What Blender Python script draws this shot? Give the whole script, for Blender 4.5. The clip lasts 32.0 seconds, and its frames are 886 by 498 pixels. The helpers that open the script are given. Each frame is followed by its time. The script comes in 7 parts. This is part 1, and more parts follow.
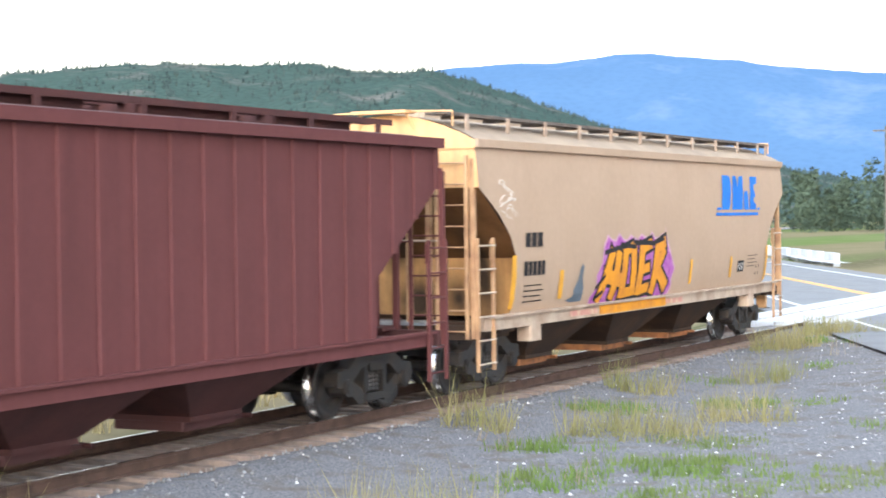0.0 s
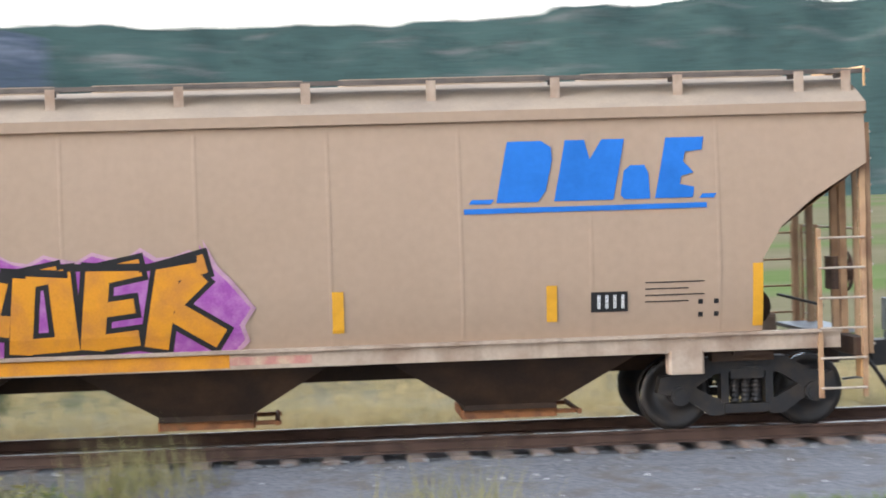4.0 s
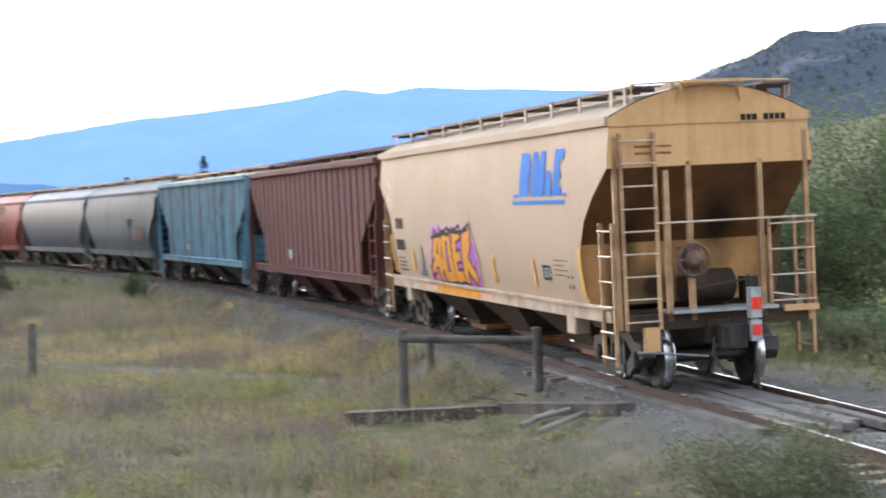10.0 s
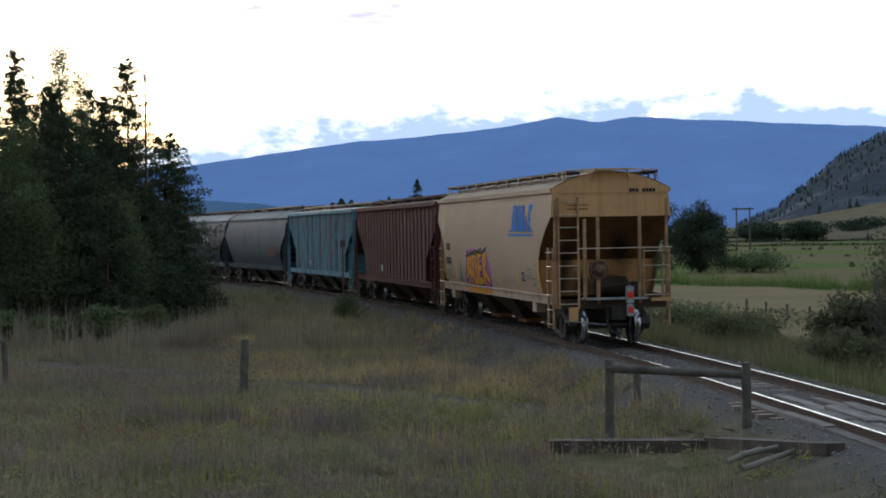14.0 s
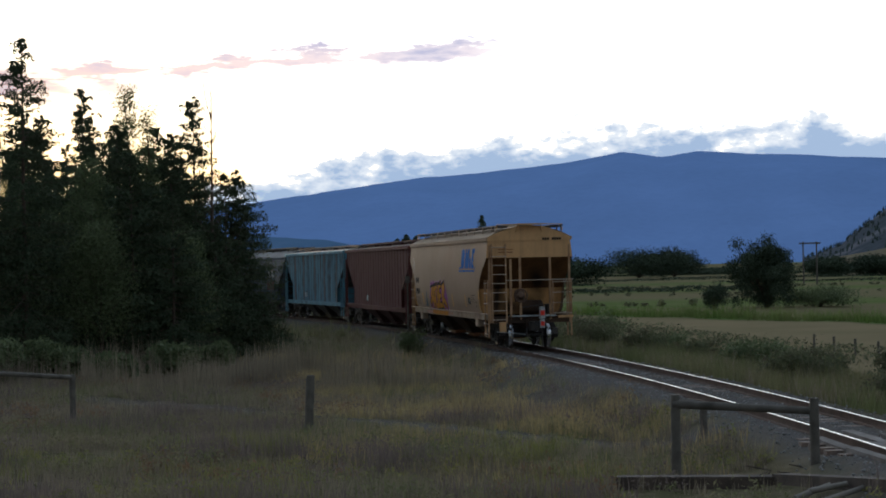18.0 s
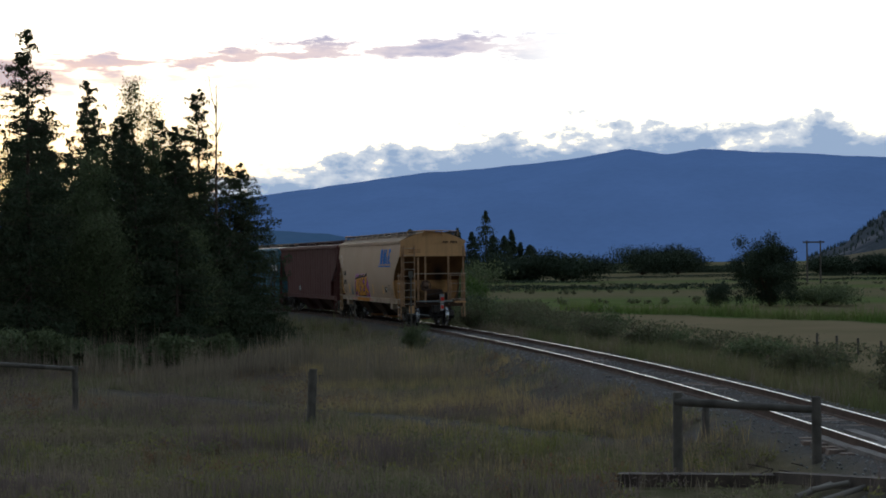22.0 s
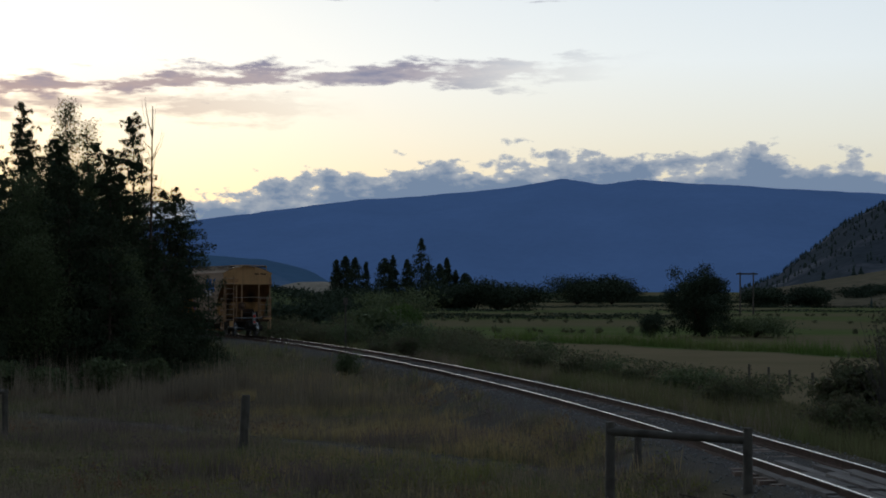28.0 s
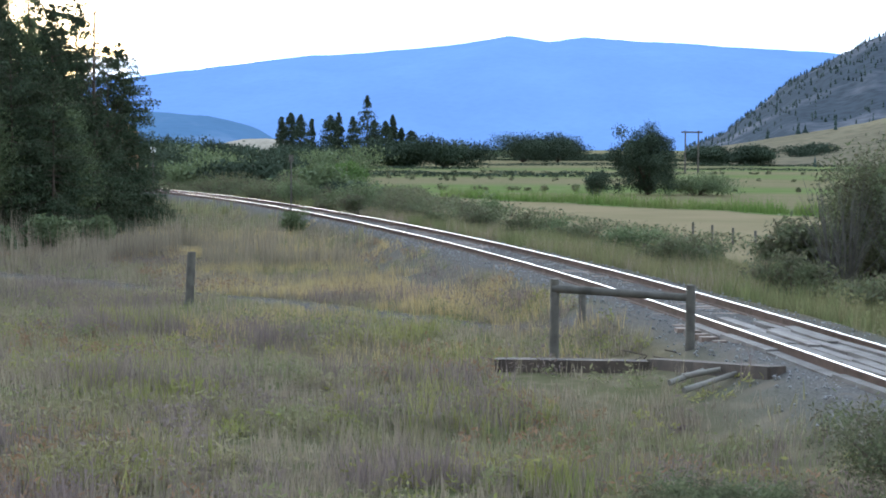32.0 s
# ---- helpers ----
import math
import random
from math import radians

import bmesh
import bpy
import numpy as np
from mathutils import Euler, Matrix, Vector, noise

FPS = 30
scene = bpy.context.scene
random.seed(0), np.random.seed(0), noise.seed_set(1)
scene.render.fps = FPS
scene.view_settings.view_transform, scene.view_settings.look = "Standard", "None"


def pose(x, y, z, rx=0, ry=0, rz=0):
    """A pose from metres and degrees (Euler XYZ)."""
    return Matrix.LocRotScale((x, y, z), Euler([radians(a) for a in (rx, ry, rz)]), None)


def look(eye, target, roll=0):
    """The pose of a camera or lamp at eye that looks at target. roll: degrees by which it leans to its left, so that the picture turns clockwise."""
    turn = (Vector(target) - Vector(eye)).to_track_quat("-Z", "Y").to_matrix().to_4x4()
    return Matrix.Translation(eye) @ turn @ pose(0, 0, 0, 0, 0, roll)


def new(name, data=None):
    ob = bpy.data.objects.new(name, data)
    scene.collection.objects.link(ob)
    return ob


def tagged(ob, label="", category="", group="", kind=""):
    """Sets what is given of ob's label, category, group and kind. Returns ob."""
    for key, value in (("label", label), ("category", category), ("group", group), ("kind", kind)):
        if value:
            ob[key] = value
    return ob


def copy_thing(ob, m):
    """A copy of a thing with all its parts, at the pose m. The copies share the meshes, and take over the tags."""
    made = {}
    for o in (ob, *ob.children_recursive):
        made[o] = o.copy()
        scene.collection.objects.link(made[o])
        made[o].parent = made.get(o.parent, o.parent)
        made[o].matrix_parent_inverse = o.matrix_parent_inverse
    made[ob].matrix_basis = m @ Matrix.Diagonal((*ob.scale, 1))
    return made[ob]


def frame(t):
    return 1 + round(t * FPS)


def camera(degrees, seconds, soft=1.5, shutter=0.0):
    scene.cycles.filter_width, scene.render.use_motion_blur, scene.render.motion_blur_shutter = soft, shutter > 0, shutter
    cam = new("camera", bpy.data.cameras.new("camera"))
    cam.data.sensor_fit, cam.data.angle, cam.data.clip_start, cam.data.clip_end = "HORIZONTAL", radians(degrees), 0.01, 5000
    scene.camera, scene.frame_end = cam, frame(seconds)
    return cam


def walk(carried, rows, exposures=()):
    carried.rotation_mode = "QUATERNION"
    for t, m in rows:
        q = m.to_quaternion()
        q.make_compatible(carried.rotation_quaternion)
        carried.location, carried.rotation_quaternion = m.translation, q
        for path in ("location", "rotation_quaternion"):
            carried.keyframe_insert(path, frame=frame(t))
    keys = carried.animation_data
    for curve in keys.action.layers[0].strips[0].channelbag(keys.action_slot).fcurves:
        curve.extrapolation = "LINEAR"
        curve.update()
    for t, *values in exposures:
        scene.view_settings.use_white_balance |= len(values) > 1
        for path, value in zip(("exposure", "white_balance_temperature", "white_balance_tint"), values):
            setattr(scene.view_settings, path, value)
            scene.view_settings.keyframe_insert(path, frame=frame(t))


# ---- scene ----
# A static tripod spot beside a railway curve; the camera swings in front of it while the train passes.
LENS = 27.55
# seconds, place, heading, tilt, lean (degrees)
PATH = (
    (0, -16.13, -13.78, 2.88, 26.62, -0.98, -0.7),
    (1, -18.6, -17.1, 3.0, 31.80, -1.27, -0.8),
    (2, -13.7, -18.0, 2.9, 41.65, -1.25, -1.7),
    (3, -10.44, -20.93, 3.12, 54.02, -2.01, -0.6),
    (3.5, -6.2, -24.0, 3.14, 68.5, -1.75, -0.8),
    (5.5, 14.12, -18.98, 2.7, 137.48, -0.5, -2.87),
    (6, 18.15, -16.58, 2.873, 150.39, -1.27, -1.61),
    (7, 13.33, -12.49, 2.95, 159.20, -1.08, -1.0),
    (7.5, 6.7, -10.97, 3.1, 158.70, -2.02, -2.73),
    (8, 1.69, -9.62, 3.13, 159.69, -3.02, -3.8),
    (9, 0, -9.53, 3.08, 161.43, -2.39, -2.92),
    (9.5, 0, -9.53, 3.08, 164.96, -2.21, -2.53),
    (10, 0, -9.53, 3.08, 168.6, -1.69, -2.71),
    (10.5, 0, -9.53, 3.08, 171.22, -1.43, -2.73),
    (11, 0, -9.53, 3.08, 171.45, -1.6, -2.5),
    (11.5, 0, -9.53, 3.08, 171.43, -0.98, -2.29),
    (12, 0, -9.53, 3.08, 172.79, -0.38, -2.45),
    (12.5, 0, -9.53, 3.08, 172.5, -0.16, -2.02),
    (13, 0, -9.53, 3.08, 174.19, -0.31, -1.16),
    (13.5, 0, -9.53, 3.08, 175.37, -0.16, -1.14),
    (14, 0, -9.53, 3.08, 175.22, -0.61, -0.99),
    (14.5, 0, -9.53, 3.08, 176.3, 0.26, -0.7),
    (16.5, 0, -9.53, 3.08, 176.71, 0.64, 0.16),
    (17, 0, -9.53, 3.08, 176.09, 0.05, -0.52),
    (17.5, 0, -9.53, 3.08, 176.42, 0.4, -1.11),
    (18, 0, -9.53, 3.08, 177.25, 0.56, -1.2),
    (18.5, 0, -9.53, 3.08, 177.45, 0.4, -1.26),
    (19, 0, -9.53, 3.08, 177.08, 0.3, -0.95),
    (19.5, 0, -9.53, 3.08, 176.73, 0.29, -0.78),
    (20, 0, -9.53, 3.08, 176.59, 0.17, -1.01),
    (20.5, 0, -9.53, 3.08, 176.71, 0.11, -0.83),
    (21, 0, -9.53, 3.08, 176.79, 0.01, -0.72),
    (21.5, 0, -9.53, 3.08, 176.47, -0.08, -0.38),
    (22, 0, -9.53, 3.08, 177.37, 0.41, -0.63),
    (22.5, 0, -9.53, 3.08, 177.23, 0.1, -0.48),
    (23, 0, -9.53, 3.08, 176.75, -0.06, -0.38),
    (23.5, 0, -9.53, 3.08, 176.44, 1.19, -0.32),
    (24, 0, -9.53, 3.08, 176.32, 1.57, -0.35),
    (24.5, 0, -9.53, 3.08, 176.3, 1.42, -0.32),
    (25, 0, -9.53, 3.08, 175.79, 1.3, -0.36),
    (25.5, 0, -9.53, 3.08, 175.56, 1.27, -0.24),
    (27.5, 0, -9.53, 3.08, 175.21, 1.07, -0.01),
    (28, 0, -9.53, 3.08, 175.32, 1.27, 0.09),
    (28.5, 0, -9.53, 3.08, 175.25, 1.06, 0.07),
    (29, 0, -9.53, 3.08, 175.14, 0.94, -0.13),
    (29.5, 0, -9.53, 3.08, 174.64, -2.22, 0.13),
    (30, 0, -9.53, 3.08, 174.06, -3.29, 0.02),
    (30.5, 0, -9.53, 3.08, 173.83, -3.13, 0.09),
    (31, 0, -9.53, 3.08, 173.94, -3.12, -0),
    (31.5, 0, -9.53, 3.08, 173.9, -3.19, 0.19),
    (32, 0, -9.53, 3.08, 173.59, -3.24, 0.27),
)
EXPOSURE = ((0, 1.9, 6500, 14), (2, 1.68, 6400, 14), (3.5, 1.47, 6400, 16), (5.5, 1.72, 6450, 14), (6.2, 1.57, 6450, 15), (7, 0.62, 6450, 15),
            (8, 0.17, 6500, 17), (8.6, 0.77, 6400, 14), (10, 1.67, 6500, 15), (11.5, 1.32, 6400, 12), (12.5, 0.77, 6350, 11), (13, 0.27, 6300, 11),
            (14, -0.23, 6250, 10), (16.5, -0.05, 6200, 10), (17.5, -0.35, 6200, 10), (18.5, -0.98, 6200, 10), (21, -1.02, 6150, 10), (23, -1.02, 6150, 10),
            (25.5, -1.26, 6150, 10), (27.5, -1.68, 6050, 10), (29, -1.92, 6050, 10), (29.6, -1.65, 5450, 10), (30.2, -1.38, 5200, 11), (30.6, -0.25, 5450, 7),
            (31, 0.5, 5700, 8), (31.5, 0.95, 5850, 9), (32, 1.18, 5950, 10))


def view(x, y, z, heading, tilt, lean):
    a, b = radians(heading), radians(tilt)
    eye = Vector((x, y, z))
    return look(eye, eye + Vector((math.cos(b) * math.cos(a), math.cos(b) * math.sin(a), math.sin(b))), lean)


cam = camera(LENS, 32.0, 1.8, 0.5)
walk(cam, [(row[0], view(*row[1:])) for row in PATH], EXPOSURE)

# ---- light: an overcast evening sky, brightest over the far valley ----
SUN_BEARING = 196.0
world = bpy.data.worlds.new("evening_sky")
scene.world = world
world.use_nodes = True
wn, wl = world.node_tree.nodes, world.node_tree.links
wn.clear()


def wnode(kind, **values):
    n = wn.new(kind)
    for key, value in values.items():
        n.inputs[key].default_value = value
    return n


def wmath(op, a, b=None, clamp=False):
    n = wn.new("ShaderNodeMath")
    n.operation, n.use_clamp = op, clamp
    for i, v in enumerate((a, b)):
        if v is None:
            continue
        if isinstance(v, (int, float)):
            n.inputs[i].default_value = v
        else:
            wl.new(v, n.inputs[i])
    return n.outputs[0]


def wmix(fac, a, b):
    n = wn.new("ShaderNodeMix")
    n.data_type = "RGBA"
    for i, v in ((0, fac), (6, a), (7, b)):
        if isinstance(v, (int, float)):
            n.inputs[i].default_value = v
        elif isinstance(v, tuple):
            n.inputs[i].default_value = (*v, 1)
        else:
            wl.new(v, n.inputs[i])
    return n.outputs[2]


coord = wn.new("ShaderNodeTexCoord")
split = wn.new("ShaderNodeSeparateXYZ")
wl.new(coord.outputs["Generated"], split.inputs[0])
up = split.outputs[2]
sunward = wmath("ADD", wmath("MULTIPLY", split.outputs[0], math.cos(radians(SUN_BEARING))), wmath("MULTIPLY", split.outputs[1], math.sin(radians(SUN_BEARING))))
ramp = wn.new("ShaderNodeValToRGB")
wl.new(wmath("MULTIPLY", up, 1.0, True), ramp.inputs[0])
el = ramp.color_ramp.elements
el[0].position, el[0].color = 0.0, (1.2, 1.02, 0.72, 1)
el[1].position, el[1].color = 1.0, (0.82, 0.98, 1.2, 1)
for p, c in ((0.05, (1.26, 1.12, 0.84)), (0.085, (1.4, 1.37, 1.22)), (0.125, (1.5, 1.56, 1.56)), (0.22, (1.3, 1.42, 1.52)), (0.45, (0.95, 1.12, 1.28))):
    e = el.new(p)
    e.color = (*c, 1)
sky = wn.new("ShaderNodeTexSky")
sky.sky_type, sky.sun_disc, sky.sun_elevation, sky.sun_rotation = "NISHITA", False, radians(7), radians(90 - SUN_BEARING)


def band(height, low, full, top, end):
    """1 between full and top, falling to 0 at low and end, by the height over the horizon."""
    a = wn.new("ShaderNodeMapRange")
    wl.new(height, a.inputs[0])
    a.inputs[1].default_value, a.inputs[2].default_value = low, full
    b = wn.new("ShaderNodeMapRange")
    wl.new(height, b.inputs[0])
    b.inputs[1].default_value, b.inputs[2].default_value, b.inputs[3].default_value, b.inputs[4].default_value = top, end, 1, 0
    return wmath("MULTIPLY", a.outputs[0], b.outputs[0])


def puff(source, cut, soft):
    n = wn.new("ShaderNodeMapRange")
    wl.new(source, n.inputs[0])
    n.inputs[1].default_value, n.inputs[2].default_value = cut, cut + soft
    return n.outputs[0]


# a bank of cloud that stands on the far ridge and falls away with it, and a streak of lit cloud higher up
north = wmath("ADD", wmath("MULTIPLY", split.outputs[0], math.cos(radians(165))), wmath("MULTIPLY", split.outputs[1], math.sin(radians(165))))
crest = wmath("ADD", wmath("MULTIPLY", split.outputs[0], math.cos(radians(170))), wmath("MULTIPLY", split.outputs[1], math.sin(radians(170))))
slant = wmath("ADD", up, wmath("SUBTRACT", 1.0, crest))
small = wn.new("ShaderNodeMapping")
wl.new(coord.outputs["Generated"], small.inputs[0])
small.inputs["Scale"].default_value = (34, 34, 75)
tufts = wnode("ShaderNodeTexNoise", Scale=1.0, Detail=6.0, Roughness=0.6)
wl.new(small.outputs[0], tufts.inputs["Vector"])
streak = wmath("ADD", up, wmath("MULTIPLY", wmath("SUBTRACT", 1.0, north), 0.16))
heap = wmath("ADD", tufts.outputs["Fac"], wmath("MULTIPLY", wmath("SUBTRACT", 0.0755, slant), 13.0))
low_cloud = wmath("MULTIPLY", band(slant, 0.02, 0.04, 0.086, 0.094), puff(heap, 0.475, 0.05))
core = puff(heap, 0.5, 0.16)
left_part = wn.new("ShaderNodeMapRange")
wl.new(north, left_part.inputs[0])
left_part.inputs[1].default_value, left_part.inputs[2].default_value, left_part.inputs[3].default_value, left_part.inputs[4].default_value = 0.974, 0.99, 1, 0
shred = wn.new("ShaderNodeMapping")
wl.new(coord.outputs["Generated"], shred.inputs[0])
shred.inputs["Scale"].default_value = (24, 24, 115)
shreds = wnode("ShaderNodeTexNoise", Scale=1.0, Detail=8.0, Roughness=0.62)
wl.new(shred.outputs[0], shreds.inputs["Vector"])
wisp = wmath("SUBTRACT", shreds.outputs["Fac"], wmath("MULTIPLY", wmath("ABSOLUTE", wmath("SUBTRACT", streak, 0.1225)), 24.0))
top_wisp = wmath("SUBTRACT", shreds.outputs["Fac"], wmath("MULTIPLY", wmath("ABSOLUTE", wmath("SUBTRACT", up, 0.166)), 20.0))
high_cloud = wmath("MULTIPLY", wmath("MAXIMUM", puff(wisp, 0.345, 0.1), puff(top_wisp, 0.4, 0.1)), left_part.outputs[0])
lit = wn.new("ShaderNodeMapRange")
wl.new(sunward, lit.inputs[0])
lit.inputs[1].default_value, lit.inputs[2].default_value = 0.945, 0.99
low_wisp = wmath("SUBTRACT", shreds.outputs["Fac"], wmath("MULTIPLY", wmath("ABSOLUTE", wmath("SUBTRACT", up, 0.101)), 16.0))
low_streak = wmath("MULTIPLY", puff(low_wisp, 0.34, 0.16), lit.outputs[0])
base = wmix(0.05, ramp.outputs[0], sky.outputs[0])
base = wmix(low_cloud, base, wmix(core, (1.0, 1.01, 1.0), (0.4, 0.52, 0.7)))
base = wmix(low_streak, base, (1.2, 0.9, 0.74))
base = wmix(high_cloud, base, wmix(puff(shreds.outputs["Fac"], 0.5, 0.16), wmix(lit.outputs[0], (0.95, 0.84, 0.87), (1.15, 0.82, 0.7)), wmix(lit.outputs[0], (0.58, 0.57, 0.72), (0.76, 0.64, 0.72))))
dome = wn.new("ShaderNodeMapRange")   # the sky away from the sunset is dimmer
wl.new(sunward, dome.inputs[0])
dome.inputs[1].default_value, dome.inputs[2].default_value, dome.inputs[3].default_value, dome.inputs[4].default_value = 0.25, 0.85, 0.18, 2.0
dome.interpolation_type = "SMOOTHSTEP"
back = wn.new("ShaderNodeBackground")
wl.new(base, back.inputs[0])
high = wn.new("ShaderNodeMapRange")   # and the zenith keeps its light
wl.new(up, high.inputs[0])
high.inputs[1].default_value, high.inputs[2].default_value, high.inputs[3].default_value, high.inputs[4].default_value = 0.3, 0.85, 0.0, 0.33
away = wmath("ADD", wmath("MULTIPLY", split.outputs[0], math.cos(radians(50))), wmath("MULTIPLY", split.outputs[1], math.sin(radians(50))))
pale = wn.new("ShaderNodeMapRange")   # bright cloud over the hills behind the road
wl.new(away, pale.inputs[0])
pale.inputs[1].default_value, pale.inputs[2].default_value, pale.inputs[3].default_value, pale.inputs[4].default_value = 0.2, 0.85, 0.0, 0.42
wl.new(wmath("MULTIPLY", wmath("ADD", wmath("ADD", dome.outputs[0], high.outputs[0]), pale.outputs[0]), 0.82), back.inputs[1])
wo = wn.new("ShaderNodeOutputWorld")
wl.new(back.outputs[0], wo.inputs[0])

sun = new("sun", bpy.data.lights.new("sun", "SUN"))
sun.data.energy, sun.data.angle, sun.data.color = 0.2, radians(25), (1.0, 0.86, 0.72)
sun.matrix_basis = look((0, 0, 60), Vector((0, 0, 60)) - Vector((math.cos(radians(SUN_BEARING)) * math.cos(radians(14)), math.sin(radians(SUN_BEARING)) * math.cos(radians(14)), math.sin(radians(14)))))


# ---- materials ----
def material(name, color, rough=0.8, metal=0.0, vary=0.25, scale=3.0, fine=40.0, bump=0.15, other=None, streak=0.0, per_object=0.0, island=0.0, leaf=0.0, spec=0.5, soot=()):
    """A surface with a base colour, broad stains, fine grain, running streaks and relief. other: the colour of the stains."""
    m = bpy.data.materials.new(name)
    m.use_nodes = True
    n, l = m.node_tree.nodes, m.node_tree.links
    bsdf = n["Principled BSDF"]
    bsdf.inputs["Metallic"].default_value = metal
    bsdf.inputs["Specular IOR Level"].default_value = spec
    tc = n.new("ShaderNodeTexCoord")
    mp = n.new("ShaderNodeMapping")
    l.new(tc.outputs["Object"], mp.inputs[0])
    broad = n.new("ShaderNodeTexNoise")
    broad.inputs["Scale"].default_value, broad.inputs["Detail"].default_value = scale, 6
    l.new(mp.outputs[0], broad.inputs["Vector"])
    grain = n.new("ShaderNodeTexNoise")
    grain.inputs["Scale"].default_value, grain.inputs["Detail"].default_value = fine, 3
    l.new(mp.outputs[0], grain.inputs["Vector"])
    other = other or tuple(c * 0.55 for c in color)
    mr = n.new("ShaderNodeMapRange")
    l.new(broad.outputs["Fac"], mr.inputs[0])
    mr.inputs[1].default_value, mr.inputs[2].default_value, mr.inputs[4].default_value = 0.42, 0.68, min(1.0, vary * 2.2)
    mix = n.new("ShaderNodeMix")
    mix.data_type = "RGBA"
    mix.inputs[6].default_value, mix.inputs[7].default_value = (*color, 1), (*other, 1)
    l.new(mr.outputs[0], mix.inputs[0])
    out = mix.outputs[2]
    if streak:
        mp2 = n.new("ShaderNodeMapping")
        mp2.inputs["Scale"].default_value = (5.0, 5.0, 0.22)
        l.new(tc.outputs["Object"], mp2.inputs[0])
        st = n.new("ShaderNodeTexNoise")
        st.inputs["Scale"].default_value, st.inputs["Detail"].default_value = 1.0, 5
        l.new(mp2.outputs[0], st.inputs["Vector"])
        sr = n.new("ShaderNodeMapRange")
        l.new(st.outputs["Fac"], sr.inputs[0])
        sr.inputs[1].default_value, sr.inputs[2].default_value, sr.inputs[4].default_value = 0.5, 0.78, streak
        mix2 = n.new("ShaderNodeMix")
        mix2.data_type = "RGBA"
        l.new(sr.outputs[0], mix2.inputs[0])
        l.new(out, mix2.inputs[6])
        mix2.inputs[7].default_value = (*[c * 0.35 for c in other], 1)
        out = mix2.outputs[2]
    for cy, cz, ry, rz, lean in soot:
        mp3 = n.new("ShaderNodeMapping")
        mp3.vector_type = "TEXTURE"
        mp3.inputs["Location"].default_value, mp3.inputs["Rotation"].default_value, mp3.inputs["Scale"].default_value = (0, cy, cz), (radians(lean), 0, 0), (1000, ry, rz)
        l.new(tc.outputs["Object"], mp3.inputs[0])
        far = n.new("ShaderNodeVectorMath")
        far.operation = "LENGTH"
        l.new(mp3.outputs[0], far.inputs[0])
        wob = n.new("ShaderNodeMath")
        wob.operation = "MULTIPLY_ADD"
        l.new(broad.outputs["Fac"], wob.inputs[0])
        wob.inputs[1].default_value = 0.9
        l.new(far.outputs["Value"], wob.inputs[2])
        fade = n.new("ShaderNodeMapRange")
        l.new(wob.outputs[0], fade.inputs[0])
        fade.inputs[1].default_value, fade.inputs[2].default_value, fade.inputs[3].default_value, fade.inputs[4].default_value = 0.7, 1.55, 0.95, 0.0
        mix3 = n.new("ShaderNodeMix")
        mix3.data_type = "RGBA"
        l.new(fade.outputs[0], mix3.inputs[0])
        l.new(out, mix3.inputs[6])
        mix3.inputs[7].default_value = (0.035, 0.024, 0.018, 1)
        out = mix3.outputs[2]
    hsv = n.new("ShaderNodeHueSaturation")
    l.new(out, hsv.inputs["Color"])
    val = n.new("ShaderNodeMath")
    val.operation = "MULTIPLY_ADD"
    l.new(grain.outputs["Fac"], val.inputs[0])
    val.inputs[1].default_value, val.inputs[2].default_value = 0.5 * vary + 0.1, 1 - 0.5 * (0.5 * vary + 0.1)
    value = val.outputs[0]
    for amount, source in ((per_object, ("ShaderNodeObjectInfo", "Random")), (island, ("ShaderNodeNewGeometry", "Random Per Island"))):
        if amount:
            info = n.new(source[0])
            a = n.new("ShaderNodeMath")
            a.operation = "MULTIPLY_ADD"
            l.new(info.outputs[source[1]], a.inputs[0])
            a.inputs[1].default_value = amount
            l.new(value, a.inputs[2])
            value = a.outputs[0]
    l.new(value, hsv.inputs["Value"])
    l.new(hsv.outputs[0], bsdf.inputs["Base Color"])
    rr = n.new("ShaderNodeMapRange")
    l.new(broad.outputs["Fac"], rr.inputs[0])
    rr.inputs[3].default_value, rr.inputs[4].default_value = max(0.05, rough - 0.12), min(1.0, rough + 0.12)
    l.new(rr.outputs[0], bsdf.inputs["Roughness"])
    if bump:
        b = n.new("ShaderNodeBump")
        b.inputs["Strength"].default_value, b.inputs["Distance"].default_value = bump, 0.02
        l.new(grain.outputs["Fac"], b.inputs["Height"])
        l.new(b.outputs[0], bsdf.inputs["Normal"])
    if leaf:
        tr = n.new("ShaderNodeBsdfTranslucent")
        l.new(hsv.outputs[0], tr.inputs[0])
        ms = n.new("ShaderNodeMixShader")
        ms.inputs[0].default_value = leaf
        l.new(bsdf.outputs[0], ms.inputs[1])
        l.new(tr.outputs[0], ms.inputs[2])
        l.new(ms.outputs[0], n["Material Output"].inputs[0])
    return m


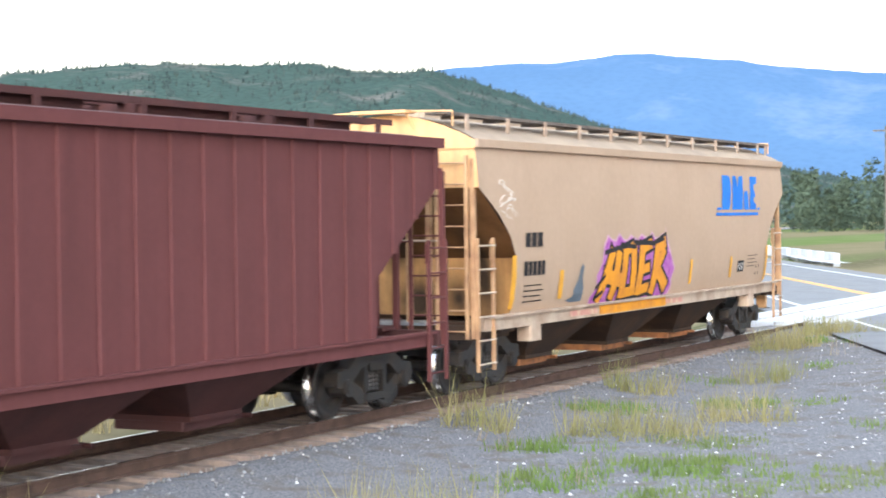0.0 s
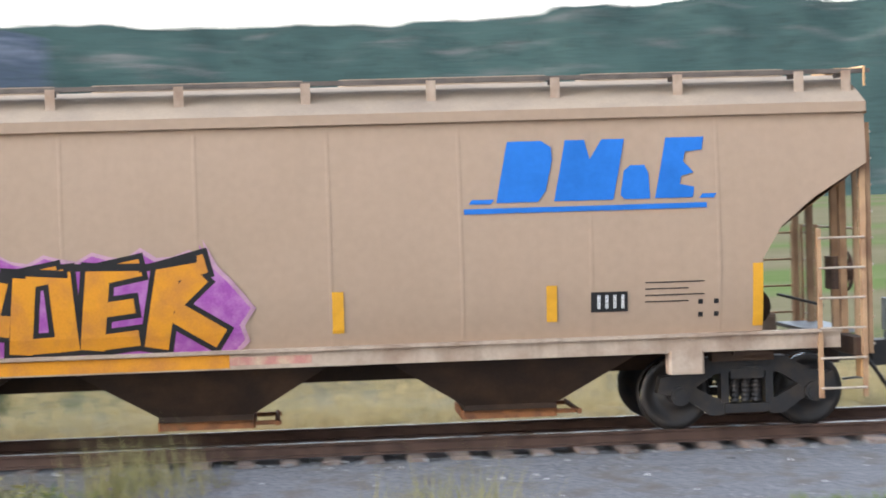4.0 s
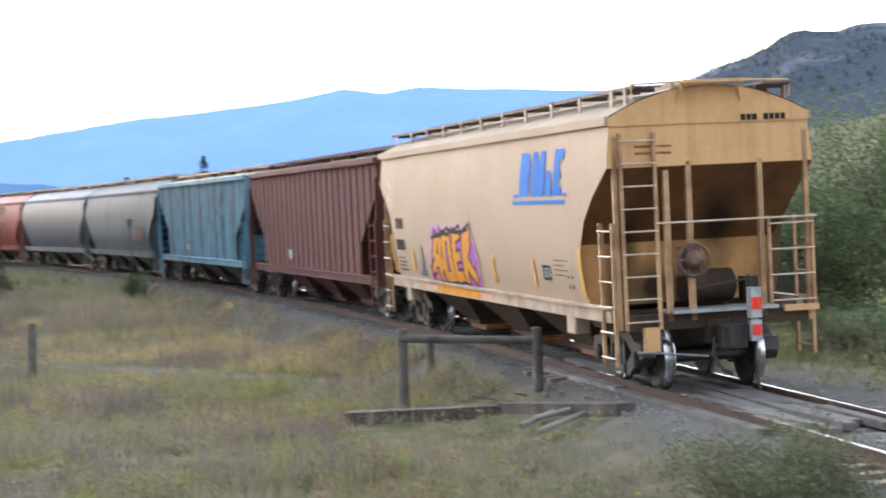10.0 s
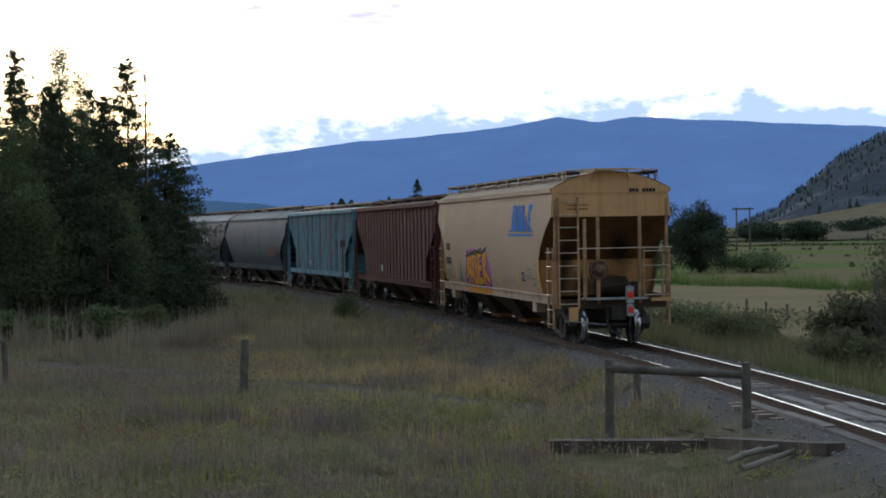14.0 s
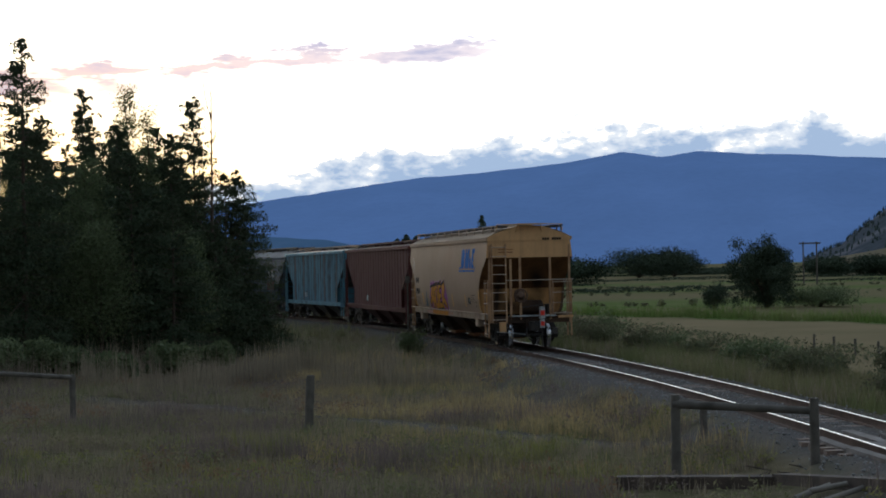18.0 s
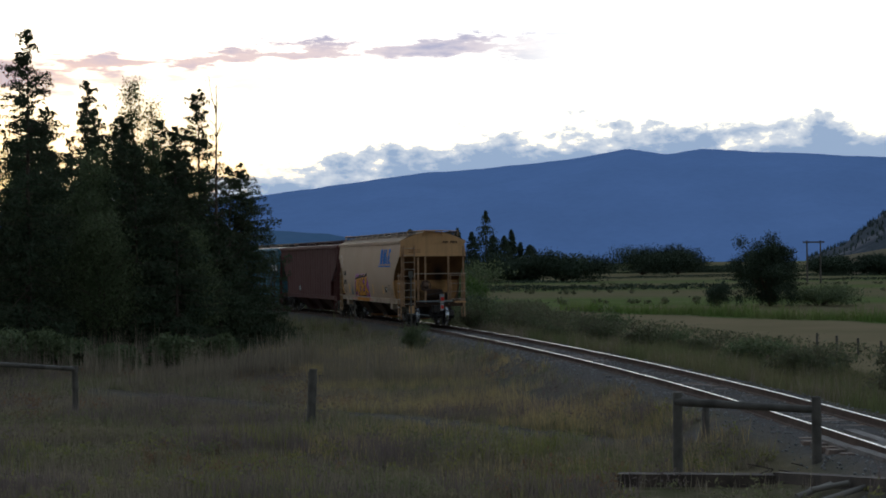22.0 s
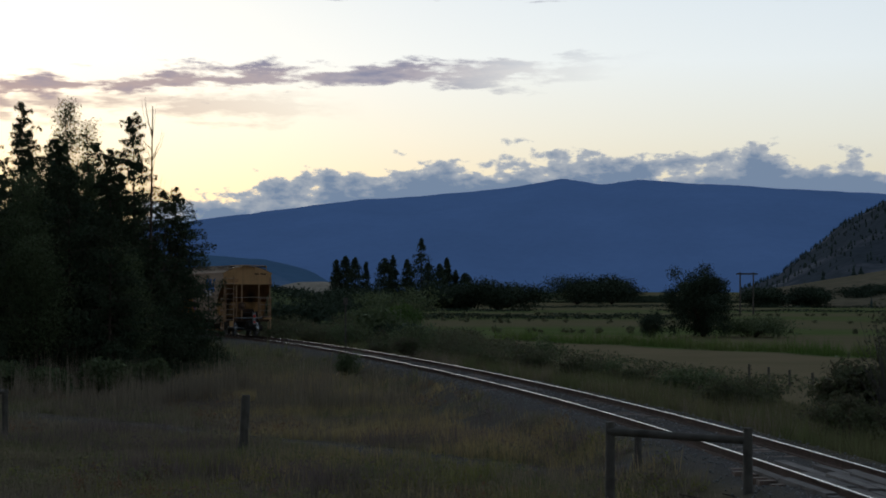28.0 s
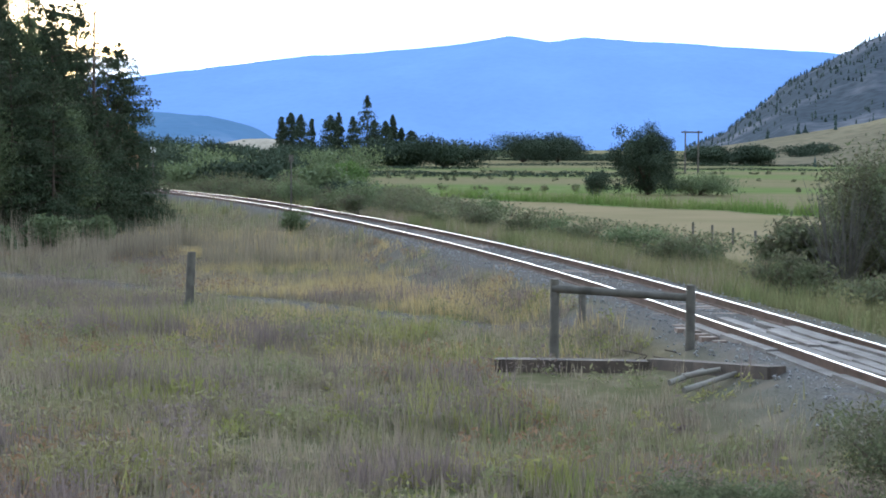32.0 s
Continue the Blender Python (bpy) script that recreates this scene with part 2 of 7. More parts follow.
# soot on the end of the last wagon: across, up, half width, half height, lean
SOOT = ((0.9, 1.9, 0.32, 1.2, 4), (-0.55, 2.5, 0.36, 0.7, -28), (-0.35, 1.45, 0.6, 0.5, 0), (0.4, 1.5, 0.35, 0.45, 0))
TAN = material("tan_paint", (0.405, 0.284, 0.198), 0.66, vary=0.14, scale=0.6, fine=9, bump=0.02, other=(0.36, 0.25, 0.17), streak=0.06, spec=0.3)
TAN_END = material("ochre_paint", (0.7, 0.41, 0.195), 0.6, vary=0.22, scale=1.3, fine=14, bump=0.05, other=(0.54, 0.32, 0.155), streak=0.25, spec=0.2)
TAN_PLATE = material("grimy_ochre_plate", (0.62, 0.345, 0.14), 0.65, vary=0.3, scale=1.3, fine=14, bump=0.05, other=(0.32, 0.165, 0.075), streak=0.4, spec=0.2, soot=SOOT)
TAN_RAIL = material("grimy_ochre_rails", (0.52, 0.32, 0.175), 0.6, vary=0.4, scale=2.5, fine=20, bump=0.05, other=(0.27, 0.14, 0.08), streak=0.3, spec=0.3)
TAN_SILL = material("pale_sill_paint", (0.46, 0.355, 0.27), 0.6, vary=0.35, scale=2, fine=20, other=(0.27, 0.17, 0.115), streak=0.3, spec=0.2)
RUNG = material("worn_pale_rungs", (0.6, 0.5, 0.4), 0.45, 0.3, vary=0.3, scale=6, fine=30, other=(0.36, 0.24, 0.16))
ROOF_DUST = material("dusty_roof", (0.37, 0.28, 0.2), 0.85, vary=0.3, scale=1.5, fine=25, other=(0.26, 0.2, 0.155), spec=0.2)
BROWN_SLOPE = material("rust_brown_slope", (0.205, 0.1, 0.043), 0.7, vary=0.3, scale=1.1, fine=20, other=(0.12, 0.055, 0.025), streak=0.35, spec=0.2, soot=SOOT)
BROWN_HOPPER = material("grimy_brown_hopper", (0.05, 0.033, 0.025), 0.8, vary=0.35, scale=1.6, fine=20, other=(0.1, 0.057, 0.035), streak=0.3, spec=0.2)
RUST = material("orange_rust", (0.36, 0.14, 0.05), 0.85, vary=0.4, scale=5, fine=40, other=(0.15, 0.07, 0.04))
MAROON = material("maroon_paint", (0.12, 0.038, 0.037), 0.75, vary=0.22, scale=1.2, fine=12, bump=0.03, other=(0.105, 0.035, 0.033), streak=0.2, spec=0.25)
MAROON_DARK = material("dark_maroon_metal", (0.08, 0.032, 0.03), 0.7, vary=0.3, scale=2, fine=20, other=(0.06, 0.03, 0.03), spec=0.2)
CYAN = material("faded_cyan_paint", (0.13, 0.34, 0.46), 0.65, vary=0.45, scale=1.1, fine=12, other=(0.1, 0.2, 0.26), streak=0.6, spec=0.2)
# a darker cyan than most ribs have, with grey stains and streaks
CYAN_PANEL = material("streaked_dark_cyan", (0.08, 0.21, 0.3), 0.7, vary=0.45, scale=1.3, fine=12, other=(0.06, 0.085, 0.1), streak=0.6, spec=0.2)
RUST_RIB = material("rusted_cyan_rib", (0.15, 0.125, 0.11), 0.8, vary=0.4, scale=2, fine=20, other=(0.1, 0.19, 0.24), streak=0.5, spec=0.2)
GREYBLUE = material("weathered_grey_paint", (0.052, 0.082, 0.106), 0.7, vary=0.35, scale=1.0, fine=12, other=(0.055, 0.07, 0.085), streak=0.4, spec=0.2)
DARKGREY = material("dark_grey_blue_paint", (0.05, 0.066, 0.095), 0.6, vary=0.3, scale=1.0, fine=12, other=(0.1, 0.11, 0.13), streak=0.35, spec=0.2)
LIGHTROOF = material("pale_roof_paint", (0.2, 0.21, 0.25), 0.7, vary=0.3, scale=1.2, fine=15, streak=0.3, spec=0.2)
RED = material("faded_red_paint", (0.26, 0.035, 0.025), 0.6, vary=0.3, scale=1.0, fine=12, other=(0.2, 0.035, 0.028), streak=0.3, spec=0.2)
BLACK_IRON = material("grimy_cast_iron", (0.032, 0.03, 0.03), 0.5, 0.3, vary=0.4, scale=6, fine=50, bump=0.2, other=(0.06, 0.045, 0.035))
TREAD = material("polished_wheel_tread", (0.55, 0.56, 0.58), 0.25, 1.0, vary=0.1, scale=8, fine=60, bump=0.02)
DARK_METAL = material("dark_roof_walk", (0.05, 0.05, 0.055), 0.7, 0.2, vary=0.3, scale=5, fine=40)
WALK = material("dusty_walkway_steel", (0.15, 0.12, 0.1), 0.7, 0.2, vary=0.35, scale=5, fine=40, other=(0.09, 0.075, 0.065))
GREASE = material("grimy_brown_steel", (0.17, 0.1, 0.065), 0.75, vary=0.4, scale=5, fine=40, other=(0.08, 0.05, 0.04))
GALV = material("galvanized_grating", (0.42, 0.45, 0.47), 0.5, 0.6, vary=0.3, scale=5, fine=50)
WHITE = material("white_paint", (0.78, 0.78, 0.76), 0.5, vary=0.12, scale=3, fine=30)
BLUE = material("blue_marking_paint", (0.025, 0.17, 0.55), 0.7, vary=0.15, scale=2, fine=15, spec=0.1)
BLACK = material("black_marking_paint", (0.03, 0.028, 0.028), 0.75, vary=0.2, spec=0.1)
YELLOW = material("amber_marking_paint", (0.75, 0.36, 0.02), 0.5, vary=0.15)
ORANGE = material("orange_spray_paint", (0.66, 0.27, 0.025), 0.7, vary=0.35, scale=4, other=(0.5, 0.2, 0.05), spec=0.1)
PURPLE = material("purple_spray_paint", (0.32, 0.085, 0.32), 0.7, vary=0.4, scale=5, other=(0.46, 0.2, 0.42), spec=0.1)
HALO = material("thin_overspray", (0.5, 0.28, 0.36), 0.6, vary=0.3, scale=4)
GHOST_RED = material("pale_red_spray", (0.5, 0.22, 0.18), 0.7, vary=0.5, scale=6, other=(0.55, 0.38, 0.26))
SLATE = material("slate_spray_paint", (0.1, 0.13, 0.16), 0.6, vary=0.2)
GHOST = material("pale_chalk_paint", (0.66, 0.58, 0.5), 0.8, vary=0.3)
REDLENS = material("red_lens", (0.8, 0.05, 0.03), 0.3, vary=0.05)
RAIL_TOP = material("bright_rail_head", (0.54, 0.52, 0.5), 0.26, 1.0, vary=0.2, scale=2, fine=30, bump=0.02)
RAIL_SIDE = material("rusty_rail_web", (0.085, 0.046, 0.032), 0.85, vary=0.35, scale=4, fine=40)
TIE = material("weathered_tie_timber", (0.13, 0.1, 0.085), 0.9, vary=0.5, scale=3, fine=30, bump=0.4, other=(0.22, 0.16, 0.125), per_object=0.7)
PLANK = material("grey_crossing_plank", (0.13, 0.118, 0.11), 0.9, vary=0.5, scale=2, fine=30, bump=0.5, other=(0.085, 0.072, 0.064), per_object=0.6)
# ballast is part of the ground
POSTWOOD = material("silvered_post_timber", (0.14, 0.128, 0.11), 0.9, vary=0.4, scale=4, fine=40, bump=0.4, other=(0.07, 0.064, 0.055))
GREYWOOD = material("pale_broken_timber", (0.26, 0.24, 0.21), 0.9, vary=0.4, scale=4, fine=40, bump=0.4)
ROTWOOD = material("rotten_dark_timber", (0.065, 0.05, 0.042), 0.95, vary=0.5, scale=3, fine=30, bump=0.5, other=(0.13, 0.1, 0.08))
BARK = material("grey_brown_bark", (0.1, 0.075, 0.055), 0.95, vary=0.4, scale=5, fine=30, bump=0.5)
ASPHALT = material("worn_asphalt", (0.17, 0.175, 0.18), 0.9, vary=0.25, scale=0.8, fine=40, bump=0.3, other=(0.13, 0.13, 0.135))
CONCRETE = material("pale_concrete", (0.5, 0.51, 0.52), 0.85, vary=0.2, scale=1.0, fine=25, bump=0.2)
LINEPAINT = material("road_line_paint", (0.7, 0.7, 0.68), 0.7, vary=0.3)
CONIFER = material("dark_conifer_needles", (0.056, 0.078, 0.047), 0.8, vary=0.4, scale=0.6, fine=6, bump=0, other=(0.06, 0.068, 0.04), island=0.5, leaf=0.12, spec=0.05)
LEAF = material("willow_leaves", (0.12, 0.15, 0.074), 0.75, vary=0.4, scale=0.8, fine=6, bump=0, other=(0.066, 0.09, 0.044), island=0.6, leaf=0.28, spec=0.25)
SAGE = material("sage_leaves", (0.11, 0.125, 0.068), 0.85, vary=0.5, scale=2, fine=10, bump=0, other=(0.1, 0.085, 0.06), island=0.6, leaf=0.35, spec=0.2)
BRIGHTLEAF = material("fresh_shrub_leaves", (0.085, 0.14, 0.04), 0.75, vary=0.3, scale=1, fine=6, bump=0, island=0.5, leaf=0.35, spec=0.25)
FARLEAF = material("distant_dark_foliage", (0.058, 0.08, 0.054), 0.9, vary=0.4, scale=0.1, fine=1, bump=0, island=0.5, spec=0.1)


# ---- building tools ----
class Geo:
    """Collects vertices and faces of one mesh."""

    def __init__(self):
        self.v, self.f, self.s = [], [], []

    def add(self, verts, faces, smooth=False):
        k = len(self.v)
        self.v += [tuple(p) for p in verts]
        self.f += [tuple(i + k for i in q) for q in faces]
        self.s += [smooth] * len(faces)
        return self

    def box(self, x0, x1, y0, y1, z0, z1, m=None, bevel=0.0):
        if bevel:
            b = bevel
            ring = [(x0 + b, y0), (x1 - b, y0), (x1, y0 + b), (x1, y1 - b), (x1 - b, y1), (x0 + b, y1), (x0, y1 - b), (x0, y0 + b)]
            p = [Vector((x, y, z)) for z in (z0, z1) for x, y in ring]
            q = [tuple(range(7, -1, -1)), tuple(range(8, 16))] + [(i, (i + 1) % 8, 8 + (i + 1) % 8, 8 + i) for i in range(8)]
        else:
            p = [Vector((x, y, z)) for x in (x0, x1) for y in (y0, y1) for z in (z0, z1)]
            q = [(0, 1, 3, 2), (4, 6, 7, 5), (0, 4, 5, 1), (2, 3, 7, 6), (0, 2, 6, 4), (1, 5, 7, 3)]
        return self.add([m @ a for a in p] if m else p, q)

    def rod(self, a, b, r, n=6, r2=None, caps=True):
        a, b = Vector(a), Vector(b)
        w = (b - a).normalized()
        u = w.orthogonal().normalized()
        t = w.cross(u)
        r2 = r if r2 is None else r2
        ring = [(math.cos(2 * math.pi * i / n), math.sin(2 * math.pi * i / n)) for i in range(n)]
        p = [a + (u * c + t * s) * r for c, s in ring] + [b + (u * c + t * s) * r2 for c, s in ring]
        q = [(i, (i + 1) % n, n + (i + 1) % n, n + i) for i in range(n)]
        self.add(p, q, True)
        if caps:
            self.add(p, [tuple(range(n - 1, -1, -1)), tuple(range(n, 2 * n))])
        return self

    def path(self, points, r, n=6):
        for a, b in zip(points, points[1:]):
            self.rod(a, b, r, n)
        return self

    def prism(self, outline, y0, y1, smooth=False):
        """An outline in x and z, drawn out along y."""
        n = len(outline)
        p = [(x, y0, z) for x, z in outline] + [(x, y1, z) for x, z in outline]
        self.add(p, [(i, (i + 1) % n, n + (i + 1) % n, n + i) for i in range(n)], smooth)
        return self.add(p, [tuple(range(n - 1, -1, -1)), tuple(range(n, 2 * n))])

    def grid(self, rows, smooth=True):
        n = len(rows[0])
        p = [q for row in rows for q in row]
        return self.add(p, [(i * n + j, i * n + j + 1, (i + 1) * n + j + 1, (i + 1) * n + j) for i in range(len(rows) - 1) for j in range(n - 1)], smooth)

    def mesh(self, name, mat):
        me = bpy.data.meshes.new(name)
        me.from_pydata(self.v, [], self.f)
        me.polygons.foreach_set("use_smooth", self.s)
        me.materials.append(mat)
        me.update()
        return me


def part(name, geo, mat, parent=None, label="", m=None):
    ob = new(name, geo.mesh(name, mat) if isinstance(geo, Geo) else geo)
    if parent:
        ob.parent = parent
    if m:
        ob.matrix_basis = m
    return tagged(ob, label) if label else ob


def soup(name, verts, faces, mat, sides=4):
    """A mesh from arrays, for foliage."""
    me = bpy.data.meshes.new(name)
    n = len(faces)
    me.vertices.add(len(verts))
    me.vertices.foreach_set("co", np.asarray(verts, np.float32).ravel())
    me.loops.add(n * sides)
    me.loops.foreach_set("vertex_index", np.asarray(faces, np.int32).ravel())
    me.polygons.add(n)
    me.polygons.foreach_set("loop_start", np.arange(0, n * sides, sides, dtype=np.int32))
    me.materials.append(mat)
    me.update(calc_edges=True)
    return me


def cards(centres, size, rng, droop=0.0, long=1.6):
    """Leaf-like lozenges with random turns round the centres."""
    n = len(centres)
    a = rng.normal(size=(n, 3))
    a[:, 2] -= droop
    a /= np.linalg.norm(a, axis=1)[:, None]
    b = np.cross(a, rng.normal(size=(n, 3)))
    b /= np.linalg.norm(b, axis=1)[:, None] + 1e-9
    s = (size * rng.uniform(0.6, 1.3, n))[:, None]
    a, b = a * s * long, b * s * 0.55
    v = np.stack([centres - a, centres + b, centres + a, centres - b], 1).reshape(-1, 3)
    return v, np.arange(n * 4).reshape(-1, 4)


def empty(name, label, category, group="", m=None):
    ob = new(name)
    ob.empty_display_size = 0.2
    if m:
        ob.matrix_basis = m
    return tagged(ob, label, category, group)


# ---- the line of the track: s grows the way the train goes, towards -x ----
BEND_AT = np.arange(-40, 161, 20.0)
BEND = np.array([0.0004, 0.0004, 0.0011, 0.0, 0.00343, 0.00215, 0.00198, 0.00289, 0.00322, 0.0032, 0.0032])
LINE_S = np.arange(-400, 420, 1.0)
_k = np.interp(LINE_S, BEND_AT, BEND)
_k[LINE_S < -40] = 0
_h = np.concatenate([[0], np.cumsum((_k[1:] + _k[:-1]) / 2)])
_h += 0.006 - np.interp(0, LINE_S, _h)
LINE_X = np.concatenate([[0], np.cumsum(-(np.cos(_h[1:]) + np.cos(_h[:-1])) / 2)])
LINE_Y = np.concatenate([[0], np.cumsum(-(np.sin(_h[1:]) + np.sin(_h[:-1])) / 2)])
LINE_X -= np.interp(0, LINE_S, LINE_X)
LINE_Y += 0.138 - np.interp(0, LINE_S, LINE_Y)


def track(s, side=0.0):
    """The place on the line at s, side metres to the left of the way the train goes, and the heading."""
    h = float(np.interp(s, LINE_S, _h))
    return float(np.interp(s, LINE_S, LINE_X)) + side * math.sin(h), float(np.interp(s, LINE_S, LINE_Y)) - side * math.cos(h), h


def lateral(x, y):
    """How far a place lies from the line, beyond it positive."""
    s = np.interp(-np.asarray(x, float), -LINE_X, LINE_S)
    return (y - np.interp(s, LINE_S, LINE_Y)) * np.cos(np.interp(s, LINE_S, _h))


def smooth(a, b, x):
    t = np.clip((np.asarray(x, float) - a) / (b - a), 0, 1)
    return t * t * (3 - 2 * t)


def wave(x, y, size, seed=0):
    """Soft unevenness from a few crossed sines."""
    r = np.random.default_rng(seed)
    z = 0
    for k in range(5):
        a = r.uniform(0, 6.283)
        f = 6.283 / (size * r.uniform(0.5, 1.6))
        z = z + np.sin((x * np.cos(a) + y * np.sin(a)) * f + r.uniform(0, 6.283))
    return z / 5


ROAD = ((-220, -123), (-20, -30.2), (12, -15.4), (45, 0), (86, 19.6), (122, 36), (150, 46.5), (190, 62), (300, 85), (420, 98))


def road_gap(x, y):
    """How far a place lies from the middle of the road."""
    return np.abs(y - np.interp(x, [p[0] for p in ROAD], [p[1] for p in ROAD])) * 0.92


def ground_z(x, y):
    x, y = np.asarray(x, float), np.asarray(y, float)
    d = lateral(x, y)
    west = smooth(-2, -16, x)
    near = -0.36 - 0.36 * west + (0.05 + 0.1 * west) * wave(x, y, 9, 1)
    far = -0.5 - 0.75 * smooth(4, 11, d) * smooth(30, -15, x) + 0.08 * wave(x, y, 14, 2)
    base = np.where(d < 0, near, far)
    paved = smooth(8.5, 6.0, road_gap(x, y)) * np.maximum(smooth(8, 20, x), smooth(-12, -16, y))
    base = base * (1 - paved) + paved * -0.1
    bed = smooth(3.1, 1.7, np.abs(d)) * (1 - paved) * (1 - smooth(-33, -29, x) * smooth(-17, -20, x) * (d < 0))
    ramp_up = smooth(-3.0, -1.6, y) * smooth(-33, -29, x) * smooth(-17, -20, x) * (d < 0)     # the approach to the farm crossing
    base = base * (1 - ramp_up) - 0.16 * ramp_up
    far_off = smooth(300, 900, np.hypot(x, y))
    base = base * (1 - far_off) - 1.6 * far_off
    level = -0.27 + 0.1 * smooth(0, -7, x) * (1 - 0.8 * smooth(0.8, 1.55, -d)) + 0.1 * smooth(0.8, 1.55, -d)      # gravel heaped up to the tie ends beside the yard
    return base * (1 - bed) + bed * (level + 0.02 * wave(x, y, 1.3, 3))


# ---- ground ----
def axis(fine0, fine1, step, end):
    a = list(np.arange(fine0, fine1 + step / 2, step))
    d, x = step, fine1
    while x < end:
        d *= 1.25
        x += d
        a.append(min(x, end))
    d, x = step, fine0
    while x > -end:
        d *= 1.25
        x -= d
        a.insert(0, max(x, -end))
    return np.array(a)


def land_material():
    m = bpy.data.materials.new("meadow_and_gravel")
    m.use_nodes = True
    n, l = m.node_tree.nodes, m.node_tree.links
    bsdf = n["Principled BSDF"]
    bsdf.inputs["Roughness"].default_value = 0.95
    bsdf.inputs["Specular IOR Level"].default_value = 0.0
    at = n.new("ShaderNodeAttribute")
    at.attribute_name = "land"
    sep = n.new("ShaderNodeSeparateColor")
    l.new(at.outputs["Color"], sep.inputs[0])
    tc = n.new("ShaderNodeTexCoord")

    def noise_tex(scale, detail=5):
        t = n.new("ShaderNodeTexNoise")
        t.inputs["Scale"].default_value, t.inputs["Detail"].default_value = scale, detail
        l.new(tc.outputs["Object"], t.inputs["Vector"])
        return t.outputs["Fac"]

    def mix(f, a, b):
        x = n.new("ShaderNodeMix")
        x.data_type = "RGBA"
        for i, v in ((0, f), (6, a), (7, b)):
            if isinstance(v, tuple):
                x.inputs[i].default_value = (*v, 1)
            else:
                l.new(v, x.inputs[i])
        return x.outputs[2]

    def sharp(f, a, b):
        r = n.new("ShaderNodeMapRange")
        l.new(f, r.inputs[0])
        r.inputs[1].default_value, r.inputs[2].default_value = a, b
        return r.outputs[0]

    patch, tuft, speck = noise_tex(0.16), noise_tex(2.2), noise_tex(26.0, 3)
    dry = mix(sharp(patch, 0.4, 0.62), (0.125, 0.108, 0.068), (0.095, 0.1, 0.048))
    dry = mix(sharp(tuft, 0.45, 0.7), dry, (0.18, 0.15, 0.1))
    dirt = mix(sharp(speck, 0.35, 0.65), (0.075, 0.07, 0.066), (0.165, 0.158, 0.152))
    gravel = mix(at.outputs["Alpha"], dirt, mix(sharp(speck, 0.35, 0.65), (0.12, 0.12, 0.128), (0.24, 0.235, 0.235)))
    gravel = mix(sharp(tuft, 0.5, 0.75), gravel, (0.15, 0.128, 0.106))
    green = mix(sharp(patch, 0.35, 0.65), (0.11, 0.155, 0.05), (0.155, 0.175, 0.078))
    mown = mix(sharp(patch, 0.35, 0.65), (0.24, 0.195, 0.12), (0.2, 0.17, 0.1))
    c = mix(sep.outputs[1], dry, green)
    c = mix(sep.outputs[2], c, mown)
    c = mix(sep.outputs[0], c, gravel)
    l.new(c, bsdf.inputs["Base Color"])
    b = n.new("ShaderNodeBump")
    b.inputs["Strength"].default_value, b.inputs["Distance"].default_value = 0.6, 0.03
    l.new(speck, b.inputs["Height"])
    l.new(b.outputs[0], bsdf.inputs["Normal"])
    return m


def land_mix(x, y):
    """Shares of gravel, green grass and mown stubble."""
    d = lateral(x, y)
    rag = wave(x, y, 6, 7) * 1.6 + wave(x, y, 2.3, 8) * 0.8
    east = smooth(-6.5, -3.0, x + 0.7 * rag - 0.5 - 2.6 * smooth(-6.0, -8.4, y))
    gravel = np.where(d < 0, smooth(-17, -12, d + rag) * east, 0)
    gravel = np.maximum(gravel, smooth(2.3, 1.6, np.abs(d) + 0.25 * rag))
    path = np.abs(y - (-7.3 + 0.78 * (x + 41.5))) + 0.25 * rag      # a worn way across the meadow
    gravel = np.maximum(gravel, 0.9 * smooth(1.3, 0.5, path) * smooth(-62, -50, x) * smooth(-33, -36, x))
    gravel = np.maximum(gravel, 0.45 * smooth(1.3, 0.7, np.hypot((x + 25) / 6.0, (y + 1.0) / 1.9) + 0.2 * rag) * (d < 0))   # the approach to the farm crossing
    gravel = np.maximum(gravel, 0.6 * smooth(1.2, 0.7, np.hypot((x + 56) / 10, (d + 3.0) / 1.5) + 0.15 * rag) * (d < 0))
    gravel = np.maximum(gravel, 0.85 * smooth(1.7, 2.1, d) * smooth(5.6, 4.0, d + 0.5 * rag) * smooth(-35, -30, x) * smooth(-4, -10, x))   # bare dirt beyond the rails
    bank = (y - 13) - 0.464 * (x + 147) + rag * 0.6                  # the reedy bank between stubble and hay field
    field = smooth(2.0, 4.5, bank) * smooth(-60, -75, x) * (d > 0)
    strip = smooth(-0.15, 0.15, np.sin(np.hypot(x, y) * 0.075 + 0.9 * wave(x, y, 120, 4)))
    green = np.maximum(field * (0.45 + 0.5 * strip), smooth(3.2, 2.0, np.abs(bank)) * smooth(-60, -75, x) * (d > 0))
    far_strip = smooth(-0.2, 0.2, np.sin(d * 0.16 + 0.5 * wave(x, y, 60, 9)))                 # hay in strips along the valley
    green = np.maximum(green, smooth(17, 22, d + rag) * smooth(-75, -55, x) * (0.45 + 0.55 * far_strip))
    mown = smooth(9.5, 11.5, d + rag) * smooth(-2.0, -3.5, bank) * smooth(-60, -68, x)
    mown = np.maximum(mown, smooth(2.6, 3.6, d + 0.5 * rag) * smooth(17, 12, d + rag) * smooth(-42, -30, x))
    mown = np.maximum(mown, 0.5 * field * (1 - strip))
    mown = np.maximum(mown, 0.6 * smooth(22, 26, d + rag) * smooth(-75, -55, x) * (1 - far_strip))
    green = np.clip(green * (1 - mown), 0, 1)
    return np.clip(gravel, 0, 1), green, np.clip(mown, 0, 1)


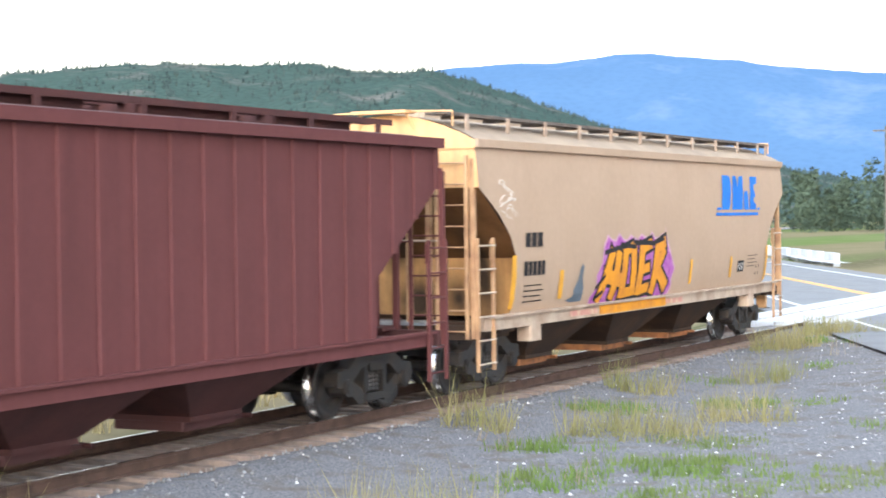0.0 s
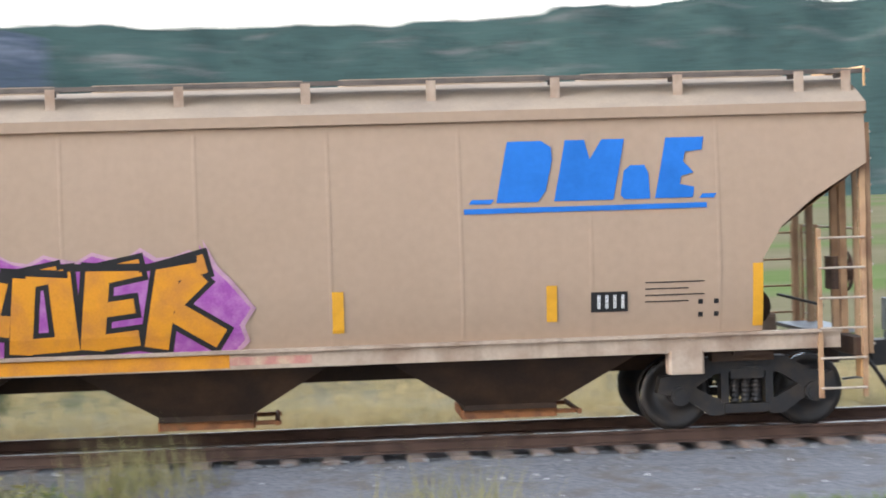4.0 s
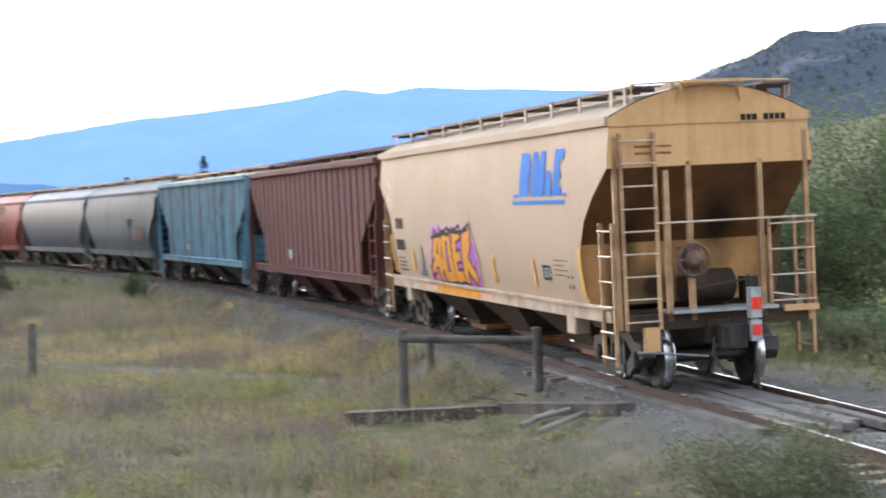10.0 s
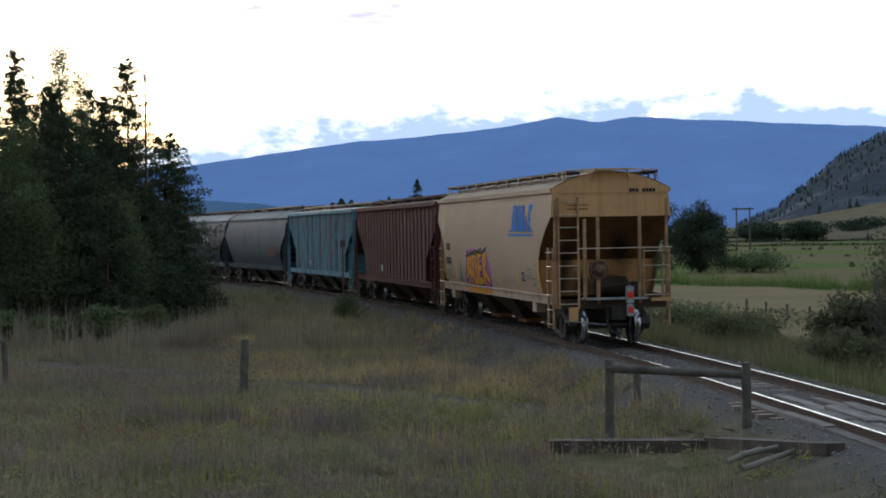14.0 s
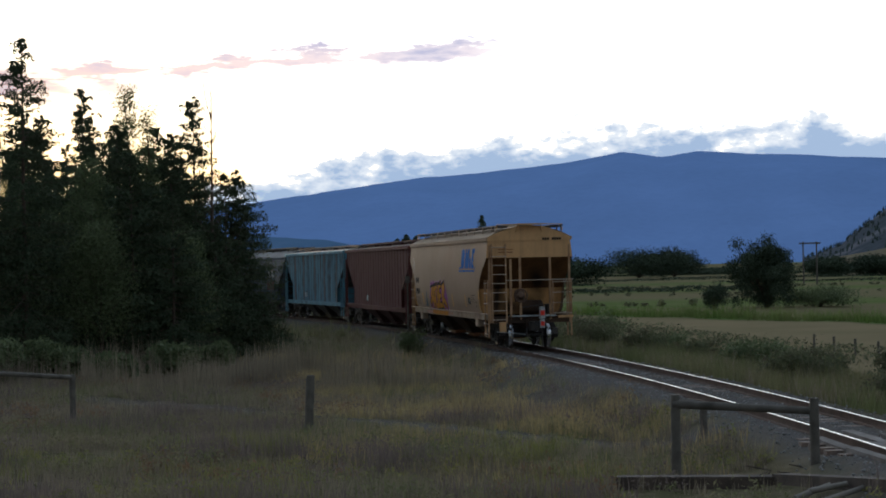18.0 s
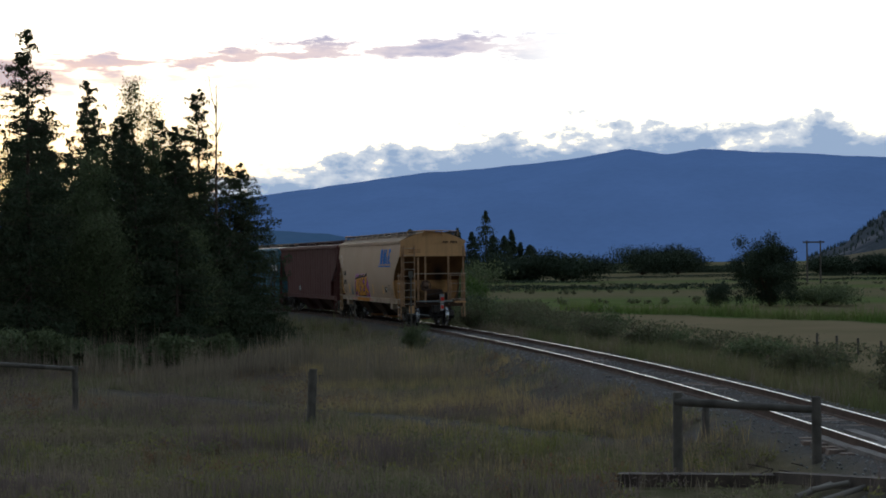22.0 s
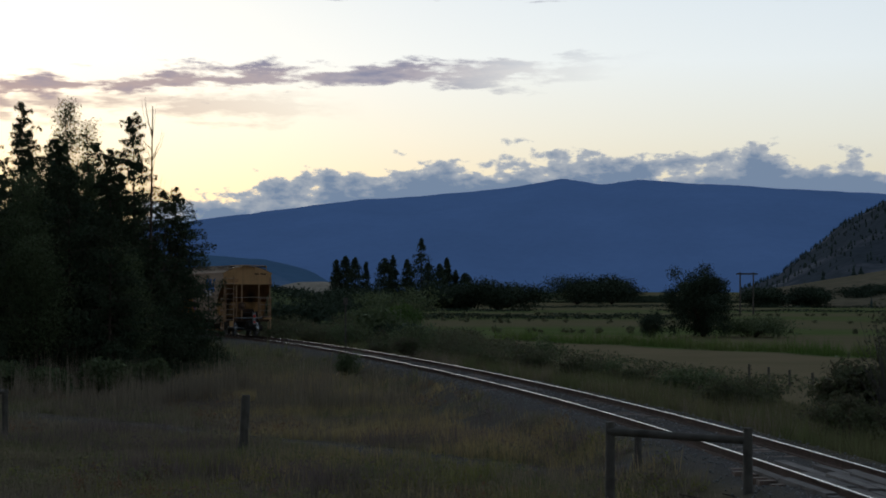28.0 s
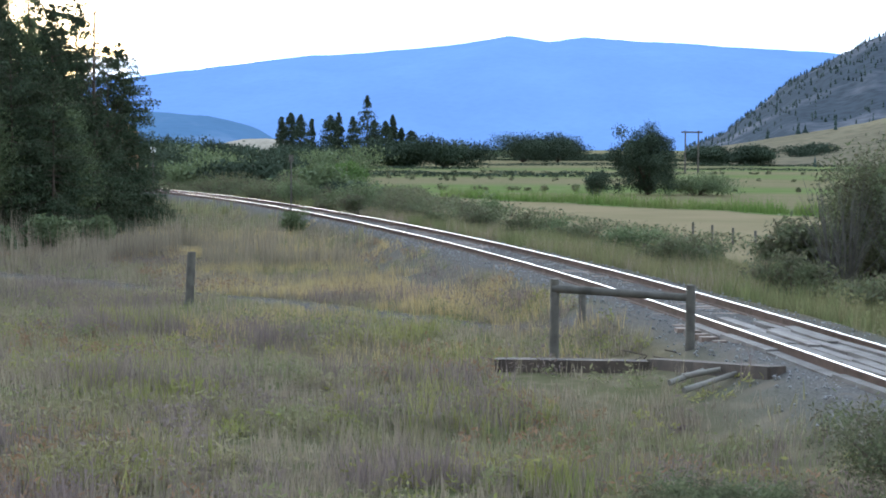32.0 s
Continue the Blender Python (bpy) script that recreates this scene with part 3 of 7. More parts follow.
gx, gy = axis(-130, 70, 0.8, 4600), axis(-32, 44, 0.8, 4600)
gX, gY = np.meshgrid(gx, gy, indexing="ij")
gZ = ground_z(gX, gY)
nx, ny = gX.shape
ii = np.arange(nx * ny).reshape(nx, ny)
LAND = land_material()
ground_me = soup("ground", np.stack([gX, gY, gZ], -1).reshape(-1, 3), np.stack([ii[:-1, :-1], ii[1:, :-1], ii[1:, 1:], ii[:-1, 1:]], -1).reshape(-1, 4), LAND)
ground_me.polygons.foreach_set("use_smooth", [True] * len(ground_me.polygons))
shares = land_mix(gX, gY)
col = ground_me.color_attributes.new("land", "FLOAT_COLOR", "POINT")
col.data.foreach_set("color", np.stack([s.ravel() for s in shares] + [smooth(-9, -4, gX).ravel()], -1).astype(np.float32).ravel())
ground = tagged(new("ground", ground_me), "valley floor of dry grass, gravel and green fields", "ground", kind="structure")


# ---- hills ----
def hill_material(name, forest, rock, amount, scale, glow=None, rough_scale=1.0):
    m = bpy.data.materials.new(name)
    m.use_nodes = True
    n, l = m.node_tree.nodes, m.node_tree.links
    bsdf = n["Principled BSDF"]
    bsdf.inputs["Roughness"].default_value, bsdf.inputs["Specular IOR Level"].default_value = 1.0, 0.0
    tc = n.new("ShaderNodeTexCoord")
    a = n.new("ShaderNodeTexNoise")
    a.inputs["Scale"].default_value, a.inputs["Detail"].default_value, a.inputs["Roughness"].default_value = scale, 9, 0.65
    l.new(tc.outputs["Object"], a.inputs["Vector"])
    b = n.new("ShaderNodeTexVoronoi")
    b.inputs["Scale"].default_value = scale * 14 * rough_scale
    l.new(tc.outputs["Object"], b.inputs["Vector"])
    r = n.new("ShaderNodeMapRange")
    l.new(a.outputs["Fac"], r.inputs[0])
    r.inputs[1].default_value, r.inputs[2].default_value = 0.62 - 0.25 * amount, 0.78 - 0.25 * amount
    mx = n.new("ShaderNodeMix")
    mx.data_type = "RGBA"
    l.new(r.outputs[0], mx.inputs[0])
    mx.inputs[6].default_value, mx.inputs[7].default_value = (*forest, 1), (*rock, 1)
    h = n.new("ShaderNodeHueSaturation")
    l.new(mx.outputs[2], h.inputs["Color"])
    v = n.new("ShaderNodeMapRange")
    l.new(b.outputs["Distance"], v.inputs[0])
    v.inputs[1].default_value, v.inputs[2].default_value, v.inputs[3].default_value, v.inputs[4].default_value = 0.1, 0.7, (0.85 if not glow else 0.92), (1.15 if not glow else 1.08)
    l.new(v.outputs[0], h.inputs["Value"])
    l.new(h.outputs[0], bsdf.inputs["Base Color"])
    # glow: distance haze painted as emission, unevenly by the noise
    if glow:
        haze_mix = n.new("ShaderNodeMix")
        haze_mix.data_type = "RGBA"
        l.new(a.outputs["Fac"], haze_mix.inputs[0])
        haze_mix.inputs[6].default_value, haze_mix.inputs[7].default_value = (*[c * 0.8 for c in glow], 1), (*[c * 1.2 for c in glow], 1)
        l.new(haze_mix.outputs[2], bsdf.inputs["Emission Color"])
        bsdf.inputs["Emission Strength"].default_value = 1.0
    return m


def ridge(name, profile, dist, depth, mat, label, rough=0.06, seed=0, step=0.25, foot=-3.0):
    """A landform round the valley: profile gives bearing and the crest's elevation, both in degrees."""
    pb = np.array([p[0] for p in profile], float)
    pe = np.array([p[1] for p in profile], float)
    bear = np.arange(pb[0], pb[-1] + step / 2, step)
    cx, cy, cz = 0.0, -9.5, 3.0
    rows = []
    fr = (0.0, 0.08, 0.16, 0.25, 0.34, 0.43, 0.52, 0.61, 0.7, 0.79, 0.87, 0.94, 1.0, 1.12, 1.3)
    for b in bear:
        e = float(np.interp(b, pb, pe))
        x, y = b * 0.35, seed * 7.3
        e += rough * (noise.fractal(Vector((x * 1.6, y, 0)), 1.0, 2.0, 5) if rough else 0) * min(1, max(0, e) / 0.6)
        top = math.tan(radians(max(e, -0.05))) * (dist + depth) + cz
        row = []
        for f in fr:
            r = dist + depth * f
            z = foot + (top - foot) * (math.sin(min(f, 1) * math.pi / 2) ** 1.15 if f <= 1 else 0.86)
            w = noise.fractal(Vector((b * 0.28, f * 3.0, seed * 3.1)), 1.0, 2.0, 4)
            z += 0.06 * w * (top - foot) * math.sin(min(f, 1) * math.pi)
            r += depth * 0.03 * noise.noise(Vector((b * 0.5, f * 4, seed + 9))) * (1 if 0 < f < 1 else 0)
            row.append((cx + r * math.cos(radians(b)), cy + r * math.sin(radians(b)), z))
        rows.append(row)
    g = Geo().grid(rows)
    return tagged(part(name, g, mat), label, "mountain", kind="structure")


# blue distance haze painted in: bluish bases that also give off light
FAR_BLUE = hill_material("far_blue_haze_glow", (0.03, 0.06, 0.1), (0.035, 0.066, 0.108), 0.3, 0.004, (0.086, 0.165, 0.39))
HAZY_BLUE = hill_material("hazy_forest_glow", (0.04, 0.07, 0.1), (0.08, 0.1, 0.13), 0.35, 0.005, (0.03, 0.07, 0.155))
# green and rocky hills: a mild blue for distance haze mixed into the colour
GREEN_HILL = hill_material("forested_slope", (0.045, 0.072, 0.062), (0.13, 0.122, 0.108), 0.34, 0.012)
ROCK_HILL = hill_material("rocky_forest_slope", (0.058, 0.07, 0.085), (0.135, 0.142, 0.165), 0.45, 0.016)
TAN_HILL = hill_material("dry_grass_slope", (0.15, 0.132, 0.092), (0.2, 0.172, 0.115), 0.5, 0.02)

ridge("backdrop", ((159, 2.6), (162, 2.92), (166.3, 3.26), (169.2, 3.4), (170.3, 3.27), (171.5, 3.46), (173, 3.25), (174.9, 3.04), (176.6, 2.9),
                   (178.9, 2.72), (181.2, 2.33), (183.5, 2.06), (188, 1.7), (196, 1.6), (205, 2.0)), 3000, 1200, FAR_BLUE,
      "far forested mountain ridge beyond the valley, blue haze painted as a glow", 0.05, 1, 0.15, -10)
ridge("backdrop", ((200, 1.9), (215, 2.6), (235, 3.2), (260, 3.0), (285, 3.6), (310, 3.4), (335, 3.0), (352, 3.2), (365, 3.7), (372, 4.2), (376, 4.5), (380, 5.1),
                   (383, 4.9), (386, 4.75), (390, 4.2), (396, 3.6), (405, 3.4), (410, 3.8), (412.5, 4.0), (413.5, 5.3), (415.5, 5.4), (417.5, 4.6), (420, 3.6)), 2400, 900, HAZY_BLUE, "mountains round the valley, blue haze painted as a glow", 0.08, 2, 0.3, -10)
ridge("hill", ((10, 0.3), (14, 1.0), (18, 1.8), (21, 2.5), (24, 3.6), (27, 4.4), (30, 4.65), (33, 4.8), (36, 4.7), (39, 4.45), (42, 4.1), (45, 4.0), (47, 3.8), (50, 4.2), (53, 4.35), (56, 4.2), (59, 4.4), (63, 5.0), (67, 5.3),
               (72, 5.5), (80, 5.6), (90, 5.2), (100, 5.4), (106, 5.7)), 900, 900, GREEN_HILL, "pine-covered hills with bare rock patches", 0.1, 3)
ridge("hill", ((98, 5.2), (110, 6.2), (125, 6.7), (133, 6.6), (138, 6.3), (143, 6.3), (147, 5.85), (150, 5.0), (153, 4.5), (155, 4.5), (156, 4.4), (157.4, 4.25), (158.7, 3.75), (160.3, 3.25), (162.5, 2.2), (164.8, 0.4), (166, -0.02)),
      620, 520, ROCK_HILL, "steep rocky hillside with scattered pines", 0.12, 4, 0.15)
ridge("hill", ((118, 0.3), (130, 0.6), (136, 0.7), (141, 0.9), (144.5, 3.5), (147.5, 3.6), (150, 2.7), (152, 2.0), (154.6, 1.9), (157, 1.55), (160.6, 0.75), (164, 0.2), (165.5, -0.02)), 430, 150, TAN_HILL,
      "dry tan grass slope below the rocks", 0.03, 5)
PALE_BANK = hill_material("pale_dry_bank", (0.34, 0.3, 0.24), (0.44, 0.38, 0.31), 0.5, 0.05)
ridge("hill", ((178.1, -0.02), (178.5, 0.2), (179.2, 0.24), (179.9, 0.22), (180.4, 0.12), (180.8, -0.02)), 530, 25, PALE_BANK, "low pale bank beyond the pines", 0.0, 7, 0.1, -1.5)
ridge("backdrop", ((178.6, 0.05), (179.5, 0.55), (181, 0.95), (183, 1.05), (188, 0.9), (196, 0.3)), 1800, 500, HAZY_BLUE, "low dark wooded hill in the valley, blue haze painted as a glow", 0.05, 6, 0.2)


def woods(name, hill, count, tall, keep, seed, label):
    """Small pines scattered over a hillside, joined."""
    rng = np.random.default_rng(seed)
    me = hill.data
    co = np.empty(len(me.vertices) * 3)
    me.vertices.foreach_get("co", co)
    co = co.reshape(-1, 3)
    quads = np.empty(len(me.polygons) * 4, int)
    me.loops.foreach_get("vertex_index", quads)
    quads = quads.reshape(-1, 4)
    q = co[quads[rng.integers(0, len(quads), count * 3)]]
    u, v = rng.uniform(0, 1, (2, len(q), 1))
    p = (q[:, 0] * (1 - u) + q[:, 1] * u) * (1 - v) + (q[:, 3] * (1 - u) + q[:, 2] * u) * v
    w = np.array([noise.fractal(Vector(a) * 0.012, 1.0, 2.0, 4) for a in p])
    p = p[(rng.uniform(-0.25, 0.25, len(p)) + w > keep)][:count]
    n = len(p)
    h = tall * rng.uniform(0.5, 1.3, n)
    a = np.arange(5) * 2 * math.pi / 5
    ring = np.stack([np.cos(a), np.sin(a), 0 * a], 1)
    v, f = [], []
    base = 0
    for z0, z1, r in ((0.08, 0.65, 0.24), (0.42, 1.0, 0.16)):
        rr = ring[None] * (r * h * rng.uniform(0.7, 1.3, n))[:, None, None]
        low = p[:, None] + rr * rng.uniform(0.6, 1.3, (n, 5, 1)) + np.array([0, 0, 1]) * (z0 * h)[:, None, None]
        top = (p + np.stack([0 * h, 0 * h, z1 * h], 1))[:, None]
        v.append(np.concatenate([low, top], 1).reshape(-1, 3))
        k = base + np.arange(n)[:, None, None] * 6
        f.append((k + np.array([(i, (i + 1) % 5, 5) for i in range(5)])[None]).reshape(-1, 3))
        base += n * 6
    ob = new(name, soup(name, np.concatenate(v), np.concatenate(f), HILLTREE, 3))
    return tagged(ob, label, "woods", kind="stuff")


HILLTREE = material("hillside_pines", (0.038, 0.055, 0.05), 0.95, vary=0.3, scale=0.05, fine=1, bump=0, island=0.6, spec=0.05)
hills = [o for o in scene.objects if o.name.startswith("hill")]
woods("hillside_woods", hills[0], 17000, 4.2, -0.12, 1, "dark pines covering the hills")
woods("hillside_woods", hills[1], 7000, 2.4, 0.0, 2, "scattered pines over the rocky hillside")
woods("hillside_woods", hills[2], 110, 3.2, 0.12, 3, "few dark pines on the dry slope")


# ---- railway track ----
rails = empty("railway_track", "single railway track with shining rail heads on timber ties", "railway track")


def sweep(profile, side, s0, s1, step, mat, name, parent, label=""):
    rows = []
    for s in np.arange(s0, s1 + step / 2, step):
        x, y, h = track(s)
        lx, ly = math.sin(h), -math.cos(h)
        rows.append([(x + lx * (side + a), y + ly * (side + a), z) for a, z in profile])
    return part(name, Geo().grid(rows, False), mat, parent, label)


RAIL_FORM = ((-0.07, -0.172), (-0.065, -0.155), (-0.012, -0.14), (-0.012, -0.045), (-0.037, -0.035), (-0.037, -0.006), (0.037, -0.006), (0.037, -0.035), (0.012, -0.045), (0.012, -0.14), (0.065, -0.155), (0.07, -0.172))
for side in (-0.755, 0.755):
    r = sweep(RAIL_FORM, side, -150, 220, 2.0, RAIL_SIDE, "rail", rails, "rusty rail")
    sweep(((-0.024, -0.004), (-0.019, 0.0), (0.019, 0.0), (0.024, -0.004)), side, -150, 220, 2.0, RAIL_TOP, "rail_head", r, "worn bright running surface")

TIE_FORM = Geo().box(-0.11, 0.11, -1.3, 1.3, -0.16, 0.0, None, 0.015)
tie_mesh = TIE_FORM.mesh("tie", TIE)
trng = np.random.default_rng(5)


def tie_pose(s):
    x, y, h = track(s)
    return pose(x, y, -0.174 + trng.normal(0, 0.004), 0, 0, math.degrees(h) + trng.normal(0, 0.8)) @ pose(0, trng.normal(0, 0.04), 0)


# ---- rolling stock: x runs forward from the rear end, y to the left, z up from the rail ----
def lathe(profile, n=24):
    """A turned form round the y axis: profile gives y and radius."""
    rows = [[(r * math.cos(2 * math.pi * i / n), y, r * math.sin(2 * math.pi * i / n)) for i in range(n + 1)] for y, r in profile]
    return Geo().grid(rows)


WHEEL_FORM = lathe(((-0.02, 0.03), (-0.075, 0.1), (-0.075, 0.16), (-0.02, 0.2), (0.0, 0.33), (-0.045, 0.37), (-0.05, 0.452), (0.075, 0.46), (0.085, 0.49), (0.115, 0.485), (0.115, 0.38), (0.05, 0.33), (0.05, 0.12), (0.1, 0.1), (0.1, 0.03)))
TREAD_FORM = lathe(((-0.046, 0.4535), (0.077, 0.4615), (0.086, 0.4912), (0.112, 0.487)))
wheel_mesh, tread_mesh = WHEEL_FORM.mesh("wheel", BLACK_IRON), TREAD_FORM.mesh("tread", TREAD)
axle_mesh = lathe(((-1.02, 0.0), (-1.02, 0.07), (-0.6, 0.09), (0.6, 0.09), (1.02, 0.07), (1.02, 0.0)), 12).mesh("axle", BLACK_IRON)
WHEELSETS = []


def side_frame_geo():
    """A cast bogie side frame with two window openings, thick in y."""
    g = Geo()
    for sx in (-1, 1):
        # top chord, diagonal, lower chord and pedestal of one half
        g.prism([(0, 0.76), (0, 0.95), (sx * 0.5, 0.93), (sx * 0.84, 0.73), (sx * 1.12, 0.7), (sx * 1.17, 0.5), (sx * 0.98, 0.46), (sx * 0.7, 0.54), (sx * 0.42, 0.72)][::sx], -0.11, 0.11)
        g.prism([(sx * 0.3, 0.19), (sx * 0.3, 0.38), (sx * 0.4, 0.41), (sx * 0.72, 0.58), (sx * 0.86, 0.46), (sx * 0.48, 0.19)][::-sx], -0.08, 0.08)
        g.prism([(sx * 0.24, 0.34), (sx * 0.24, 0.8), (sx * 0.34, 0.8), (sx * 0.34, 0.34)][::-sx], -0.1, 0.1)
        g.rod((sx * 0.875, -0.12, 0.46), (sx * 0.875, 0.15, 0.46), 0.13, 12)
        g.rod((sx * 0.875, 0.15, 0.46), (sx * 0.875, 0.17, 0.46), 0.09, 10)
    g.box(-0.3, 0.3, -0.11, 0.11, 0.22, 0.33)
    return g


def spring_geo():
    """A coil spring as one ribbed upright form."""
    rows = []
    for k in range(21):
        z, r = 0.345 + 0.015 * k, 0.07 if k % 4 in (1, 2) else 0.052
        rows.append([(r * math.cos(2 * math.pi * i / 10), r * math.sin(2 * math.pi * i / 10), z) for i in range(11)])
    return Geo().grid(rows)


frame_mesh, spring_mesh = side_frame_geo().mesh("side_frame", BLACK_IRON), spring_geo().mesh("spring", BLACK_IRON)
seat_mesh = Geo().box(-0.22, 0.22, -0.13, 0.13, 0.655, 0.78).mesh("spring_seat", BLACK_IRON)
bolster_mesh = Geo().box(-0.2, 0.2, -0.95, 0.95, 0.56, 0.8, None, 0.04).rod((0, 0, 0.8), (0, 0, 0.98), 0.2, 12).mesh("bogie", BLACK_IRON)


def bogie(car, x, turning):
    b = part("bogie", bolster_mesh, None, car, "grimy black cast bogie", pose(x, 0, 0))
    for side in (-1, 1):
        part("side_frame", frame_mesh, None, b, "", pose(0, side * 1.0, 0, 0, 0, 0 if side > 0 else 180))
        part("spring_seat", seat_mesh, None, b, "", pose(0, side * 1.0, 0))
        for sx in (-0.14, 0.0, 0.14):
            part("spring", spring_mesh, None, b, "", pose(sx, side * 1.0, 0))
    for dx in (-0.875, 0.875):
        ax = part("wheelset", axle_mesh, None, car, "axle with bright wheel treads", pose(x + dx, 0, 0.46))
        for side in (-1, 1):
            w = part("wheel", wheel_mesh, None, ax, "", pose(0, side * 0.76, 0, 0, 0, 0 if side < 0 else 180))
            part("tread", tread_mesh, None, ax, "bright steel tread", pose(0, side * 0.76, 0, 0, 0, 0 if side < 0 else 180))
        if turning:
            WHEELSETS.append((ax, x + dx))


def cut_at(z, deep, top, low):
    """How far the end of the body is cut back at a height."""
    if z >= top:
        return 0.0
    t = min(1.0, (top - z) / (top - low))
    return deep * (1 - (1 - t) ** 1.6) if deep < 1.65 else deep * t


def hopper_body(car, length, section, deep, top, low, paint, end_paint, slope_paint, label, back=0.6, plate=None):
    """Side sheets with the arched cut at both ends, end sheets above and slope sheets below."""
    zs = [z for z, w in section]
    nx_ = 26
    for side in (1, -1):
        rows = []
        for z, w in section:
            c = cut_at(z, deep, top, low)
            rows.append([(c + (length - 2 * c) * i / nx_, side * w, z) for i in (range(nx_ + 1) if side > 0 else range(nx_, -1, -1))])
        part("side_sheet", Geo().grid(rows), paint, car, label)
    for end in (0, 1):
        upper, lower = [], []
        for z, w in section:
            # the slope sheets lie deeper in the wagon than the edges of the sides
            t = min(1.0, max(0.0, (top - z) / (top - low)))
            c = (deep + back) * t + 0.12 * max(0.0, low - z)
            x = c if end == 0 else length - c
            row = [(x, y, z) for y in ((-w + 0.004, -w * 0.5, 0, w * 0.5, w - 0.004) if end else (w - 0.004, w * 0.5, 0, -w * 0.5, -w + 0.004))]
            (upper if z >= top - 1e-6 else lower).append(row)
        lower.append(upper[0])
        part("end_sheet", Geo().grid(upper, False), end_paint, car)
        slope = [r for r in lower if r[0][2] >= low - 1e-6]
        foot = [r for r in lower if r[0][2] <= low + 1e-6]
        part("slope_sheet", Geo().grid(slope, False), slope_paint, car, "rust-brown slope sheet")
        if len(foot) > 1:
            part("end_plate", Geo().grid(foot, False), plate or end_paint, car)


def bay(car, x, half, y_half, z_top, z_low, mat, gate_mat, label=""):
    g = Geo()
    a, b = half, 0.55
    p = [(x - a, -y_half, z_top), (x + a, -y_half, z_top), (x + a, y_half, z_top), (x - a, y_half, z_top),
         (x - b, -0.62, z_low), (x + b, -0.62, z_low), (x + b, 0.62, z_low), (x - b, 0.62, z_low)]
    g.add(p, [(0, 3, 2, 1), (4, 5, 6, 7), (0, 1, 5, 4), (1, 2, 6, 5), (2, 3, 7, 6), (3, 0, 4, 7)])
    g.box(x - b - 0.05, x + b + 0.05, -0.66, 0.66, z_low - 0.04, z_low + 0.03)
    h = part("hopper_bay", g, mat, car, label or "grimy sloping hopper bay")
    gate = Geo().box(x - 0.62, x + 0.62, -0.55, 0.55, z_low - 0.16, z_low - 0.04, None, 0.03)
    gate.box(x - 0.95, x - 0.62, -0.5, -0.42, z_low - 0.13, z_low - 0.08).box(x - 0.95, x - 0.62, 0.42, 0.5, z_low - 0.13, z_low - 0.08)
    gate.rod((x - 0.9, -0.62, z_low - 0.1), (x - 0.9, 0.62, z_low - 0.1), 0.035)
    part("outlet_gate", gate, gate_mat, h, "rusty outlet gate")


def ladder(car, x0, x1, y0, y1, z0, z1, rungs, mat, name="ladder", stile=0.028, worn=None):
    g = Geo()
    for x, y in ((x0, y0), (x1, y1)):
        g.box(x - stile, x + stile, y - 0.025, y + 0.025, z0, z1)
    rise = [z0 + 0.12 + (z1 - z0 - 0.24) * k / (rungs - 1) for k in range(rungs)]
    if not worn:
        for z in rise:
            g.rod((x0, y0, z), (x1, y1, z), 0.014, 6)
    whole = part(name, g, mat, car)
    if worn:      # rungs that stand a little off the stiles, with bent ends
        off = -0.045 if abs(x1 - x0) < 0.01 else 0.0
        out = 0.0 if off else math.copysign(0.045, y0)
        for z in rise:
            part("rung", Geo().path([(x0, y0, z), (x0 + off, y0 + out, z), (x1 + off, y1 + out, z), (x1, y1, z)], 0.015, 6), worn, whole, "pale worn steel rung")
    return whole


def coupler(car, x, way, mat):
    g = Geo().box(min(x, x + way * 0.62), max(x, x + way * 0.62), -0.1, 0.1, 0.74, 0.96, None, 0.02)
    g.box(min(x + way * 0.5, x + way * 0.82), max(x + way * 0.5, x + way * 0.82), -0.17, 0.2, 0.66, 1.0, None, 0.05)
    g.box(min(x + way * 0.72, x + way * 0.9), max(x + way * 0.72, x + way * 0.9), 0.05, 0.18, 0.68, 0.98, None, 0.03)
    g.path([(x + way * 0.45, 0.22, 0.8), (x + way * 0.6, 0.3, 0.55), (x + way * 0.75, 0.22, 0.35), (x + way * 0.82, 0.1, 0.3)], 0.028, 8)
    part("coupler", g, mat, car, "rusty knuckle coupler with air hose")


def underframe(car, length, mat, sill_mat, sill_z=1.05, sill_h=0.2, half=1.5, inset=0.35, cut=0.0):
    for side in (1, -1):
        g = Geo()
        y0, y1 = sorted((side * (half - 0.06), side * (half + 0.06)))
        g.box(inset, length - inset, y0, y1, sill_z, sill_z + sill_h, None, 0.015)
        g.box(inset, length - inset, min(side * (half - 0.02), side * (half + 0.12)), max(side * (half - 0.02), side * (half + 0.12)), sill_z + sill_h, sill_z + sill_h + 0.04)
        part("side_sill", g, sill_mat, car, "dusty side sill")
    g = Geo().box(-0.05, length + 0.05, -0.2, 0.2, 0.72, 1.05, None, 0.03)
    for x in (1.45, length - 1.45):
        g.box(x - 0.25, x + 0.25, -1.45, 1.45, 0.98, 1.14)
        for side in (-1, 1):
            g.box(x - 0.3, x + 0.5, side * 1.2 - 0.12, side * 1.2 + 0.12, 0.9, 1.1)
    part("centre_sill", g, mat, car)
    for x in (0.0, length - 0.16):
        g = Geo().box(x, x + 0.16, -1.5, 1.5, 0.93, 1.16, None, 0.02)
        part("end_sill", g, mat, car, "grimy dark end sill")


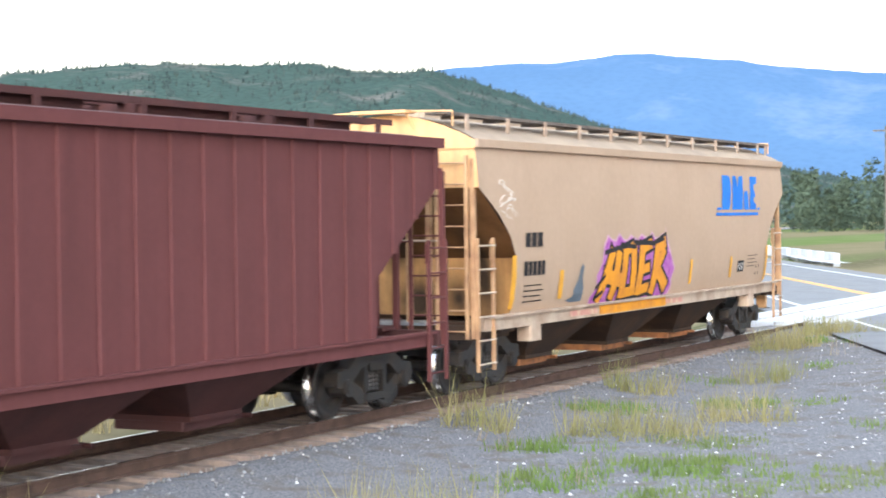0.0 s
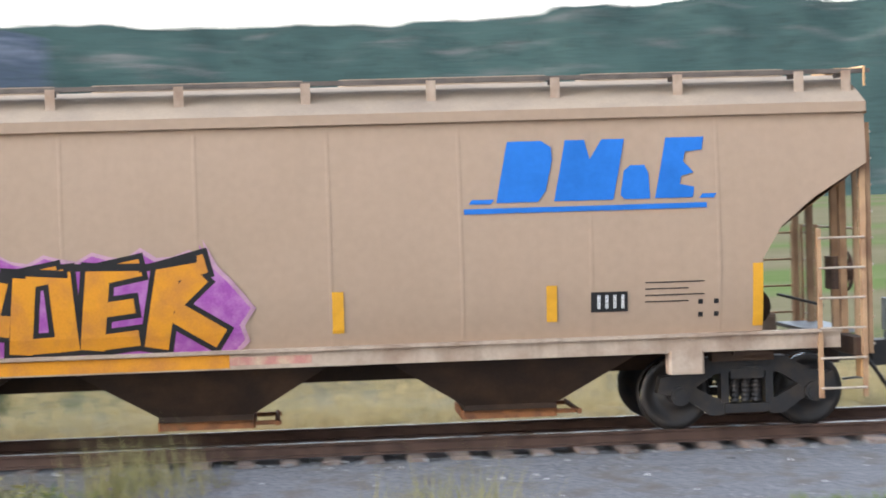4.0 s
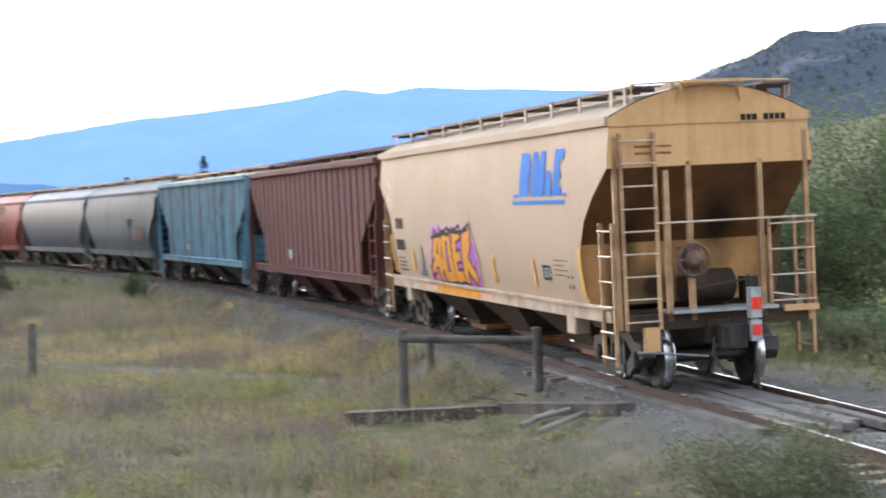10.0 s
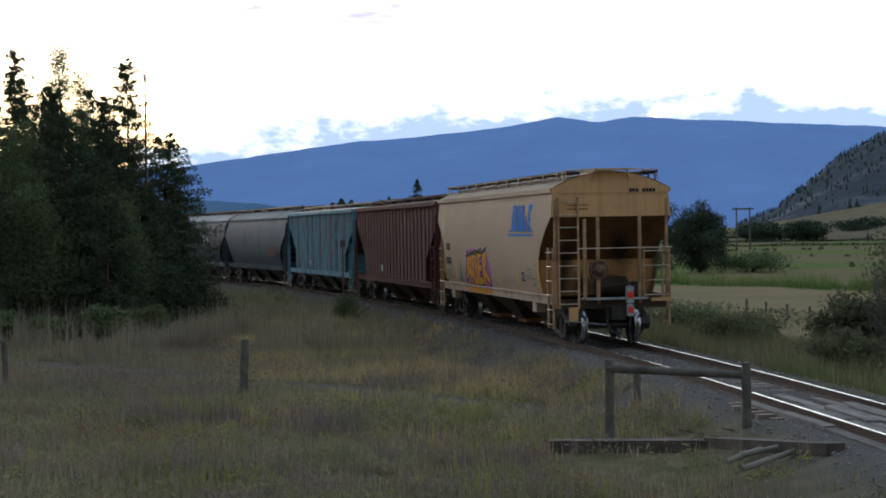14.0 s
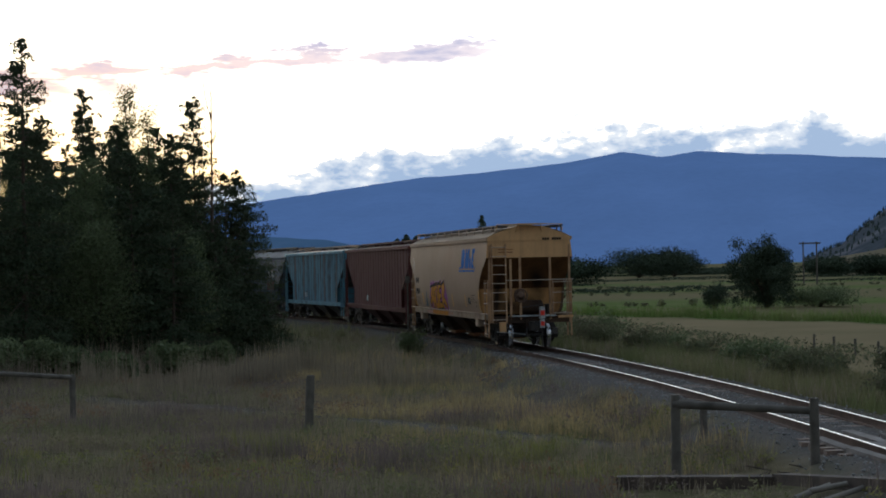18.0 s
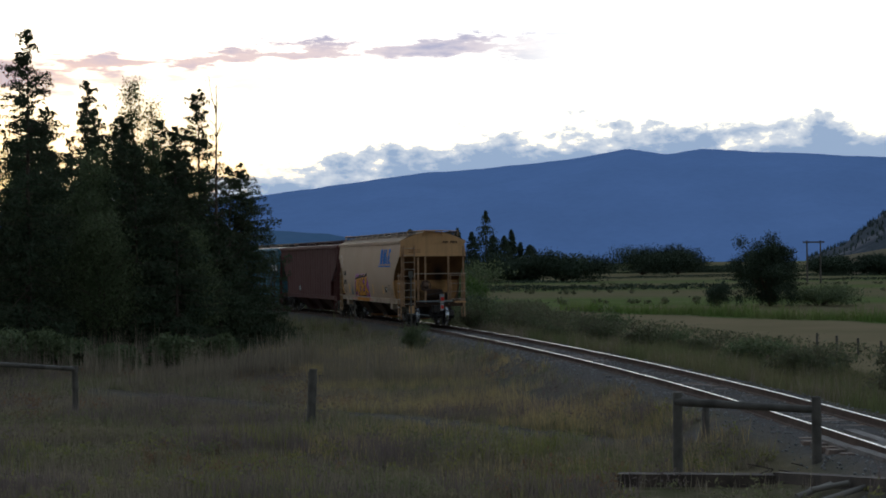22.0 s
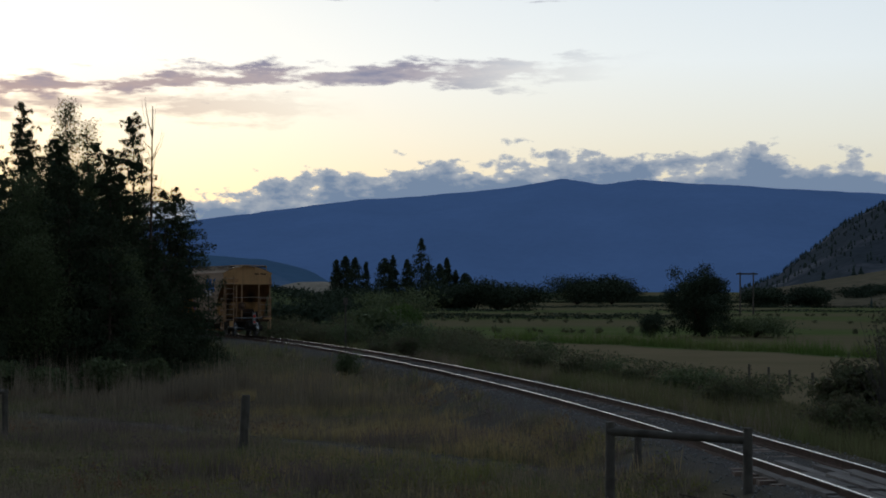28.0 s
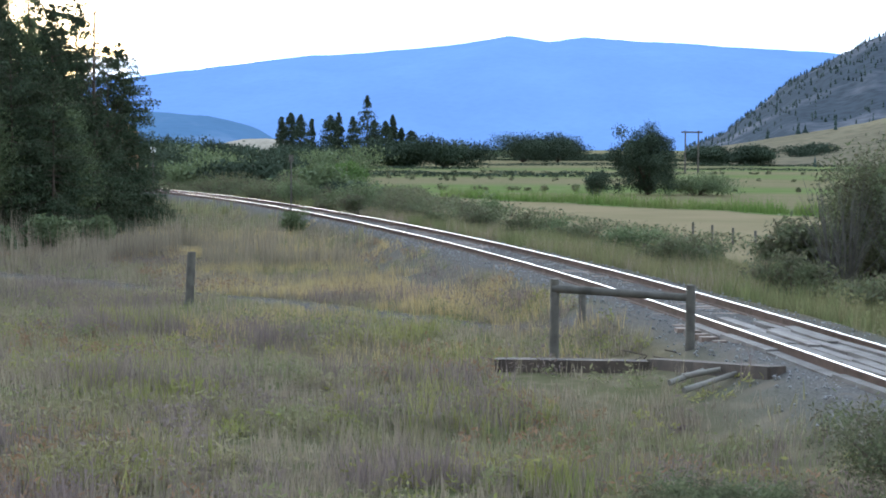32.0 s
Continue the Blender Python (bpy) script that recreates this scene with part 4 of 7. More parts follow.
def roof_walk(car, length, z, half, mat, posts, post_mat, side_rail=True):
    g = Geo()
    for y in (-half + 0.08, -half * 0.33, half * 0.33, half - 0.08):
        g.box(-0.1, length + 0.1, y - 0.07, y + 0.07, z, z + 0.035)
    part("roof_walk", g, mat, car, "dark grating walkway along the roof")
    for side in (-1, 1):
        for k in range(posts):
            x = 0.35 + (length - 0.7) * k / (posts - 1)
            q = Geo().box(x - 0.06, x + 0.06, side * half - 0.02, side * half + 0.02, z - 0.26, z + 0.05)
            part("walk_bracket", q, post_mat, car)
        if side_rail:
            part("walk_edge", Geo().box(-0.1, length + 0.1, side * half - 0.015, side * half + 0.015, z - 0.03, z + 0.06), mat, car)


def arched_roof(car, length, eave_w, eave_z, crown_z, mat, paint, over=0.02, end_paint=None):
    rows = []
    for k in range(13):
        a = -1 + k / 6
        rows.append([(x, a * (eave_w + 0.02), crown_z - (crown_z - eave_z) * abs(a) ** 2.0) for x in np.linspace(-over, length + over, 14)])
    part("roof", Geo().grid(rows), mat, car, "dusty arched roof")
    for side in (-1, 1):
        y0, y1 = sorted((side * (eave_w - 0.03), side * (eave_w + 0.05)))
        part("eave_rail", Geo().box(-over, length + over, y0, y1, eave_z - 0.12, eave_z + 0.01, None, 0.02), paint, car)
    for end, x in ((0, -over - 0.005), (1, length + over + 0.005)):
        p = [(x, a * eave_w, crown_z - (crown_z - eave_z) * a * a - 0.01) for a in np.linspace(-1, 1, 13)]
        g = Geo().add(p + [(x, eave_w, eave_z - 0.14), (x, -eave_w, eave_z - 0.14)], [tuple(range(15)) if end else tuple(range(14, -1, -1))])
        part("end_cap", g, end_paint or paint, car)


def mark(car, outline, y, mat, name="marking", label="", thick=0.006):
    """A painted shape in x and z on the side with the greater y."""
    return part(name, Geo().prism(outline, y, y + thick), mat, car, label)


def paint(car, sec, outline, mat, name, label, lift):
    """Paint on a bulging side: the outline in x and z is laid on the side sheet."""
    bm = bmesh.new()
    bm.faces.new([bm.verts.new((x, 0, z)) for x, z in outline])
    for z, w in sec:
        bmesh.ops.bisect_plane(bm, geom=bm.verts[:] + bm.edges[:] + bm.faces[:], plane_co=(0, 0, z), plane_no=(0, 0, 1))
    bmesh.ops.triangulate(bm, faces=bm.faces[:])
    for v in bm.verts:
        v.co.y = float(np.interp(v.co.z, [q[0] for q in sec], [q[1] for q in sec])) + lift
    me = bpy.data.meshes.new(name)
    bm.to_mesh(me)
    bm.free()
    me.materials.append(mat)
    return part(name, me, None, car, label)


def slab(x0, x1, z0, z1, lean=0.0):
    """A block whose foot runs from x0 to x1."""
    return [(x0 - lean, z1), (x1 - lean, z1), (x1, z0), (x0, z0)]


def end_gear(car, length, end, paint, grate, cut, tall, worn=None):
    """Ladders, posts, hand rails and platform of one end: end 0 is the rear."""
    sx = (lambda x: x) if end == 0 else (lambda x: length - x)
    for side in (1, -1):
        y = side * 1.52
        # corner post, a ladder on the side and one on the end
        g = Geo().box(min(sx(-0.01), sx(0.07)), max(sx(-0.01), sx(0.07)), y - 0.035, y + 0.035, 0.95, tall)
        part("corner_post", g, paint, car)
    y = 1.58
    ladder(car, sx(0.05), sx(0.62), y, y, 0.42, 2.55, 6, paint, worn=worn)
    ladder(car, sx(0.62), sx(0.62), 1.56, 1.58, 2.2, 2.5, 2, paint)
    ladder(car, sx(0.62), sx(0.05), -y, -y, 0.42, 2.55, 6, paint)
    ladder(car, sx(-0.07), sx(-0.07), 1.45, 0.92, 0.95, tall + 0.05, 9, paint, worn=worn if end == 0 else None)
    if end == 0:
        ladder(car, sx(-0.07), sx(-0.07), -1.56, -0.86, 1.15, 2.55, 4, paint, worn=worn, stile=0.02)
    for yy in (0.72, 0.36, -0.78):
        part("end_post", Geo().box(min(sx(0.0), sx(0.09)), max(sx(0.0), sx(0.09)), yy - 0.042, yy + 0.042, 1.05, 3.3 + (0.12 if yy < 0.7 else 0)), paint, car)
    part("hand_rail", Geo().path([(sx(-0.12), 0.95, 2.52), (sx(-0.12), -1.62, 2.52)], 0.017), worn or paint, car)
    part("platform", Geo().box(min(sx(-0.12), sx(0.5)), max(sx(-0.12), sx(0.5)), -0.95, 0.72, 1.16, 1.21), grate, car, "grey grating end platform")
    coupler(car, sx(0.05), -1 if end == 0 else 1, BLACK_IRON)


def brake_gear(car, paint):
    g = lathe(((-0.02, 0.24), (0.0, 0.27), (0.02, 0.24), (0.0, 0.215), (-0.02, 0.24)), 20)
    w = part("brake_wheel", g, GREASE, car, "grimy hand brake wheel", pose(-0.12, 0.38, 1.95, 0, 0, 90))
    sp = Geo()
    for k in range(6):
        a = k * math.pi / 3
        sp.rod((0, 0, 0), (0.235 * math.cos(a), 0, 0.235 * math.sin(a)), 0.02, 6)
    sp.rod((0, -0.05, 0), (0, 0.05, 0), 0.06, 10)
    part("spokes", sp, GREASE, w)
    part("gear_cover", lathe(((-0.03, 0.0), (-0.03, 0.12), (0.03, 0.15), (0.05, 0.0)), 14), GREASE, w)
    part("gear_box", Geo().box(-0.02, 0.14, 0.2, 0.56, 1.72, 2.15, None, 0.03), GREASE, car)
    part("air_tank", Geo().rod((1.1, -0.68, 1.5), (1.1, 0.12, 1.5), 0.25, 16).rod((1.1, -0.74, 1.5), (1.1, -0.68, 1.5), 0.15, 12, 0.23), BROWN_HOPPER, car, "grimy air reservoir")
    part("brake_valve", Geo().box(0.95, 1.2, -1.1, -0.85, 1.25, 1.6, None, 0.03).rod((0.5, -0.8, 1.6), (0.2, 0.3, 1.5), 0.02), BLACK_IRON, car)
    part("brake_rod", Geo().path([(-0.05, 1.3, 0.62), (-0.1, 0.8, 0.58), (-0.08, 0.2, 0.5)], 0.016), GALV, car)


def tan_hopper():
    """The last car: tan, arched sides, sprayed lettering, a red marker on its coupler."""
    n = 16.7
    car = empty("hopper_car", "tan covered hopper wagon with blue lettering and orange spray paint", "freight wagon", "train of hopper wagons")
    sec = [(1.22, 1.5), (1.5, 1.59), (1.85, 1.64), (2.2, 1.66), (2.6, 1.665), (2.95, 1.66), (3.36, 1.645), (3.7, 1.615), (4.02, 1.575)]

    def mark(wagon, outline, y, mat, name="marking", label="", thick=0.006):
        return paint(wagon, sec, outline, mat, name, label, 0.0125 + 0.1 * thick)

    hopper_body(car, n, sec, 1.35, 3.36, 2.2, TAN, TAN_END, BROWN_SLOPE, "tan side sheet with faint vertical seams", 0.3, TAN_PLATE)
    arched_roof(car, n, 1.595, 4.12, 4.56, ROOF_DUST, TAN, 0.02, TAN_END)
    for x in np.linspace(1.9, n - 1.9, 9):
        for side in (-1, 1):
            rows = [[(x - 0.03, side * (w + 0.002), z), (x, side * (w + 0.007), z), (x + 0.03, side * (w + 0.002), z)] for z, w in sec]
            part("seam", Geo().grid(rows if side < 0 else [r[::-1] for r in rows]), TAN, car)
    # a grating walkway along each edge of the roof, on upright plates
    for side in (-1, 1):
        for y in (0.8, 0.95, 1.1):
            y0, y1 = sorted((side * y, side * (y + 0.12)))
            part("roof_walk", Geo().box(-0.2, n + 0.2, y0, y1, 4.53, 4.555), WALK, car, "grey-brown grating walkway along the roof")
        y0, y1 = sorted((side * 1.225, side * 1.25))
        part("walk_edge", Geo().box(-0.2, n + 0.2, y0, y1, 4.51, 4.565), WALK, car, "dusty steel edge of the walkway")
        for x in [0.12] + [0.73 + 1.56 * k for k in range(11)]:
            y0, y1 = sorted((side * 1.252, side * 1.275))
            part("walk_bracket", Geo().box(x - 0.06, x + 0.06, y0, y1, 4.27, 4.54), TAN_SILL, car)
            y0, y1 = sorted((side * 0.8, side * 1.225))
            part("walk_bearer", Geo().box(x - 0.025, x + 0.025, y0, y1, 4.47, 4.525), WALK, car)
    for k in range(5):
        x = 2.0 + 3.17 * k
        part("roof_hatch", Geo().box(x - 1.35, x + 1.35, -0.3, 0.3, 4.53, 4.64, None, 0.06), ROOF_DUST, car)
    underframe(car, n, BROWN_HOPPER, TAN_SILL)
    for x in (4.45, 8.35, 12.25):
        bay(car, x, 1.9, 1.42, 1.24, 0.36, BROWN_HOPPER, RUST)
    for e in (0, 1):
        end_gear(car, n, e, TAN_RAIL, GALV, 1.4, 3.82, RUNG)
        x = -0.12 if e == 0 else n + 0.12
        part("roof_step", Geo().box(x - 0.16, x + 0.16, -0.5, 0.5, 4.57, 4.62), TAN_END, car)
        for w in (-1, 1):
            part("roof_step_stay", Geo().path([(x, w * 0.42, 4.57), (x + (0.12 if e == 0 else -0.12), w * 0.52, 4.28)], 0.025), TAN_END, car)
            part("roof_rail", Geo().path([(x, w * 0.5, 4.6), (x, w * 1.25, 4.58), (x, w * 1.25, 4.34)], 0.016), TAN_END, car)
    brake_gear(car, TAN_END)
    part("corner_foot", Geo().box(-0.12, -0.02, 0.95, 1.2, 0.62, 0.98, None, 0.02), TAN_END, car, "ochre corner foot")
    part("side_step", Geo().box(-0.1, -0.02, -1.62, -1.05, 1.1, 1.19, None, 0.015), TAN_END, car)
    for x in (1.45, n - 1.45):
        bogie(car, x, True)
        part("jack_pad", Geo().box(x + (0.65 if x < 5 else -1.1), x + (1.1 if x < 5 else -0.65), 1.3, 1.57, 0.78, 1.08, None, 0.03), TAN_SILL, car)
    # blue emblem: four leaning blocks over a bar
    y = 1.607
    for outline in ([(4.68, 2.99), (4.52, 3.74), (4.1, 3.74), (3.98, 3.66), (3.97, 3.5), (4.06, 3.12), (4.16, 2.99)],
                    [(3.96, 2.99), (3.8, 3.74), (3.56, 3.74), (3.5, 3.5), (3.34, 3.74), (3.06, 3.74), (3.22, 2.99)],
                    [(3.13, 3.04), (3.08, 3.34), (3.0, 3.41), (2.82, 3.41), (2.77, 3.3), (2.76, 2.99), (3.08, 2.99)],
                    [(2.7, 2.99), (2.54, 3.74), (2.06, 3.74), (2.09, 3.58), (2.3, 3.56), (2.33, 3.44), (2.2, 3.3), (2.36, 3.26), (2.38, 3.16), (2.2, 3.12), (2.22, 2.99)]):
        mark(car, outline, y, BLUE, "emblem", "blue emblem block")
    mark(car, slab(5.08, 2.05, 2.86, 2.925, 0.0), y + 0.001, BLUE, "emblem_bar", "blue bar")
    mark(car, slab(5.02, 4.74, 2.98, 3.035, 0.04), y, BLUE, "emblem_bar")
    mark(car, slab(2.14, 1.96, 2.98, 3.035, 0.04), y, BLUE, "emblem_bar")
    # reporting marks as plain bars
    for k in range(3):
        mark(car, slab(15.0 - 0.25 * k, 14.8 - 0.25 * k, 2.38, 2.62), 1.605, BLACK, "marking", "black stencil bar")
    for k in range(5):
        mark(car, slab(15.04 - 0.18 * k, 14.9 - 0.18 * k, 1.9, 2.14), 1.6, BLACK, "marking", "black stencil bar")
    for k in range(4):
        mark(car, slab(15.0, 14.3 - 0.1 * (k % 2), 1.72 - 0.09 * k, 1.74 - 0.09 * k), 1.575 - 0.01 * k, BLACK, "fine_marking")
        mark(car, slab(2.85, 2.1 + 0.2 * (k % 2), 1.94 - 0.08 * k, 1.955 - 0.08 * k), 1.592 - 0.008 * k, BLACK, "fine_marking")
    for x, z0, z1, w in ((6.66, 1.45, 1.96, 0.14), (4.02, 1.5, 1.95, 0.13), (13.45, 1.45, 1.95, 0.17), (1.42, 1.36, 2.15, 0.13), (15.45, 1.36, 2.25, 0.17)):
        mark(car, slab(x + w / 2, x - w / 2, z0, z1, 0.0), 1.53 if z0 < 1.4 else 1.54, YELLOW, "reflector", "amber reflective stripe", 0.075)
    mark(car, slab(3.53, 3.07, 1.6, 1.85), 1.585, BLACK, "placard", "black stencil panel")
    for k in range(4):
        mark(car, slab(3.45 - 0.1 * k, 3.41 - 0.1 * k, 1.64, 1.81), 1.592, WHITE, "placard_bar")
    for x, z in ((1.95, 1.66), (2.15, 1.66), (1.95, 1.5), (2.15, 1.5)):
        mark(car, slab(x + 0.03, x - 0.03, z, z + 0.06), 1.56, BLACK, "stencil_dot")
    # sprayed piece: a purple cloud, dark edge, four orange blocks
    rs = random.Random(3)
    crest_line = [(11.3 - 3.0 * k / 16, 2.44 + (0.07 if k % 3 == 0 else -0.03) + rs.uniform(-0.03, 0.03)) for k in range(17)]
    cloud = [(11.95, 1.25), (12.0, 1.4), (11.75, 1.62), (11.8, 1.8), (11.55, 2.02), (11.5, 2.3)] + crest_line + [(8.32, 2.6), (8.16, 2.3), (7.98, 2.12), (7.72, 1.8), (7.86, 1.6), (7.8, 1.42), (7.95, 1.25)]
    mark(car, [(9.86 + (x - 9.86) * 1.03, max(1.245, 1.8 + (z - 1.8) * 1.07)) for x, z in cloud], 1.586, HALO, "spray_halo", "thin overspray round the cloud", 0.026)
    mark(car, cloud, 1.586, PURPLE, "spray_cloud", "purple spray paint cloud", 0.03)
    wider = lambda x: 11.66 - (11.55 - x) * 1.1
    taller = lambda z: 1.3 + (z - 1.3) * 1.16
    # leaning strokes: the foot, the head, the width of each
    strokes = ((11.55, 11.0, 1.3, 2.12, 0.2), (10.95, 10.72, 1.32, 2.1, 0.2), (11.4, 10.6, 1.72, 1.62, 0.19), (10.5, 10.42, 1.32, 2.12, 0.2), (9.98, 10.05, 1.34, 2.2, 0.2),
               (10.45, 10.02, 1.4, 1.42, 0.14), (10.4, 10.06, 2.1, 2.16, 0.14), (9.72, 9.62, 1.34, 2.2, 0.21), (9.6, 9.16, 2.12, 2.2, 0.15), (9.6, 9.24, 1.76, 1.8, 0.13), (9.62, 9.2, 1.42, 1.46, 0.14),
               (9.02, 8.86, 1.34, 2.16, 0.21), (8.95, 8.45, 2.1, 2.22, 0.17), (8.5, 8.86, 2.1, 1.78, 0.17), (8.8, 8.3, 1.72, 1.42, 0.19))
    for grow, mt, th, nm, lb in ((0.065, BLACK, 0.036, "spray_outline", "black spray outline"), (0.0, ORANGE, 0.05, "spray_fill", "orange spray paint fill")):
        for k, (xa, xb, za, zb, w) in enumerate(strokes):
            xa, xb, za, zb, w = wider(xa), wider(xb), taller(za), taller(zb), 1.38 * w
            d = Vector((xb - xa, zb - za)).normalized()
            q = Vector((-d.y, d.x)) * (w / 2 + grow)
            e = d * grow
            j = 0.0006 * k
            mark(car, [(xa - e.x + q.x, max(1.25, za - e.y + q.y)), (xb + e.x + q.x, zb + e.y + q.y), (xb + e.x - q.x, zb + e.y - q.y), (xa - e.x - q.x, max(1.25, za - e.y - q.y))][::-1], 1.586, mt, nm, lb, th + j)
    for k, (xa, za, xb, zb) in enumerate(((11.5, 2.2, 10.6, 2.3), (10.7, 2.34, 9.9, 2.28), (9.95, 2.36, 9.0, 2.34), (9.05, 2.32, 8.35, 2.42), (11.85, 1.55, 11.4, 1.78), (11.8, 1.36, 11.45, 1.5))):
        mark(car, [(xa, za + 0.05), (xb, zb + 0.05), (xb, zb - 0.04), (xa, za - 0.04)], 1.586, BLACK, "spray_shadow", "black spray shadow", 0.065 + 0.001 * k)
    g = Geo().box(8.0, 11.5, 1.56, 1.568, 1.07, 1.235)
    part("sill_spray", g, ORANGE, car, "orange spray paint on the sill")
    for xa, xb in ((7.0, 8.2), (11.6, 12.9)):
        part("sill_spray", Geo().box(xa, xb, 1.56, 1.567, 1.1, 1.2), GHOST_RED, car, "pale red spray on the sill")
    mark(car, [(12.95, 1.36), (12.42, 1.36), (12.4, 1.6), (12.5, 1.8), (12.44, 1.98), (12.52, 2.04), (12.62, 1.94), (12.7, 1.74), (12.84, 1.6), (12.86, 1.46), (13.15, 1.4)], 1.57, SLATE, "spray_figure", "slate spray mark", 0.035)
    for k in range(9):
        # loops of thin pale spray
        cx_, cz_ = 15.9 - 0.11 * (k % 4) - 0.05 * (k // 4), 3.42 - 0.2 * (k // 3) - 0.05 * (k % 3)
        loop = [(cx_ + (0.06 + 0.1 * (k % 3)) * math.cos(a * 0.6 + k) - 0.02 * a, 1.652 - 0.012 * (k < 3), cz_ + 0.07 * math.sin(a * 0.6 + k * 2)) for a in range(10)]
        part("chalk_scrawl", Geo().path(loop, 0.011, 5), GHOST, car, "pale scrawled spray paint")
    # number on the end, as bars
    for k in range(8):
        if k == 3:
            continue
        yy = -0.5 - 0.092 * k
        part("marking", Geo().box(-0.034, -0.027, yy - 0.072, yy, 4.0, 4.09), BLACK, car, "black stencil bar")
    for k in range(2):
        part("fine_marking", Geo().box(-0.012, -0.006, 0.62, 1.2, 3.55 + 0.1 * k, 3.58 + 0.1 * k), RUST, car)
    # marker lamp on the rear coupler
    e = part("rear_marker", Geo().box(-0.95, -0.8, -0.33, -0.13, 1.1, 1.54, None, 0.03).rod((-0.86, -0.23, 1.0), (-0.86, -0.23, 1.08), 0.05), GALV, car, "grey marker unit with red reflectors")
    part("red_panel", Geo().box(-0.96, -0.952, -0.31, -0.15, 1.22, 1.4), REDLENS, e, "red reflector")
    part("lower_unit", Geo().box(-0.94, -0.82, -0.32, -0.14, 0.76, 1.06, None, 0.02), GALV, e)
    part("red_panel", Geo().box(-0.95, -0.942, -0.3, -0.16, 0.84, 1.0), REDLENS, e, "red reflector")
    part("antenna", Geo().rod((-0.86, -0.16, 1.56), (-0.86, -0.16, 1.74), 0.012), BLACK_IRON, e)
    part("hose", Geo().path([(-0.88, -0.24, 0.76), (-0.92, -0.2, 0.5), (-0.9, -0.22, 0.25), (-0.95, -0.24, 0.06)], 0.024, 8), BLACK_IRON, e)
    return car


def ribbed_hopper(paint, dark, label, ribs=25, stripes=None, turning=False, panel=None):
    """A boxy covered hopper with outside posts and triangular cut ends."""
    n = 17.0
    car = empty("hopper_car", label, "freight wagon", "train of hopper wagons")
    sec = [(1.1, 1.46), (1.5, 1.46), (2.0, 1.46), (2.5, 1.46), (3.0, 1.46), (3.4, 1.46), (3.75, 1.46), (4.0, 1.46)]
    hopper_body(car, n, sec, 2.05, 3.4, 2.0, panel or paint, paint, dark, "vertically ribbed side sheet")
    for k in range(ribs):
        x = 0.12 + (n - 0.24) * k / (ribs - 1)
        zlow = 1.02
        while cut_at(zlow, 2.05, 3.4, 2.0) > min(x, n - x) + 0.02 and zlow < 3.4:
            zlow += 0.05
        for side in (-1, 1):
            y0, y1 = sorted((side * 1.455, side * 1.492))
            part("rib", Geo().box(x - 0.075, x + 0.075, y0, y1, zlow, 3.98, None, 0.02), stripes[k % len(stripes)] if stripes else paint, car)
    for side in (-1, 1):
        y0, y1 = sorted((side * 1.45, side * 1.58))
        part("top_chord", Geo().box(0, n, y0, y1, 3.95, 4.1, None, 0.02), paint, car)
    rows = [[(x, a * 1.5, 4.24 - 0.16 * abs(a) ** 2) for x in (0.0, n / 2, n)] for a in np.linspace(-1, 1, 7)]
    part("roof", Geo().grid(rows), dark, car, "low arched roof")
    roof_walk(car, n, 4.36, 0.6, dark, 9, dark)
    for k in range(5):
        x = 2.0 + (n - 4.0) * k / 4
        part("roof_hatch", Geo().box(x - 1.1, x + 1.1, -0.45, 0.45, 4.22, 4.36, None, 0.05), dark, car)
    underframe(car, n, dark, paint, 0.95, 0.18, 1.46)
    for x in (5.0, 8.5, 12.0):
        bay(car, x, 1.75, 1.36, 1.1, 0.34, dark, dark)
    for e in (0, 1):
        end_gear(car, n, e, paint, dark, 2.0, 3.6)
    for x in (1.45, n - 1.45):
        bogie(car, x, turning)
    mark(car, slab(11.2, 10.6, 1.35, 1.72), 1.462, DARK_METAL, "placard", "metal data panel")
    mark(car, slab(11.14, 10.66, 1.4, 1.67), 1.47, GALV, "placard_plate", "pale plate")
    return car


def round_hopper(paint, roof_mat, dark, label, n=17.2, patch=None, low_band=None):
    """A covered hopper with bulging sides."""
    car = empty("hopper_car", label, "freight wagon", "train of hopper wagons")
    sec = [(1.15, 1.35), (1.5, 1.5), (1.9, 1.6), (2.4, 1.64), (2.9, 1.62), (3.3, 1.56), (3.6, 1.46), (3.85, 1.34)]
    hopper_body(car, n, sec, 1.6, 2.9, 1.5, paint, paint, dark, "bulging side sheet")
    arched_roof(car, n, 1.36, 3.9, 4.4, roof_mat, roof_mat)
    roof_walk(car, n, 4.5, 0.6, dark, 9, dark)
    for k in range(4):
        x = 2.4 + (n - 4.8) * k / 3
        part("roof_hatch", Geo().box(x - 1.2, x + 1.2, -0.42, 0.42, 4.36, 4.48, None, 0.05), dark, car)
    underframe(car, n, dark, low_band or paint, 0.98, 0.2, 1.48)
    for x in (5.0, 8.6, 12.2):
        bay(car, x, 1.8, 1.36, 1.16, 0.34, dark, dark)
    for e in (0, 1):
        end_gear(car, n, e, paint, dark, 1.6, 3.6)
    for x in (1.45, n - 1.45):
        bogie(car, x, False)
    if patch:
        for x0, x1, z0, z1, mt in patch:
            mark(car, slab(x0, x1, z0, z1), 1.648 if z1 > 2 else 1.6, mt, "panel_marking", "faded side panel marking")
    return car


